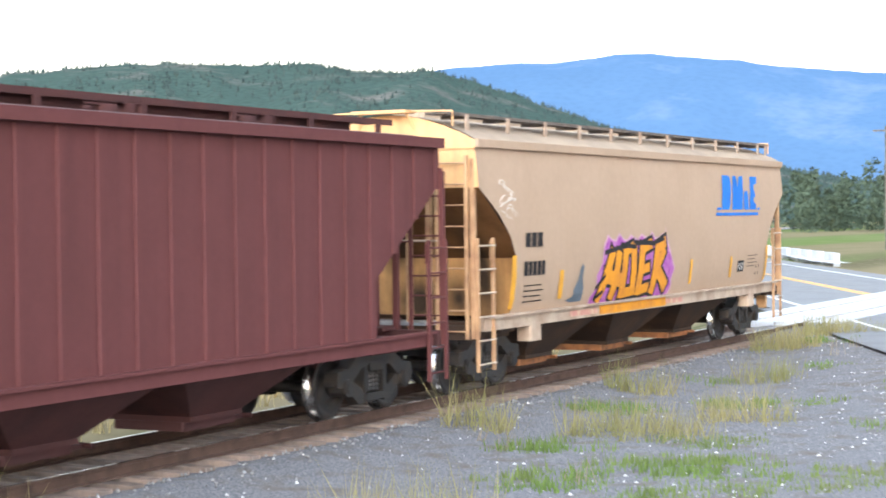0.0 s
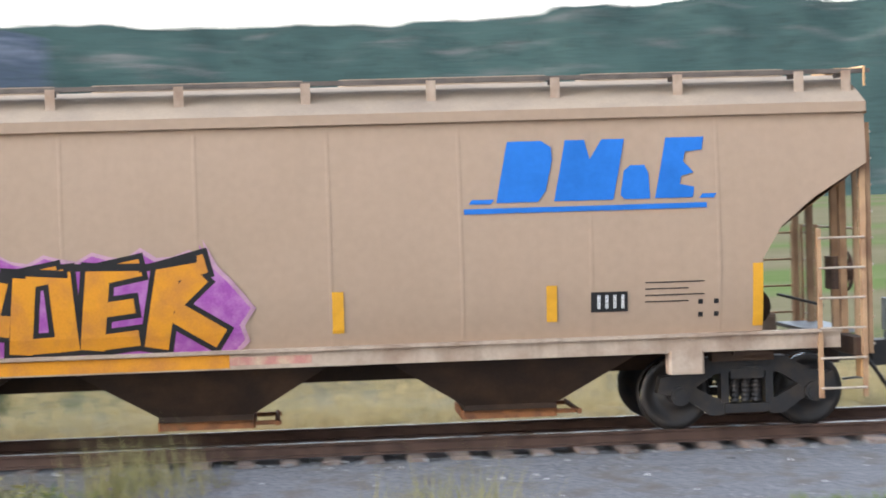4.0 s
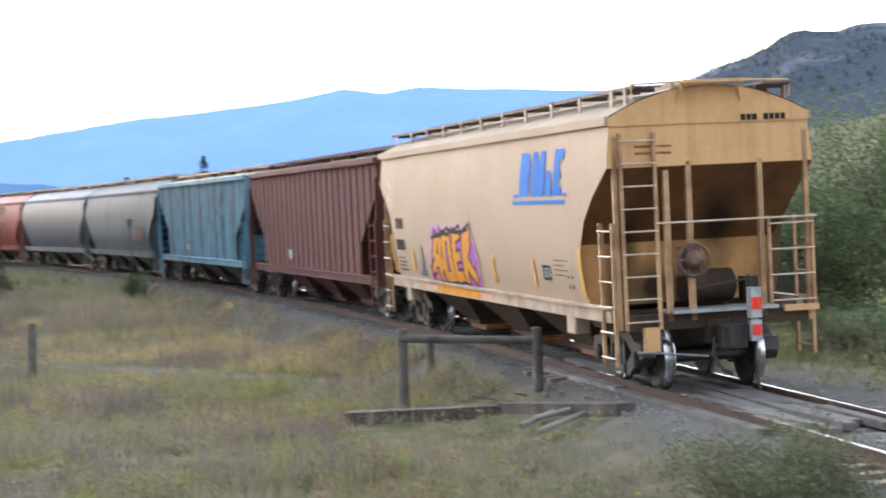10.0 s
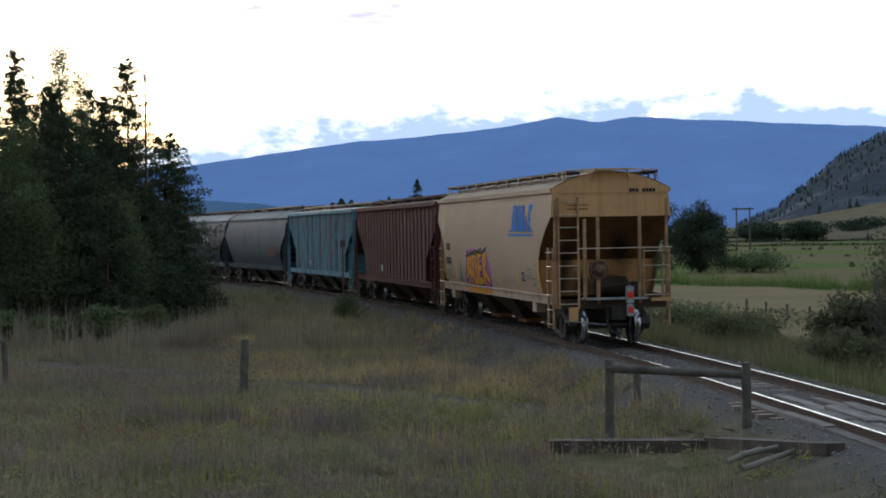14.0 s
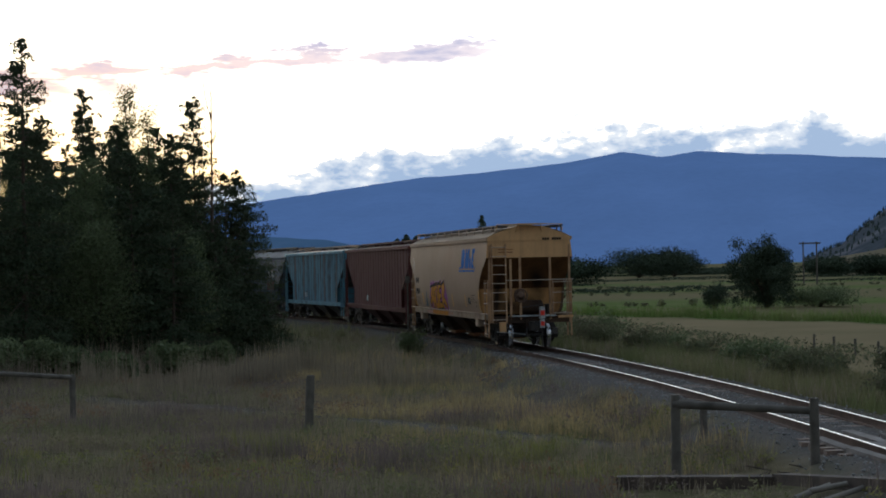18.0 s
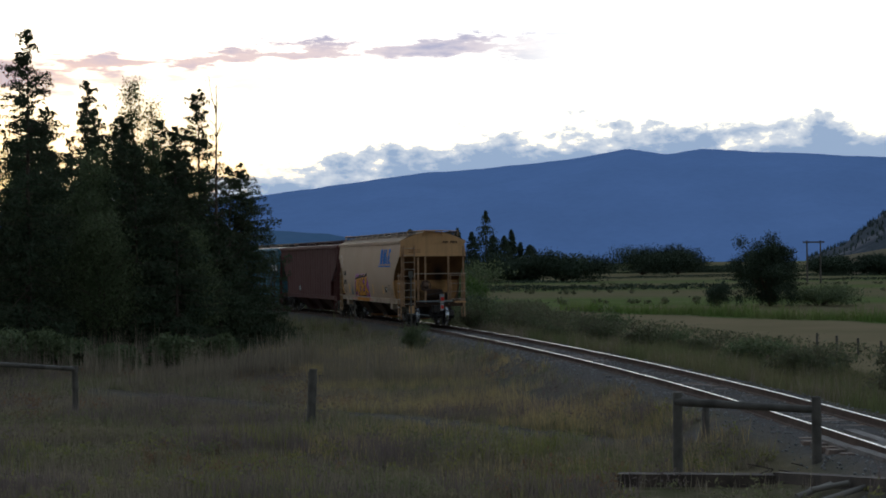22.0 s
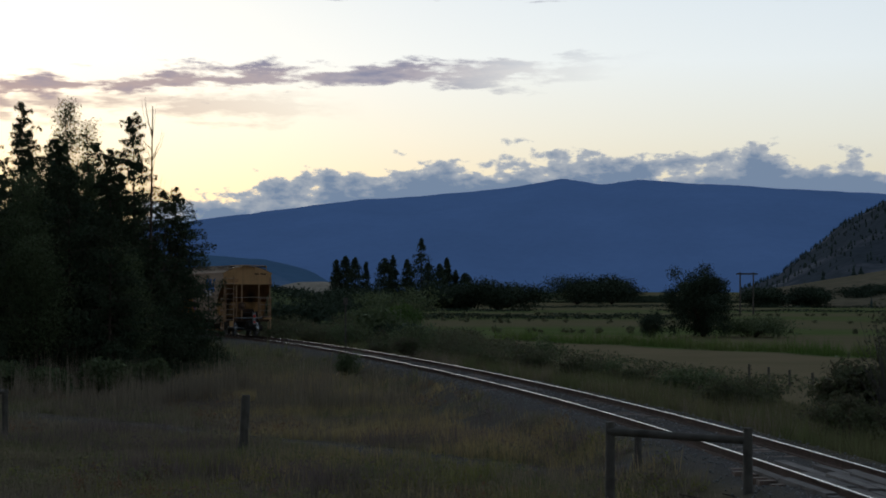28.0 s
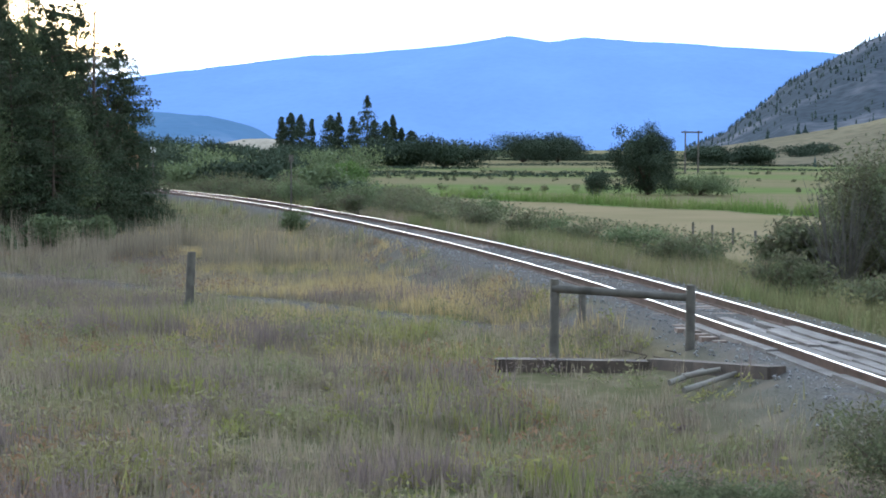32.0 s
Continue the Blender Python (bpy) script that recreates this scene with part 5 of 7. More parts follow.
TRAIN = [tan_hopper(),
         ribbed_hopper(MAROON, MAROON_DARK, "maroon ribbed covered hopper wagon behind the tan one", turning=True),
         ribbed_hopper(CYAN, BLACK_IRON, "faded cyan ribbed hopper wagon with grey streaks", 26, (CYAN, CYAN, CYAN, RUST_RIB, CYAN, CYAN, CYAN_PANEL, CYAN, RUST_RIB), panel=CYAN_PANEL),
         round_hopper(GREYBLUE, GREYBLUE, BLACK_IRON, "weathered grey covered hopper wagon", patch=((4.2, 3.3, 1.75, 2.35, MAROON_DARK), (3.1, 2.2, 1.75, 2.35, MAROON_DARK))),
         round_hopper(DARKGREY, LIGHTROOF, BLACK_IRON, "dark grey hopper wagon with a pale roof", low_band=LIGHTROOF),
         round_hopper(RED, RED, BLACK_IRON, "faded red hopper wagon with a white panel", patch=((12.5, 9.8, 2.3, 3.1, WHITE),)),
         round_hopper(GREYBLUE, LIGHTROOF, BLACK_IRON, "grey covered hopper wagon far along the train")]
CAR_STEP = 17.75
RUN_T = np.array([0, 2, 4, 6, 7, 8, 9, 10, 12, 14, 17, 19, 21, 23, 25, 28, 32])
RUN_S = np.array([-26.4, -16.0, -5.6, 4.8, 10.0, 15.2, 20.4, 25.7, 36.6, 47.2, 62.2, 72.0, 82.3, 92.9, 103.6, 119.5, 140.8])


def run(t):
    """How far along the line the rear of the train is, gliding through the known places."""
    k = int(np.clip(np.searchsorted(RUN_T, t) - 1, 0, len(RUN_T) - 2))
    v = np.gradient(RUN_S, RUN_T)
    h = RUN_T[k + 1] - RUN_T[k]
    u = (t - RUN_T[k]) / h
    return float((2 * u**3 - 3 * u**2 + 1) * RUN_S[k] + (u**3 - 2 * u**2 + u) * h * v[k] + (3 * u**2 - 2 * u**3) * RUN_S[k + 1] + (u**3 - u**2) * h * v[k + 1])


def car_pose(s, length=16.7):
    xa, ya, _ = track(s + 1.45)
    xb, yb, _ = track(s + length - 1.45)
    h = math.atan2(yb - ya, xb - xa)
    return pose(xa - 1.45 * math.cos(h), ya - 1.45 * math.sin(h), 0.0, 0, 0, math.degrees(h))


def motions():
    for k, car in enumerate(TRAIN):
        walk(car, [(t, car_pose(run(t) + CAR_STEP * k)) for t in np.arange(0, 32.01, 0.5)])
    times = np.arange(0, 32.01, 0.11)
    for ax, dx in WHEELSETS:
        walk(ax, [(t, pose(dx, 0, 0.46) @ Matrix.Rotation((run(t) % (2 * math.pi * 0.46)) / 0.46, 4, "Y")) for t in times])


# ---- plants ----
def conifer(height, spread, seed, label, x, y, lean=0.0, sparse=1.0):
    """A spruce: whorls of limbs that sag and lift at the tip, hung with short sprays of needles."""
    rng = np.random.default_rng(seed)
    base = float(ground_z(x, y))
    tree = empty("conifer", label, "tree", "conifers beside the track", pose(x, y, base - 0.05, lean, 0, seed * 47 % 360))
    g = Geo()
    bend = rng.uniform(-0.02, 0.02, 2)
    stem = lambda z: np.array((bend[0] * z * z / height, bend[1] * z * z / height, z))
    for i in range(6):
        z0, z1 = height * 0.98 * i / 6, height * 0.98 * (i + 1) / 6
        g.rod(stem(z0), stem(z1), 0.012 * height * (1 - i / 6.2), 7, 0.012 * height * (1 - (i + 1) / 6.2))
    centres = []
    z = height * 0.06
    lop = rng.uniform(0, 6.283)
    while z < height * 0.985:
        f = z / height
        reach = 1.5 * spread * (1 - f) ** 0.8 * (0.7 + 0.3 * min(1, f / 0.15)) * rng.uniform(0.85, 1.12) + 0.05
        for k in range(rng.integers(4, 7)):
            a = rng.uniform(0, 6.283)
            if rng.random() > sparse * (0.85 + 0.25 * math.cos(a - lop)):
                continue
            r = reach * rng.uniform(0.4, 1.1) * (1 + 0.16 * math.cos(a - lop))
            if rng.random() < 0.05:
                r *= 1.25
            sag = rng.uniform(0.12, 0.5) * (1 - f) - 0.75 * f ** 2.5
            m = int(8 + (62 if f < 0.55 else 50) * r)
            u = rng.uniform(0.08, 1.0, m) ** 0.75
            d = np.array((math.cos(a), math.sin(a), 0.0))
            line = lambda t: stem(z)[None] + d[None] * (r * t)[:, None] + np.array((0, 0, 1.0))[None] * (r * (-sag * t * 1.6 + sag * 0.9 * t ** 3))[:, None]
            w = 0.035 + 0.15 * r * (1.05 - u)
            side = np.array((-d[1], d[0], 0.0))
            p = line(u) + side[None] * (rng.normal(size=m) * w)[:, None]
            p[:, 2] += -np.abs(rng.normal(size=m)) * (0.03 + 0.09 * r) + rng.normal(size=m) * 0.03
            centres.append(p)
            tip = line(np.array((0.55, 1.0)))
            g.rod(stem(z), tip[0], 0.008 + 0.006 * r, 4, 0.008, False).rod(tip[0], tip[1], 0.008, 3, 0.004, False)
        z += rng.uniform(0.1, 0.24)
    c = np.concatenate(centres)
    v, f = cards(c, 0.046, rng, 0.35, 2.2)
    part("trunk", g, BARK, tree, "bare grey trunk and limbs")
    part("crown", soup("crown", v, f, CONIFER), None, tree, "dark needles on sagging limbs")
    return tree


def aspen(height, spread, seed, label, x, y):
    """A slender broadleaf: several leaning stems with rising limbs and loose sprays of small leaves."""
    rng = np.random.default_rng(seed)
    tree = empty("aspen", label, "tree", "leafy trees among the conifers", pose(x, y, float(ground_z(x, y)) - 0.05))
    g, centres = Geo(), []
    for k in range(3):
        a = rng.uniform(0, 6.283)
        top = np.array((math.cos(a) * spread * 0.35, math.sin(a) * spread * 0.35, height * (1.0 if k == 0 else rng.uniform(0.72, 0.92))))
        g.rod((0, 0, 0), top * np.array((0.4, 0.4, 0.5)), 0.011 * height, 7, 0.007 * height, False).rod(top * np.array((0.4, 0.4, 0.5)), top, 0.007 * height, 6, 0.01, False)
        for j in range(84):
            u = rng.uniform(0.16, 1.0) ** 0.8
            root = top * np.array((0.4, 0.4, 0.5)) * (u / 0.5) if u < 0.5 else top * np.array((0.4, 0.4, 0.5)) + (top - top * np.array((0.4, 0.4, 0.5))) * ((u - 0.5) / 0.5)
            b, r = rng.uniform(0, 6.283), spread * (1.12 - u) ** 0.6 * rng.uniform(0.3, 0.85) + 0.15
            end = root + np.array((math.cos(b) * r, math.sin(b) * r, r * rng.uniform(0.25, 1.0)))
            g.rod(root, end, 0.014, 4, 0.005, False)
            m = int(36 + 90 * r)
            w = rng.uniform(0.2, 1.05, m)
            centres.append(root[None] + (end - root)[None] * w[:, None] + rng.normal(size=(m, 3)) * (0.07 + 0.2 * r))
    v, f = cards(np.concatenate(centres), 0.038, rng, 0.1, 1.4)
    part("trunk", g, BARK, tree, "pale slender stems")
    part("crown", soup("crown", v, f, LEAF), None, tree, "loose olive-green leaves")
    return tree


def shrub(name, label, x, y, wide, tall, seed, mat, leaves=5000, size=0.07, stems=7, group="", sink=0.05, ragged=0.35, deep=None, clump=1.0):
    rng = np.random.default_rng(seed)
    base = float(ground_z(x, y))
    ob = empty(name, label, "tree" if tall > 3 else "bush", group, pose(x, y, base - sink, 0, 0, 0))
    g = Geo()
    deep = deep or wide
    blobs = []
    for k in range(stems):
        a = rng.uniform(0, 6.283)
        r = rng.uniform(0.1, 0.42)
        top = Vector((math.cos(a) * r * wide, math.sin(a) * r * deep, tall * rng.uniform(0.5, 0.92) * (1 - 0.5 * r)))
        mid = Vector((top.x * 0.45, top.y * 0.45, top.z * 0.55))
        g.rod((0, 0, 0), mid, 0.014 * tall + 0.008, 6, 0.009 * tall + 0.005, False).rod(mid, top, 0.009 * tall + 0.005, 5, 0.006, False)
        blobs.append((top, 1.0))
        for j in range(3):
            e = mid.lerp(top, rng.uniform(0.2, 0.9)) + Vector(rng.normal(size=3)) * 0.16 * min(wide, tall)
            e.z = max(0.12 * tall, e.z)
            g.rod(mid, e, 0.012, 4, 0.005, False)
            blobs.append((e, 0.75))
    part("branchwork", g, BARK, ob)
    w = np.array([b[1] for b in blobs])
    pick = rng.choice(len(blobs), leaves, p=w / w.sum())
    c = np.array([tuple(b[0]) for b in blobs])[pick]
    rad = clump * (0.13 + 0.12 * w[pick])
    q = rng.normal(size=(leaves, 3))
    q /= np.linalg.norm(q, axis=1)[:, None]
    q *= (rng.uniform(0, 1, leaves) ** 0.45 * rad * rng.uniform(1 - ragged, 1 + ragged, leaves))[:, None]
    c = c + q * np.array([wide * 0.9, deep * 0.9, tall * 0.95])
    c[:, 2] = np.maximum(c[:, 2], 0.02 * tall)
    v, f = cards(c, size, rng)
    part("crown", soup("crown", v, f, mat), None, ob, "many small leaves")
    return ob


for k, (x, y, h, sp, sparse) in enumerate(((-70.8, -22.4, 13.2, 3.0, 0.85), (-79.1, -21.2, 12.0, 2.7, 0.95), (-81.5, -16.7, 12.0, 2.4, 0.85), (-86, -15.2, 8.6, 2.4, 0.9), (-74, -18.6, 8.8, 2.8, 0.95), (-80.5, -19.9, 10.6, 2.3, 0.9), (-78.4, -17.5, 10.0, 2.2, 0.85),
                                           (-73, -16.9, 6.8, 2.6, 1.0), (-69, -24.6, 11.0, 3.0, 0.9), (-80, -24.0, 10.5, 2.8, 0.95), (-90, -15.4, 6.4, 2.0, 0.9), (-79, -15.6, 6.0, 2.4, 1.0),
                                           (-85.3, -20.5, 10.2, 3.0, 1.0), (-85.5, -18.9, 10.8, 2.8, 1.0), (-86, -17.6, 9.4, 2.6, 1.0), (-84.6, -15.6, 8.4, 2.4, 1.0))):
    conifer(h, sp, 20 + k, "tall ragged dark conifer at the meadow's edge" if h > 10 else "shorter dark conifer among taller ones", x, y, 0, sparse)
# the wood is taken to go on behind them and away from the track: firs mostly out of view, added to shade the train
firs = [o for o in scene.objects if o.name.startswith("conifer")]
frng = random.Random(12)
for k in range(26):
    b, r = radians(frng.uniform(187.5, 207)), frng.uniform(92, 150)
    x, y = r * math.cos(b), -9.5 + r * math.sin(b)
    copy_thing(firs[(0, 1, 2, 5, 8, 9)[k % 6]], pose(x, y, float(ground_z(x, y)) - 0.05, 0, 0, frng.uniform(0, 360)))
for k, (x, y, w, h) in enumerate(((-81.5, -19.3, 1.7, 11.9), (-80.5, -18.2, 1.5, 10.9), (-75, -20.6, 2.2, 8.2), (-84, -17.0, 1.6, 8.0), (-77, -23.4, 2.4, 9.0), (-72, -19.6, 2.2, 6.4), (-76, -16.4, 1.8, 5.4))):
    aspen(h, w, 140 + k, "slender leafy tree among the conifers", x, y)
for k, (x, y, w, h) in enumerate(((-66, -20.4, 2.6, 1.6), (-64.5, -18.2, 2.0, 1.1), (-68, -16.4, 2.2, 1.3), (-63.5, -22.5, 2.6, 1.7), (-70.5, -14.9, 1.6, 1.0))):
    shrub("thicket_bush", "low green bush under the conifers", x, y, w, h, 150 + k, LEAF, 5000, 0.075, 8, "bushes under the conifers")
bare = empty("bare_tree", "leafless grey tree rising among the conifers", "tree", "", pose(-80.2, -15.9, -0.8))
bg = Geo().rod((0, 0, 0), (0.1, 0.1, 11.9), 0.12, 6, 0.015)
brng = random.Random(4)
for k in range(34):
    z = brng.uniform(3.5, 11.3)
    a, r = brng.uniform(0, 6.28), brng.uniform(0.5, 1.5) * (1.25 - z / 12)
    e = (r * math.cos(a), r * math.sin(a), z + brng.uniform(0.5, 1.2))
    bg.rod((0.008 * z, 0.008 * z, z), e, 0.028, 4, 0.008, False)
    bg.rod(e, (e[0] * 1.3, e[1] * 1.3, e[2] + 0.6), 0.01, 4, 0.004, False)
part("branchwork", bg, BARK, bare)
shrub("willow_bush", "large grey-green bush beyond the track", -49.5, 8.6, 4.4, 4.6, 41, SAGE, 26000, 0.05, 14)
shrub("willow_bush", "large grey-green bush beyond the track", -45.5, 10.4, 5.0, 4.8, 42, LEAF, 24000, 0.05, 14)
shrub("willow_bush", "dense tall green bush beyond the track", -40.5, 10.8, 5.2, 6.4, 48, LEAF, 34000, 0.046, 16)
shrub("willow_bush", "dense tall green bush beyond the track", -39.0, 12.0, 4.2, 5.0, 49, LEAF, 28000, 0.046, 14)
shrub("willow_bush", "dense tall green bush beyond the track", -38.2, 14.2, 3.4, 3.8, 50, LEAF, 20000, 0.046, 12)
for k, (x, y, w, h) in enumerate(((-36.8, 9.4, 3.0, 1.7), (-38.6, 8.6, 2.6, 1.4), (-35.8, 11.6, 3.2, 1.8), (-41.5, 8.4, 2.8, 1.5), (-35.0, 13.6, 3.0, 1.6))):
    shrub("skirt_bush", "low green bush at the foot of the willows", x, y, w, h, 440 + k, LEAF, 6000, 0.045, 9, "bushes at the foot of the willows")
shrub("valley_bush", "grey-green bush beyond the dirt strip", -8.2, 8.3, 3.2, 2.5, 51, LEAF, 12000, 0.05, 12)
shrub("valley_bush", "small dark bush beyond the dirt strip", -13, 8.6, 1.7, 0.9, 53, LEAF, 5000, 0.04, 8)
shrub("valley_bush", "low green bush on the field's edge", -30, 23, 5.4, 2.2, 52, LEAF, 6000, 0.08, 9)
for k, (x, y, w, h) in enumerate(((-105, 96, 12, 6.0), (-112, 88, 10, 5.0), (-118, 81, 12, 6.4), (-99, 105, 9, 4.6), (-93, 112, 13, 6.2), (-60, 128, 14, 6.0))):
    shrub("field_bush", "green bush at the foot of the rocky hill", x, y, w, h, 430 + k, LEAF, 5000, 0.16, 9, "bushes below the rocky hill")
shrub("field_tree", "lone rounded leafy tree in the green field", -161.5, 27.4, 8.0, 6.3, 43, FARLEAF, 32000, 0.07, 20, ragged=0.3, clump=0.52)
shrub("field_bush", "low sparse bush at the foot of the field tree", -162, 32.0, 9.0, 2.2, 44, LEAF, 8000, 0.07, 20, sink=0.3, ragged=0.6)
shrub("field_bush", "small round bush beside the field tree", -160, 22.2, 2.6, 2.4, 54, FARLEAF, 4000, 0.06, 7)
shrub("green_shrub", "green rounded shrub beyond the rails", -143, -1.6, 5.4, 2.8, 45, BRIGHTLEAF, 16000, 0.075, 12)
shrub("green_shrub", "small green shrub beside the ballast", -76.2, -7.4, 1.4, 1.2, 46, LEAF, 4000, 0.032, 8)
for k, (x, y, w, h) in enumerate(((-17.2, -2.75, 2.5, 1.15), (-14.6, -3.6, 2.2, 0.9), (-16.2, -5.0, 1.8, 0.7), (-11.5, -5.4, 1.7, 0.6), (-12.8, -3.2, 1.5, 0.55))):
    shrub("sagebrush", "grey-green sagebrush beside the track", x, y, w, h, 60 + k, SAGE, 14000, 0.02, 12, "sagebrush beside the track")
vrng = np.random.default_rng(77)
for k in range(46):
    s_ = 30 + 110 * (k + vrng.uniform(0, 1)) / 46
    off = vrng.uniform(3.4, 8.5)
    x, y, _ = track(s_, -off)
    h = vrng.uniform(0.5, 1.3) * (1 + 0.5 * (s_ > 80))
    shrub("verge_bush", "rough green weeds and bushes beyond the rails" if k % 3 else "grey-brown dead weeds beyond the rails", x, y, h * vrng.uniform(1.6, 2.8), h, 200 + k, (SAGE, SAGE, LEAF, SAGE, SAGE)[k % 5], 2600, 0.045, 7, "weeds and bushes along the track")
for k, (x, y, w, h) in enumerate(((-112, -2.5, 5, 2.2), (-128, -4.5, 7, 2.6), (-150, -9, 8, 3.2), (-165, -14, 8, 3.4), (-185, -18, 12, 4.4), (-205, -14, 14, 4.6), (-225, -6, 14, 4.4), (-240, 4, 14, 4.2), (-255, -20, 18, 5.5))):
    shrub("track_bush", "dark leafy bush beyond the rails", x, y, w, h, 300 + k, LEAF if k % 2 else FARLEAF, 3500, 0.15, 8, "bushes beyond the curve", ragged=0.4)
shrub("willow_bush", "low twiggy bush in front of the large ones", -52.0, 7.4, 3.4, 2.0, 47, SAGE, 6000, 0.07, 10)
twigs = empty("dead_bush", "grey leafless bush against the green one", "bush", "", pose(-42.8, 6.7, float(ground_z(-42.8, 6.7)) - 0.05))
tg = Geo()
for k in range(46):
    a, r, z = brng.uniform(0, 6.28), brng.uniform(0.3, 1.3), brng.uniform(1.2, 3.2)
    m_ = (r * 0.4 * math.cos(a), r * 0.4 * math.sin(a), z * 0.55)
    tg.rod((0, 0, 0), m_, 0.02, 4, 0.014, False).rod(m_, (r * math.cos(a), r * math.sin(a), z), 0.013, 4, 0.005, False)
part("branchwork", tg, POSTWOOD, twigs)
for x, y, turn in ((-42.2, 7.9, 70), (-43.8, 5.6, 160), (-46.9, 6.2, 250)):
    copy_thing(twigs, pose(x, y, float(ground_z(x, y)) - 0.05, 0, 0, turn))
for k, (x, y, w, h) in enumerate(((-434, 104, 15, 4.6), (-438, 117.5, 15, 5.0), (-458, 137.7, 18, 5.4), (-462, 158, 18, 5.5), (-368, 32.0, 22, 6.0), (-375, 22, 16, 5.0), (-330, 2, 16, 4.5),
                                  (-345, -10, 16, 5.0), (-360, -22, 20, 5.5), (-520, 72, 26, 8.5), (-530, 84, 20, 8.0), (-600, 96, 40, 2.4), (-620, 120, 40, 2.2), (-640, 60, 40, 2.4))):
    shrub("hedge_bush", "dark rounded bush along a field edge", x, y, w, h, 80 + k, FARLEAF, 14000, 0.2, 14, "bushes along the far fields", ragged=0.2)
for k, (x, y, h) in enumerate(((-476, 1.4, 12.0), (-480, 3.8, 13.2), (-474, 6.2, 12.6), (-478, 9.2, 11.6), (-476, 14.0, 12.6), (-480, 16.4, 13.4), (-474, 19.8, 12.2), (-477, 23.8, 17.8), (-482, 26.0, 11.5), (-474, 28.4, 11.0), (-478, 30.6, 12.8), (-481, 33.2, 9.6), (-476, 35.4, 8.6))):
    rng = np.random.default_rng(100 + k)
    t = empty("far_pine", "dark pine on the valley floor", "tree", "pines in the valley", pose(x, y, float(ground_z(x, y)) - 0.2))
    part("trunk", Geo().rod((0, 0, 0), (0, 0, h * 0.97), 0.25, 6, 0.05), BARK, t)
    tier = rng.uniform(0.1, 1.0, 70)
    wide = rng.uniform(0.45, 1.25, 70)
    turn_ = rng.uniform(0, 6.283, 70)
    pick = rng.integers(0, 70, 2600)
    z = np.clip(tier[pick] + rng.normal(0, 0.02, 2600), 0.08, 1.0)
    r = ((0.19 + 0.05 * (k * 7 % 5)) * h * (1 - z) ** (0.55 + 0.12 * (k % 4)) + 0.25) * wide[pick] * np.sqrt(rng.uniform(0, 1, 2600))
    a = turn_[pick] + rng.normal(0, 1.1, 2600)
    v, f = cards(np.stack([r * np.cos(a), r * np.sin(a), z * h], 1), 0.24, rng)
    part("crown", soup("crown", v, f, FARLEAF), None, t)


def hedgerow(label, points, tall, seed, size=0.13, mat=None):
    """A long uneven hedge along the points."""
    rng = np.random.default_rng(seed)
    c = []
    for (xa, ya), (xb, yb) in zip(points, points[1:]):
        n = int(math.hypot(xb - xa, yb - ya) * 75 * tall)
        u = rng.uniform(0, 1, n)
        x, y = xa + (xb - xa) * u + rng.normal(0, 0.8, n), ya + (yb - ya) * u + rng.normal(0, 0.8, n)
        h = tall * (0.7 + 0.5 * wave(x, y, 9, seed) + 0.3 * wave(x, y, 30, seed + 1))
        c.append(np.stack([x, y, ground_z(x, y) + np.abs(h) * rng.uniform(0, 1, n) ** 0.6], 1))
    v, f = cards(np.concatenate(c), size, rng)
    return tagged(new("hedgerow", soup("hedgerow", v, f, mat or FARLEAF)), label, "hedge", kind="stuff")


hedgerow("dark low hedgerow between far fields", ((-330, -40), (-345, 20), (-348, 36)), 0.7, 501)
hedgerow("dark low hedgerow between far fields", ((-352, 62), (-330, 110)), 0.6, 508)
hedgerow("dark low hedgerow between far fields", ((-250, -20), (-262, 30), (-255, 52)), 1.0, 502, 0.14)
hedgerow("dark low hedgerow between far fields", ((-420, 40), (-425, 100), (-400, 170)), 0.8, 503)
hedgerow("dark low hedgerow between far fields", ((-560, -60), (-600, 40), (-590, 130), (-540, 210)), 0.8, 504, 0.2)
hedgerow("dark thicket line beside the pines", ((-300, -60), (-330, -30), (-360, -5)), 2.6, 505, 0.14)
hedgerow("rough green verge hedge beyond the rails", ((-95, 4.5), (-120, -2), (-140, -8), (-160, -15), (-180, -22)), 1.5, 506, 0.07, SAGE)
hedgerow("brown weeds along the stubble field", ((-72, 11.5), (-100, 8.5), (-128, 4.0)), 0.9, 507, 0.06, SAGE)
for k in range(5):
    x, y = -72.5 - 3.2 * k, 12.6 - 0.1 * k
    round_small = empty("field_post", "small weathered field fence post", "fence post", "posts along the stubble field", pose(x, y + 1.6 * (k == 0), float(ground_z(x, y))))
    part("post", Geo().rod((0, 0, -0.1), (0, 0, 0.75), 0.06, 8), POSTWOOD, round_small)

# ---- fence pieces and timbers ----
def round_post(name, label, x, y, z0, z1, r, lean=(0, 0), seed=0):
    ob = empty(name, label, "fence post", "weathered posts in the meadow", pose(x, y, 0))
    g = Geo()
    rr = random.Random(seed)
    rows = []
    for k in range(9):
        z = z0 - 0.15 + (z1 - z0 + 0.15) * k / 8
        q = r * rr.uniform(0.93, 1.06) * (1.05 - 0.1 * k / 8)
        rows.append([(lean[0] * k / 8 + q * math.cos(a * math.pi / 6), lean[1] * k / 8 + q * math.sin(a * math.pi / 6), z) for a in range(13)])
    g.grid(rows)
    g.add(rows[-1][:12], [tuple(range(12))])
    part("post", g, POSTWOOD, ob)
    return ob


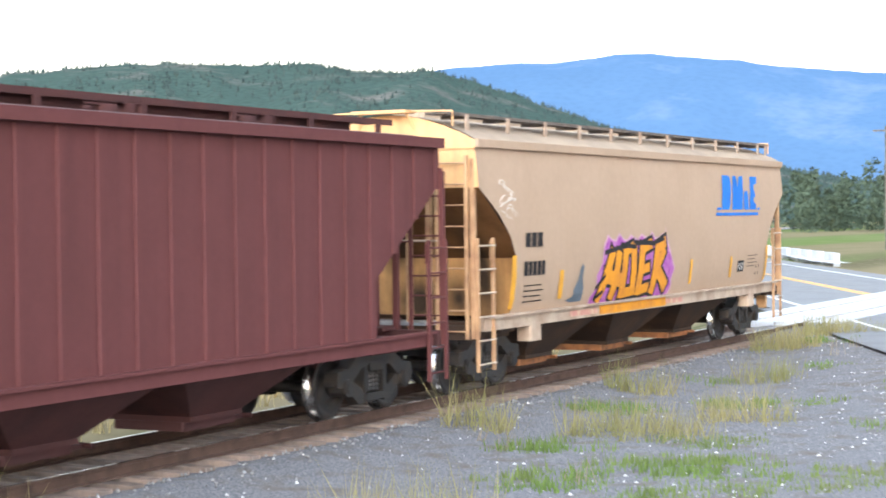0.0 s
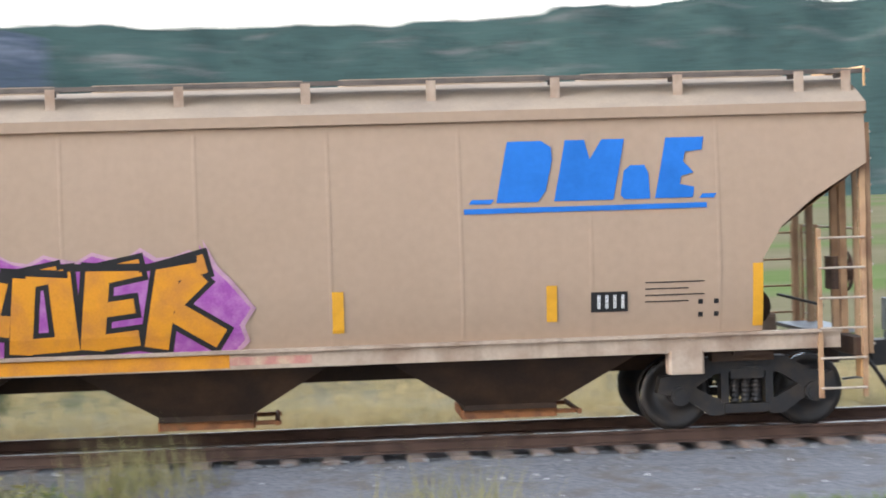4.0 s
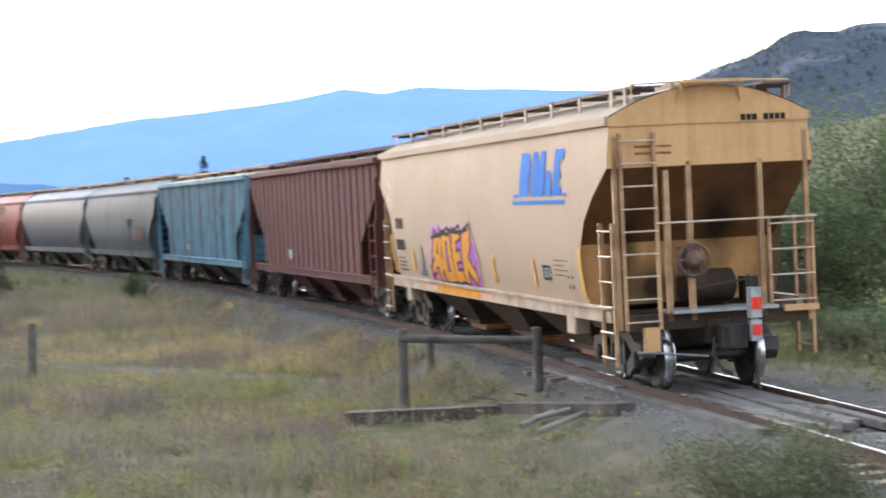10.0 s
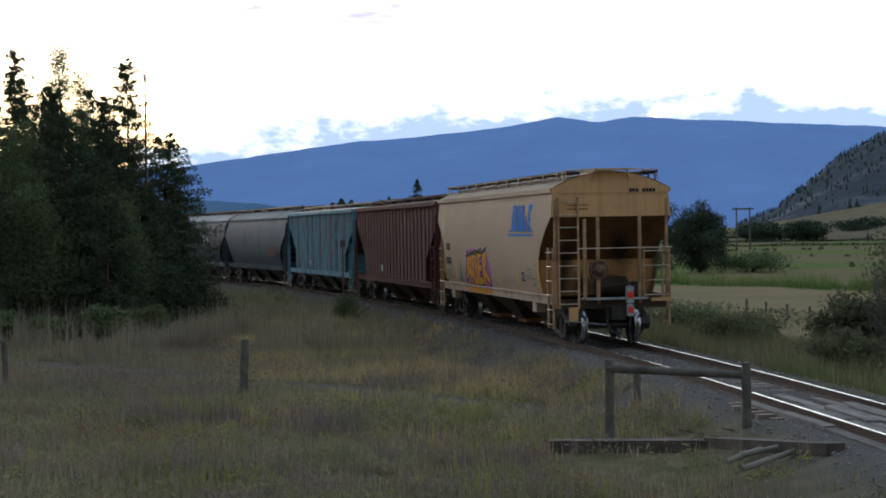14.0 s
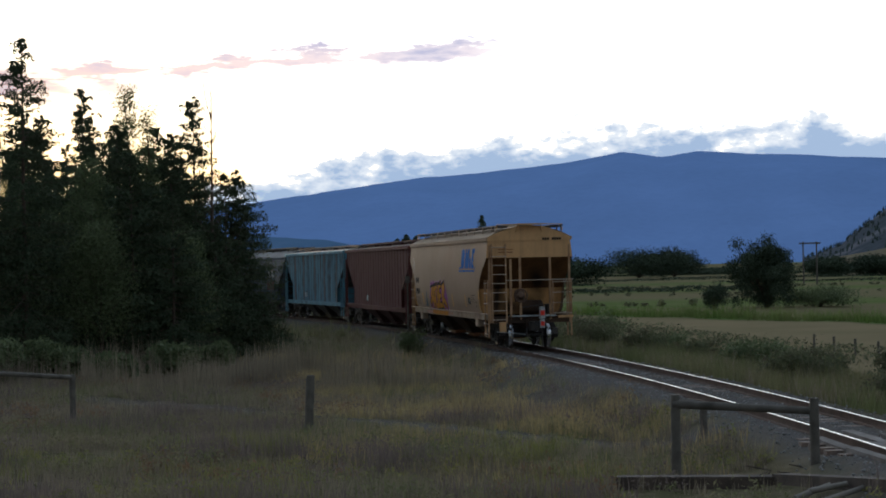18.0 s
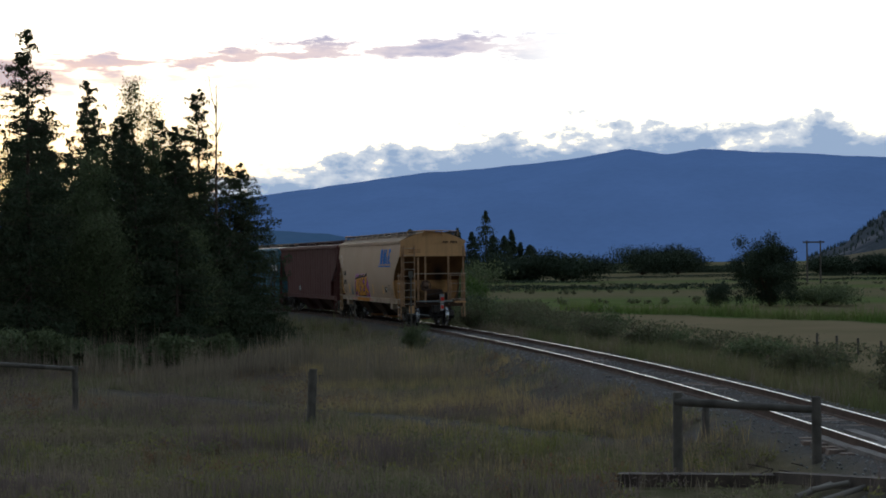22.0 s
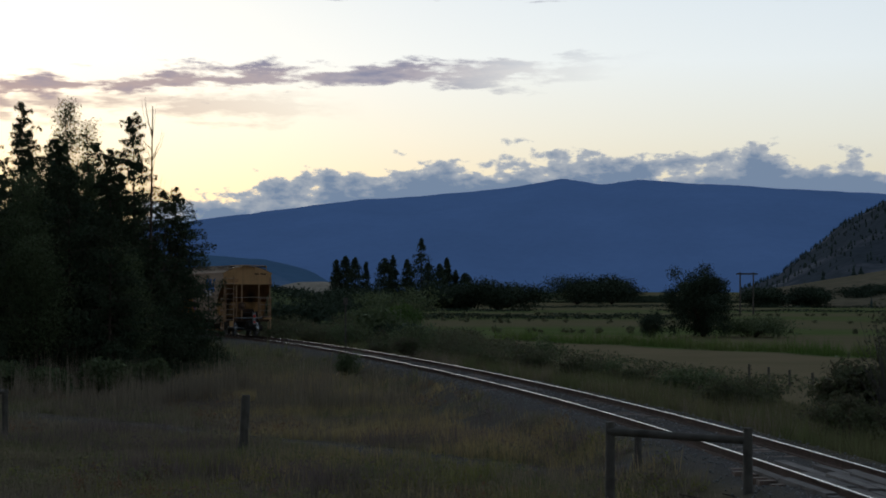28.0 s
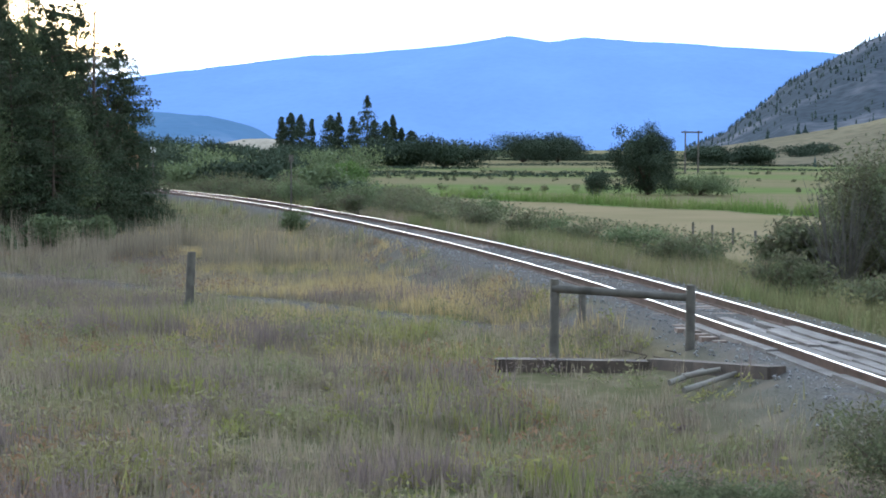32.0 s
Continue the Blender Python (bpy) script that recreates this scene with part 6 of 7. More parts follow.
round_post("fence_post", "lone weathered timber post in dry grass", -41.45, -10.71, -0.75, 0.66, 0.1, (0, 0.08), 1)
rail_fence = empty("rail_fence", "broken timber fence frame with one top rail", "fence")
for x, y, zt, r in ((-30.58, -4.16, 0.82, 0.085), (-29.64, -2.01, 0.78, 0.085)):
    part("post", Geo().rod((x, y, -0.9), (x + 0.02, y, zt), r, 12, r * 0.93), POSTWOOD, rail_fence)
part("top_rail", Geo().rod((-30.55, -4.2, 0.66), (-29.62, -1.95, 0.56), 0.075, 10, 0.065), POSTWOOD, rail_fence)
round_post("fence_post", "short weathered post behind the fence frame", -35.0, -2.83, -0.6, 0.28, 0.08, (0, 0), 3)
round_post("fence_post", "weathered post under the conifers", -47.0, -16.9, -0.75, 0.5, 0.08, (0.05, 0), 4)
tagged(part("fence_rail", Geo().rod((-47.0, -16.85, 0.42), (-44.5, -18.9, 0.75), 0.06, 8), POSTWOOD), "fallen grey fence rail leaning on a post", "fence rail")
beam = empty("timber_beam", "rotten dark squared timber lying in the grass", "timber")
part("beam_half", Geo().box(-1.4, 1.35, -0.16, 0.16, -0.3, 0.22, pose(-29.45, -3.95, -0.66, 0, -1, 70), 0.03), ROTWOOD, beam)
part("beam_half", Geo().box(-0.1, 3.7, -0.16, 0.16, -0.36, 0.16, pose(-28.95, -2.72, -0.54, 0, -4.6, 15), 0.04), ROTWOOD, beam)
for k, (x, y, a, n) in enumerate(((-26.9, -2.75, 118, 0.7), (-26.0, -2.55, 122, 1.3), (-26.75, -2.55, 60, 0.6))):
    tagged(part("broken_rail", Geo().rod((-n / 2, 0, 0), (n / 2, 0, 0.1), 0.05, 8, 0.04), GREYWOOD, None, "", pose(x, y, float(ground_z(x, y)) + 0.1, 0, -4, a)), "broken silvery fence rail on the ground", "timber", "broken rails beside the beam")
for k in range(6):
    rr = random.Random(k)
    x, y = -29.6 + rr.uniform(-0.4, 0.5), -3.2 + k * 0.36
    g = Geo().path([(0, 0, 0), (0.1, 0.2, 0.25), (0.05, 0.42 * rr.choice((-1, 1)), 0.42 + rr.uniform(-0.1, 0.1))], 0.016, 5)
    tagged(part("twig", g, ROTWOOD, None, "", pose(x, y, -0.6, 0, 0, 0) @ Matrix.Scale(0.7, 4)), "dead twig over the fallen timber", "branch", "dead twigs")

sign = empty("sign_post", "thin dark sign post beside the track", "sign post", "", pose(-79.2, -7.32, float(ground_z(-79.2, -7.32)) - 0.1))
part("pole", Geo().rod((0, 0, 0), (0, 0, 3.35), 0.035, 8), POSTWOOD, sign)
part("plate", Geo().box(-0.02, 0.02, -0.1, 0.1, 3.05, 3.35), POSTWOOD, sign)
mile = empty("marker_board", "small white marker board on a thin post", "sign post", "", pose(-120, -15.2, -0.6))
part("pole", Geo().rod((0, 0, 0), (0, 0, 3.6), 0.05, 8), POSTWOOD, mile)
part("plate", Geo().box(-0.02, 0.03, -0.18, 0.18, 3.2, 3.6), WHITE, mile)
pylon = empty("power_pylon", "timber H-frame power pole in the fields", "power pole", "", pose(-300, 66.5, -1.4, 0, 0, -15))
for y in (-1.1, 1.1):
    part("pole", Geo().rod((0, y, 0), (0, y, 7.4), 0.16, 8, 0.12), POSTWOOD, pylon)
part("crossarm", Geo().box(-0.14, 0.14, -1.8, 1.8, 7.0, 7.25), POSTWOOD, pylon)

# ---- level crossing and road ----
def ribbon(name, points, half, z, mat, label, kind="structure", category="road", off=0.0):
    rows = []
    for i, (x, y) in enumerate(points):
        a = Vector(points[max(0, i - 1)])
        b = Vector(points[min(len(points) - 1, i + 1)])
        d = (b - a).normalized()
        rows.append([(x - d.y * (off + o), y + d.x * (off + o), z - (0.02 if abs(o) == half else 0)) for o in (-half, -half * 0.98, half * 0.98, half)])
    ob = part(name, Geo().grid(rows, False), mat)
    return tagged(ob, label, category, kind=kind)


ribbon("road", ROAD, 5.2, -0.02, ASPHALT, "grey asphalt road over the level crossing")
for o, c in ((3.7, LINEPAINT), (-3.7, LINEPAINT), (0.12, YELLOW), (-0.12, YELLOW)):
    ribbon("trim", ROAD, 0.07, -0.012, c, "painted road line", "structure", "road line", o)
panels = empty("crossing_panels", "pale concrete level crossing panels between the rails", "level crossing")
for k in range(11):
    px_, py_, ph_ = track(-(32.5 + 3 * k))
    for y0, y1 in ((-0.66, -0.02), (0.02, 0.66), (0.86, 1.7), (-1.7, -0.86)):
        part("panel", Geo().box(-1.48, 1.48, y0, y1, -0.16, 0.004, None, 0.01), CONCRETE, panels, "", pose(px_, py_, 0, 0, 0, math.degrees(ph_)))


# ---- waiting traffic, poles and woods beyond the crossing ----
TYRE = material("black_tyre", (0.03, 0.03, 0.032), 0.8, vary=0.2)
GLASS = material("dark_car_glass", (0.03, 0.035, 0.04), 0.12, vary=0.05, bump=0)
LAMP = material("pale_lamp_glass", (0.75, 0.76, 0.74), 0.2, vary=0.05, bump=0)
REDCAR = material("red_car_paint", (0.5, 0.04, 0.03), 0.3, vary=0.05, bump=0)


def motor_car(name, label, m, paint, truck):
    """A road vehicle whose front looks along x."""
    car = empty(name, label, "car", "vehicles waiting at the crossing", m)
    if truck:
        side = [(-2.7, 0.5), (-2.7, 1.05), (-0.9, 1.08), (-0.75, 1.85), (0.65, 1.87), (1.25, 1.2), (2.55, 1.12), (2.75, 0.95), (2.75, 0.45)]
    else:
        side = [(-2.2, 0.4), (-2.25, 0.95), (-1.7, 1.0), (-1.1, 1.42), (0.4, 1.44), (1.1, 0.98), (2.1, 0.85), (2.25, 0.65), (2.2, 0.35)]
    part("body", Geo().prism(side[::-1], -0.95, 0.95), paint, car)
    x0, x1, z0, z1 = (0.7, 1.22, 1.24, 1.82) if truck else (0.42, 1.06, 1.0, 1.4)
    part("windscreen", Geo().add([(x0 + 0.02, -0.82, z1), (x0 + 0.02, 0.82, z1), (x1 + 0.02, 0.86, z0), (x1 + 0.02, -0.86, z0)], [(0, 3, 2, 1)]), GLASS, car)
    for w in (-1, 1):
        xf = 2.76 if truck else 2.26
        part("headlight", Geo().box(xf - 0.1, xf, w * 0.72 - 0.16, w * 0.72 + 0.16, 0.68, 0.88, None, 0.02), LAMP, car)
        part("side_window", Geo().box(-0.6, x0 - 0.05, w * 0.955 - 0.01, w * 0.955 + 0.01, z0 + 0.05, z1 - 0.08), GLASS, car)
        for x in (-1.6, 1.7):
            t = part("wheel", Geo().rod((x, w * 0.72, 0.37), (x, w * 0.97, 0.37), 0.37, 16), TYRE, car)
            part("rim", Geo().rod((x, w * 0.97, 0.37), (x, w * 0.985, 0.37), 0.2, 12), GALV, t)
    part("bumper", Geo().box(xf - 0.04, xf + 0.08, -0.92, 0.92, 0.42, 0.6, None, 0.04), GALV, car)
    part("grille", Geo().box(xf - 0.02, xf + 0.03, -0.5, 0.5, 0.64, 0.9), GLASS, car)
    return car


motor_car("pickup", "white pickup truck waiting on the road", pose(112, 33.6, -0.02, 0, 0, 205), WHITE, True)
motor_car("car", "red car waiting behind barriers", pose(126, 42.0, -0.1, 0, 0, 207), REDCAR, False)
motor_car("car", "white car waiting farther back", pose(141, 46.5, -0.1, 0, 0, 203), WHITE, False)
barrel = empty("traffic_barrel", "orange plastic traffic barrel at the road's edge", "traffic barrel", "", pose(134, 31.0, -0.1))
part("drum", lathe(((0.0, 0.28), (0.35, 0.27), (0.36, 0.25), (0.7, 0.24), (0.71, 0.22), (1.0, 0.2), (1.05, 0.1)), 14).mesh("drum", ORANGE), None, barrel, "", pose(0, 0, 0, 90, 0, 0))
kerb = [(86, 12.0), (92, 15), (110, 22.2), (130, 30.0), (153, 39.4), (190, 54.0)]
ribbon("trim", kerb, 0.5, 0.05, CONCRETE, "pale concrete kerb beside the road", "structure", "kerb")
wall = empty("road_barrier", "long pale concrete barrier along the road", "barrier")
for k in range(14):
    x = 92 + 4.1 * k
    y = float(np.interp(x, [p[0] for p in ROAD], [p[1] for p in ROAD])) - 8.2
    part("barrier_block", Geo().box(-2.0, 2.0, -0.2, 0.2, -0.3, 0.5, pose(x, y, 0, 0, 0, 22.5), 0.04), CONCRETE, wall)
for k, (x, y, h) in enumerate(((168, 58, 9.5), (205, 62, 8.5), (150, 24, 11.5), (235, 70, 8.0))):
    p_ = empty("utility_pole", "grey timber utility pole with a crossarm", "utility pole", "poles along the road", pose(x, y, float(ground_z(x, y)) - 0.2, 0, 0, 20))
    part("pole", Geo().rod((0, 0, 0), (0, 0, h), 0.18, 8, 0.12), POSTWOOD, p_)
    part("crossarm", Geo().box(-0.06, 0.06, -1.2, 1.2, h - 0.5, h - 0.35), POSTWOOD, p_)
shrub("roadside_bush", "rounded green bush beside the road", 190, 66, 9, 4.5, 400, LEAF, 4000, 0.22, 8)
rngw = np.random.default_rng(9)
cs = []
for k in range(520):
    b = radians(rngw.uniform(6, 66))
    r = rngw.uniform(330, 430)
    h = rngw.uniform(6, 13) * (1.15 if b < radians(24) else 0.8)
    z = rngw.uniform(0.05, 1, 170)
    w = (0.22 * h * (1 - z) ** 0.6 + 0.3) * np.sqrt(rngw.uniform(0, 1, 170))
    a = rngw.uniform(0, 6.283, 170)
    cs.append(np.stack([r * math.cos(b) - 20 + w * np.cos(a), r * math.sin(b) - 15 + w * np.sin(a), z * h - 1.0], 1))
v_, f_ = cards(np.concatenate(cs), 0.42, rngw)
tagged(new("far_woods", soup("far_woods", v_, f_, FARLEAF)), "dark belt of pines along the far side of the fields", "woods", kind="stuff")


# ---- grass and stones ----
def blades(name, n, area, height, width, mat, seed, label, keep, lean=0.35):
    """Tufts of thin blades over a stretch of the plan; keep(x, y) gives the share that stays."""
    rng = np.random.default_rng(seed)
    x0, x1, y0, y1 = area
    m = int(n / 9)
    tx, ty = rng.uniform(x0, x1, m), rng.uniform(y0, y1, m)
    ok = rng.uniform(0, 1, m) < keep(tx, ty)
    tx, ty = tx[ok], ty[ok]
    k = 9
    x = np.repeat(tx, k) + rng.normal(0, 0.09, len(tx) * k)
    y = np.repeat(ty, k) + rng.normal(0, 0.09, len(tx) * k)
    big = np.repeat(rng.uniform(0.55, 1.3, len(tx)), k) * (1 + 0.35 * wave(x, y, 7, 21))
    h = height * big * rng.uniform(0.5, 1.2, len(x))
    a = rng.uniform(0, 6.283, len(x))
    l = h * lean * rng.uniform(0.1, 1.2, len(x))
    z = ground_z(x, y) - 0.02
    w = width * rng.uniform(0.6, 1.3, len(x))
    b = rng.uniform(0, 6.283, len(x))
    p0 = np.stack([x - w * np.cos(b), y - w * np.sin(b), z], 1)
    p1 = np.stack([x + w * np.cos(b), y + w * np.sin(b), z], 1)
    p2 = np.stack([x + l * np.cos(a), y + l * np.sin(a), z + h], 1)
    v = np.stack([p0, p1, p2], 1).reshape(-1, 3)
    ob = new(name, soup(name, v, np.arange(len(v)).reshape(-1, 3), mat, 3))
    return tagged(ob, label, "grass", kind="stuff")


STRAW = material("straw_grass", (0.25, 0.213, 0.152), 0.9, vary=0.4, scale=0.35, fine=3, bump=0, other=(0.2, 0.165, 0.13), island=0.5, leaf=0.3, spec=0.1)
OLIVE = material("olive_grass", (0.172, 0.178, 0.092), 0.9, vary=0.4, scale=0.35, fine=3, bump=0, other=(0.26, 0.22, 0.14), island=0.5, leaf=0.3, spec=0.1)
LUSH = material("green_grass", (0.11, 0.17, 0.045), 0.9, vary=0.4, scale=0.3, fine=3, bump=0, other=(0.16, 0.17, 0.07), island=0.5, leaf=0.3, spec=0.1)


VERGE = material("olive_verge_grass", (0.15, 0.165, 0.075), 0.9, vary=0.4, scale=0.3, fine=3, bump=0, other=(0.22, 0.185, 0.11), island=0.5, leaf=0.3, spec=0.1)
GOLD = material("golden_dry_grass", (0.4, 0.31, 0.16), 0.9, vary=0.35, scale=0.3, fine=3, bump=0, other=(0.3, 0.26, 0.13), island=0.5, leaf=0.3, spec=0.1)


def meadow(x, y):
    g, _, _ = land_mix(x, y)
    d = lateral(x, y)
    bare = smooth(2.6, 1.4, np.hypot((x + 28.2) / 1.1, (y + 3.2) / 1.3))
    return np.clip(1 - 1.25 * g, 0, 1) * smooth(1.7, 2.6, np.abs(d)) * (1 - 0.8 * bare) * smooth(5.3, 6.2, road_gap(x, y))


blades("meadow_grass", 320000, (-75, 4, -30, -1.5), 0.27, 0.012, STRAW, 1, "tall dry straw-coloured meadow grass", meadow)
blades("meadow_grass", 255000, (-62, 4, -26, -1.5), 0.25, 0.013, OLIVE, 2, "olive green meadow grass", lambda x, y: meadow(x, y) * smooth(-0.1, 0.35, wave(x, y, 9, 5)))
blades("verge_grass", 340000, (-120, -22, -2, 20), 0.5, 0.011, VERGE, 3, "rough olive grass beyond the track", lambda x, y: meadow(x, y) * smooth(11, 8, lateral(x, y)) * (lateral(x, y) > 0) * smooth(-22, -34, x))
blades("verge_grass", 150000, (-130, -10, -4, 18), 0.6, 0.01, STRAW, 4, "tall dry grass stalks beyond the track", lambda x, y: meadow(x, y) * smooth(12, 7, lateral(x, y)) * (lateral(x, y) > 0) * smooth(-0.2, 0.4, wave(x, y, 8, 6)))
WEED = material("yellow_green_weeds", (0.26, 0.225, 0.11), 0.9, vary=0.4, scale=0.6, fine=3, bump=0, other=(0.17, 0.18, 0.07), island=0.5, leaf=0.3, spec=0.1)


def clumps(places):
    return lambda x, y: np.max([smooth(1.0, 0.3, np.hypot(x - a, y - b) / r) for a, b, r in places], axis=0)


TALL = ((9.0, -4.3, 1.3), (11.4, -5.4, 1.0), (8.2, -2.2, 0.8), (24.0, -2.0, 1.4), (28.0, -2.4, 1.3), (0.0, -5.2, 1.2), (-3.4, -2.4, 1.1), (14.5, -2.3, 0.8), (18.0, -3.8, 0.9), (-7.5, -3.2, 1.2))
LOW = ((4.2, -5.0, 1.2), (1.0, -5.2, 1.0), (6.0, -6.2, 1.5), (2.0, -7.2, 1.6), (7.2, -3.8, 1.1), (11.8, -2.9, 1.0), (8.6, -5.6, 1.0), (-0.9, -6.0, 1.0), (25.5, -2.6, 1.3), (13.5, -4.6, 1.0))
blades("tall_yard_weeds", 60000, (-8, 2.5, -13, -6.5), 0.5, 0.01, WEED, 32, "tall yellow-green weeds at the meadow's end", lambda x, y: meadow(x, y) * smooth(0.1, 0.45, wave(x, y, 2.6, 34)), 0.5)
blades("tall_yard_weeds", 150000, (-10, 34, -16, -1.6), 0.62, 0.009, WEED, 31, "tall yellow-green weed clumps on the gravel", clumps(TALL), 0.6)
blades("pad_grass", 240000, (-9, 30, -14, -2.2), 0.13, 0.014, LUSH, 5, "low green weeds on the gravel", lambda x, y: np.maximum(clumps(LOW)(x, y), 0.5 * smooth(0.3, 0.5, wave(x, y, 5.5, 12))) * (0.35 + 0.65 * smooth(-0.2, 0.2, wave(x, y, 0.9, 14))))
blades("pad_grass", 70000, (-8, 32, -14, 9), 0.42, 0.008, STRAW, 6, "dry straw tufts on the gravel", lambda x, y: 0.2 * smooth(0.42, 0.6, wave(x, y, 3.6, 13)) * smooth(2.0, 2.6, np.abs(lateral(x, y))))
blades("field_grass", 60000, (-25, 60, 3, 20), 0.35, 0.014, GOLD, 7, "dry grass beyond the rails", lambda x, y: smooth(3, 4, lateral(x, y)) * smooth(9, 14, road_gap(x, y)) * (1 - smooth(6.2, 5.0, lateral(x, y)) * smooth(0, -5, x)))
SEED = material("purple_brown_weeds", (0.19, 0.15, 0.14), 0.9, vary=0.4, scale=0.5, fine=3, bump=0, other=(0.17, 0.14, 0.12), island=0.5, leaf=0.25, spec=0.1)
FRESH = material("yellow_green_tufts", (0.24, 0.225, 0.09), 0.9, vary=0.4, scale=0.5, fine=3, bump=0, other=(0.16, 0.18, 0.06), island=0.5, leaf=0.3, spec=0.1)
blades("golden_patch", 150000, (-78, -30, -16, -2), 0.34, 0.012, GOLD, 51, "golden dry grass beside the curve", lambda x, y: meadow(x, y) * smooth(-11, -7, lateral(x, y) + wave(x, y, 12, 52) * 3) * (lateral(x, y) < 0) * smooth(-30, -38, x) * smooth(-0.3, 0.3, wave(x, y, 6, 53)))
blades("purple_weeds", 215000, (-50, 3, -24, -1.5), 0.42, 0.01, SEED, 21, "patches of purple-brown weeds in the meadow", lambda x, y: meadow(x, y) * smooth(0.1, 0.45, wave(x, y, 6.5, 31)), 0.3)
blades("fresh_tufts", 98000, (-40, 3, -22, -1.5), 0.38, 0.012, FRESH, 22, "yellow-green tufts in the meadow", lambda x, y: meadow(x, y) * smooth(0.15, 0.5, wave(x, y, 4.5, 33)), 0.3)


def herbs(name, n, area, tall, mat, seed, label, keep, size=0.03):
    """Low leafy weeds: small clumps of broad leaves."""
    rng = np.random.default_rng(seed)
    x, y = rng.uniform(area[0], area[1], n), rng.uniform(area[2], area[3], n)
    ok = rng.uniform(0, 1, n) < keep(x, y)
    x, y = x[ok], y[ok]
    h = tall * rng.uniform(0.4, 1.3, len(x))
    k = 34
    q = rng.normal(size=(len(x) * k, 3)) * np.repeat(h, k)[:, None] * np.array([0.45, 0.45, 0.3])
    c = np.stack([np.repeat(x, k), np.repeat(y, k), np.repeat(ground_z(x, y) + 0.45 * h, k)], 1) + q
    c[:, 2] = np.maximum(c[:, 2], ground_z(c[:, 0], c[:, 1]) + 0.01)
    v, f = cards(c, size, rng)
    return tagged(new(name, soup(name, v, f, mat)), label, "weeds", kind="stuff")


RUSSET = material("russet_weeds", (0.24, 0.15, 0.095), 0.9, vary=0.4, scale=0.6, fine=3, bump=0, other=(0.18, 0.15, 0.09), island=0.5, leaf=0.25, spec=0.1)
herbs("meadow_herbs", 5700, (-46, 3, -24, -1.6), 0.3, OLIVE, 41, "low leafy olive weeds among the grass", lambda x, y: meadow(x, y) * smooth(-0.15, 0.35, wave(x, y, 3.2, 41)))
herbs("meadow_herbs", 3800, (-62, 3, -24, -1.6), 0.32, SEED, 42, "low purple-brown weeds among the grass", lambda x, y: meadow(x, y) * smooth(0.0, 0.4, wave(x, y, 5.5, 42)))
herbs("meadow_herbs", 3000, (-70, -12, -26, -1.6), 0.3, RUSSET, 43, "russet dry weeds among the grass", lambda x, y: meadow(x, y) * smooth(0.1, 0.45, wave(x, y, 8, 43)))
herbs("meadow_herbs", 3300, (-40, 3, -22, -1.6), 0.28, FRESH, 44, "yellow-green leafy weeds among the grass", lambda x, y: meadow(x, y) * smooth(0.1, 0.45, wave(x, y, 4.2, 44)))
herbs("verge_herbs", 5200, (-125, -24, -14, 16), 0.5, VERGE, 45, "low olive weeds beyond the track", lambda x, y: smooth(2.6, 3.4, lateral(x, y)) * smooth(10, 7, lateral(x, y)) * smooth(-0.2, 0.3, wave(x, y, 5, 45)), 0.045)
herbs("field_weeds", 1100, (-340, -165, -20, 110), 0.45, SAGE, 46, "rough dark weeds in strips between the far fields", lambda x, y: smooth(0.7, 0.95, np.sin(np.hypot(x, y) * 0.11 + 1.2 * wave(x, y, 90, 47))) * (lateral(x, y) > 6) * smooth(6, 9, np.abs((y - 13) - 0.464 * (x + 147))), 0.13)
herbs("field_weeds", 2600, (-165, -125, -12, 6), 0.7, SAGE, 48, "rough weeds beside the curve", lambda x, y: smooth(3, 5, lateral(x, y)) * smooth(-0.2, 0.3, wave(x, y, 9, 48)), 0.09)
blades("bank_reeds", 160000, (-160, -66, 8, 55), 0.9, 0.02, LUSH, 8, "tall green reeds along the field bank", lambda x, y: smooth(3.0, 1.5, np.abs((y - 13) - 0.464 * (x + 147))))
blades("tall_weeds", 26000, (-72, -55, -24, -6), 1.1, 0.014, STRAW, 9, "tall seed stalks before the conifers", lambda x, y: smooth(-0.1, 0.4, wave(x, y, 5, 15)), 0.15)
blades("track_weeds", 60000, (-150, -60, -40, -1), 0.7, 0.02, OLIVE, 10, "weeds beside the curve", lambda x, y: smooth(1.8, 2.6, -lateral(x, y)) * smooth(9, 5, -lateral(x, y)) * smooth(-0.1, 0.5, wave(x, y, 9, 16)))


def stones(name, n, area, size, keep, seed, label, mat=None):
    rng = np.random.default_rng(seed)
    x, y = rng.uniform(area[0], area[1], n), rng.uniform(area[2], area[3], n)
    ok = rng.uniform(0, 1, n) < keep(x, y)
    x, y = x[ok], y[ok]
    c = np.stack([x, y, ground_z(x, y)], 1)
    m = len(x)
    s = size * rng.uniform(0.5, 1.5, m)[:, None]
    r = np.array([(1, 0, 0), (0, 1, 0), (-1, 0, 0), (0, -1, 0), (0, 0, 0.8), (0, 0, -0.8)])
    v = c[:, None] + s[:, None] * r[None] * rng.uniform(0.6, 1.3, (m, 6, 1))
    f = np.array([(0, 1, 4), (1, 2, 4), (2, 3, 4), (3, 0, 4), (1, 0, 5), (2, 1, 5), (3, 2, 5), (0, 3, 5)])
    fa = (np.arange(m)[:, None, None] * 6 + f[None]).reshape(-1, 3)
    return tagged(new(name, soup(name, v.reshape(-1, 3), fa, mat or STONE, 3)), label, "gravel", kind="stuff")


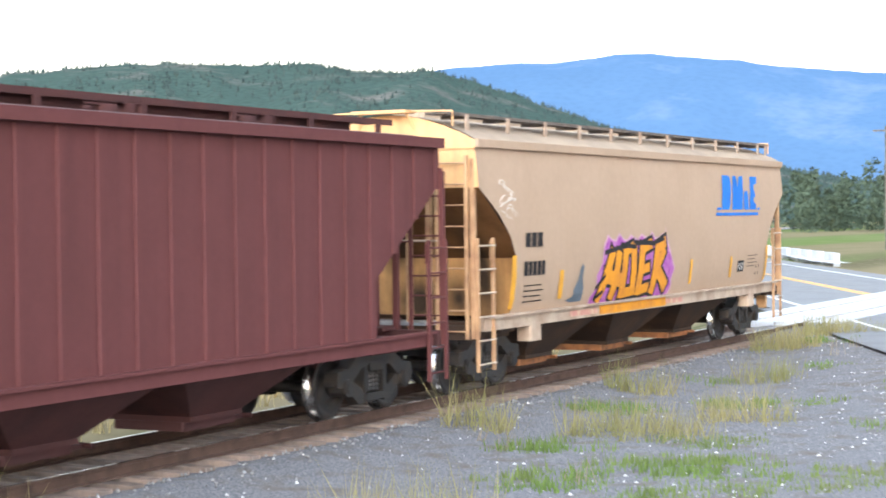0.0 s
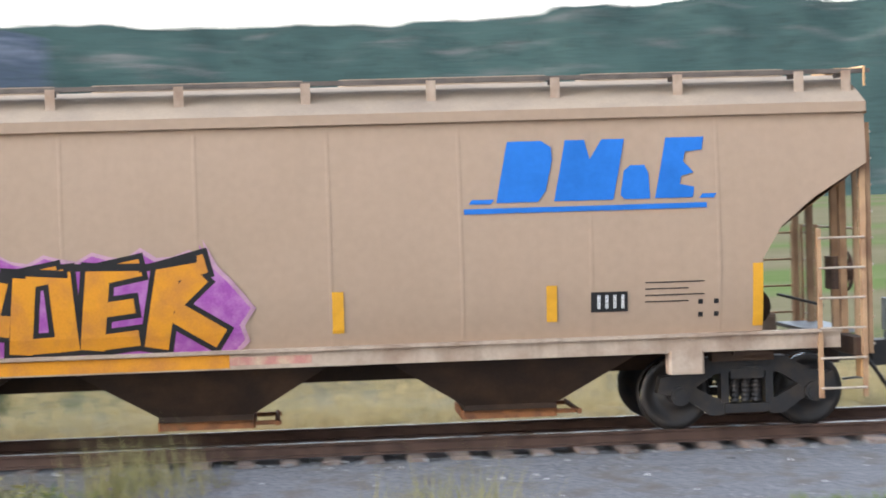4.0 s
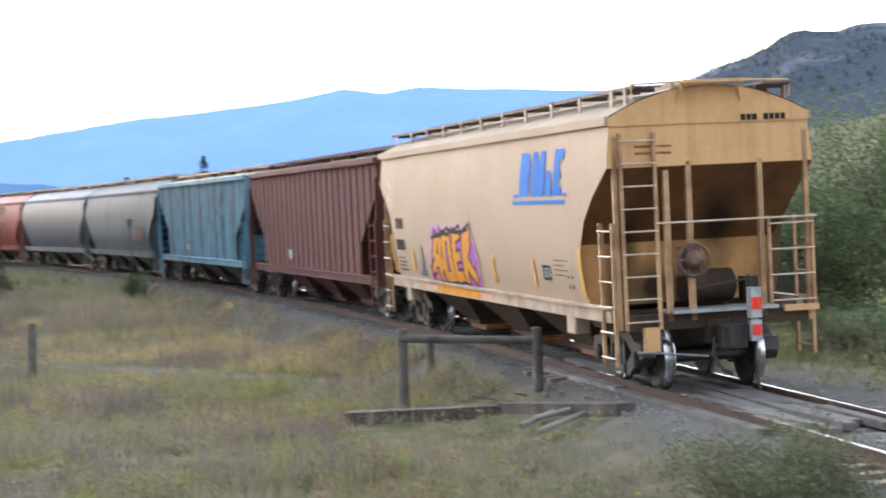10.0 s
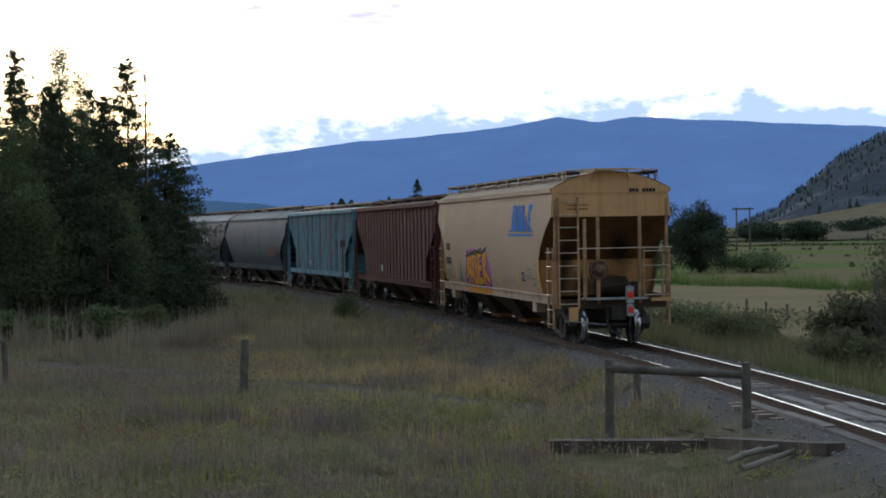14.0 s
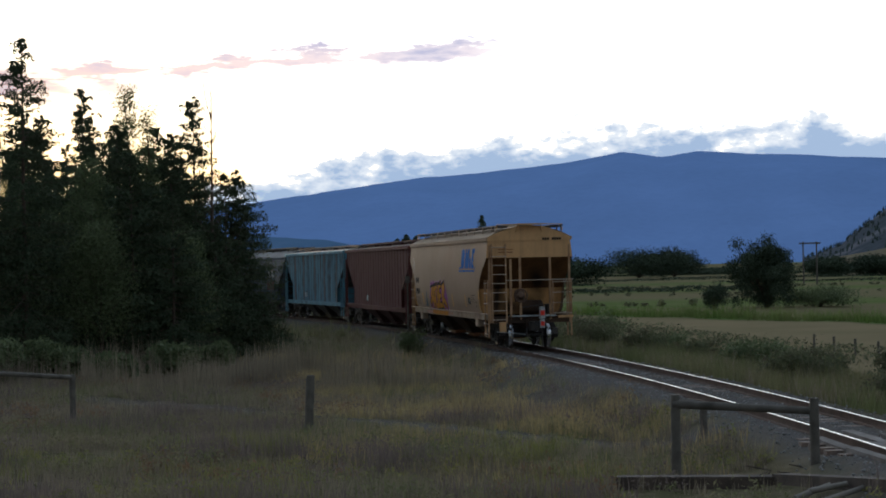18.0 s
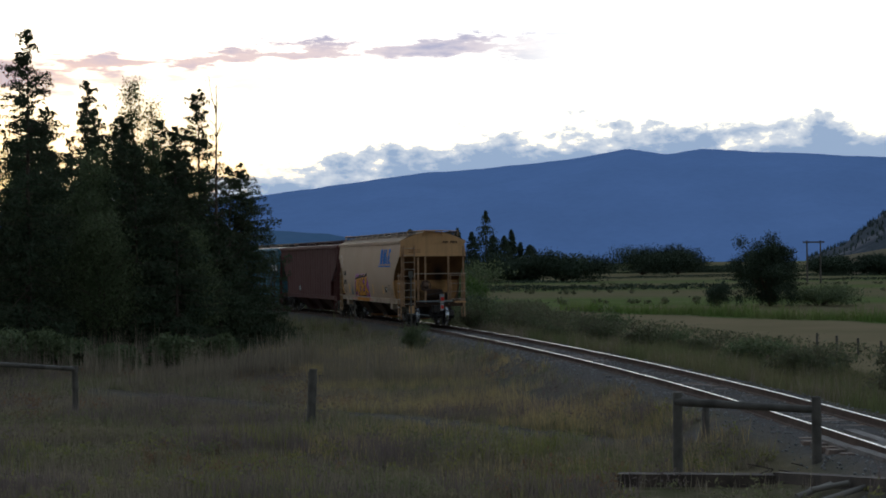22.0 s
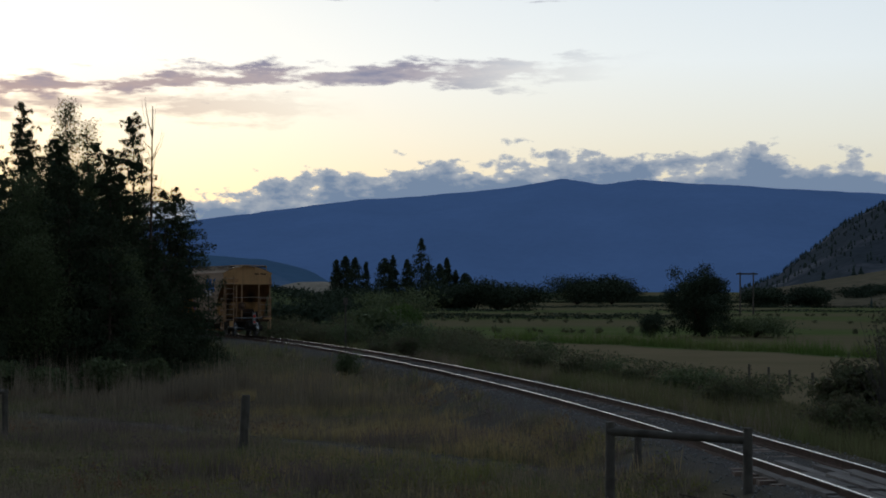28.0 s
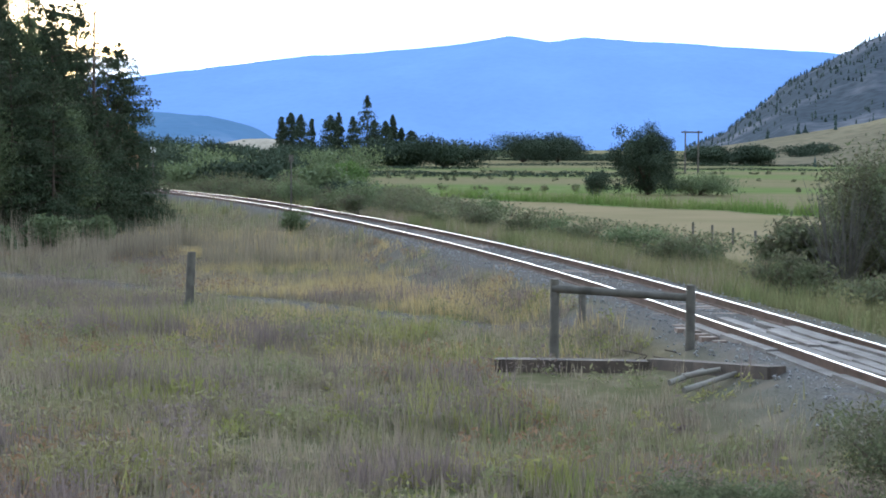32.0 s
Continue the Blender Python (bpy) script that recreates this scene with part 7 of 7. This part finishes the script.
STONE = material("grey_stone", (0.2, 0.198, 0.196), 0.95, vary=0.3, scale=3, fine=20, bump=0.2, island=0.6)
stones("ballast_stones", 40000, (-85, 40, -13, 6), 0.028, lambda x, y: smooth(2.3, 1.5, np.abs(lateral(x, y))), 11, "crushed grey ballast stones")
stones("pad_stones", 13000, (-12, 34, -14, -1.4), 0.018, lambda x, y: 0.8 * land_mix(x, y)[0], 12, "pale stones strewn over the gravel")

PEBBLE = material("pale_pebble", (0.5, 0.49, 0.47), 0.9, vary=0.2, scale=3, fine=20, bump=0.1, island=0.3)
stones("pad_pebbles", 1500, (-10, 34, -15, -1.5), 0.024, lambda x, y: 0.7 * land_mix(x, y)[0], 13, "white pebbles strewn over the gravel", PEBBLE)

# ---- ties and crossing planks, piece by piece ----
for s in np.arange(-62, 62, 0.54):
    if -50 > s:
        continue
    part("tie", tie_mesh, None, rails, "", tie_pose(s))
rest = Geo()
for s in list(np.arange(-150, -50, 0.54)) + list(np.arange(62, 180, 0.54)):
    m = tie_pose(s)
    rest.add([m @ Vector(p) for p in TIE_FORM.v], TIE_FORM.f)
tagged(part("far_tie", rest, TIE, rails), kind="stuff")
planks = empty("farm_crossing", "weathered grey timber planks of a farm crossing between the rails", "level crossing")
prng = random.Random(8)
for off, thick in ((-0.96, 0.09), (-0.56, 0.1), (-0.33, 0.1), (-0.1, 0.1), (0.13, 0.1), (0.36, 0.1), (0.57, 0.09), (0.93, 0.1)):
    s = 21.6 + prng.uniform(-0.5, 0.3)
    while s < 30.6:
        n_ = prng.uniform(0.9, 1.5)
        x, y, h = track(s + n_, off)
        part("plank", Geo().box(-n_ + 0.015, n_ - 0.015, -0.1, 0.1, -0.1, 0.0, None, 0.012), PLANK, planks, "", pose(x, y, -0.06 - 0.05 * (abs(off) > 0.8) + prng.uniform(-0.035, 0.02), prng.uniform(-2.5, 2.5), prng.uniform(-0.6, 0.6), math.degrees(h) + prng.uniform(-0.4, 0.4)))
        s += 2 * n_ + 0.02

motions()
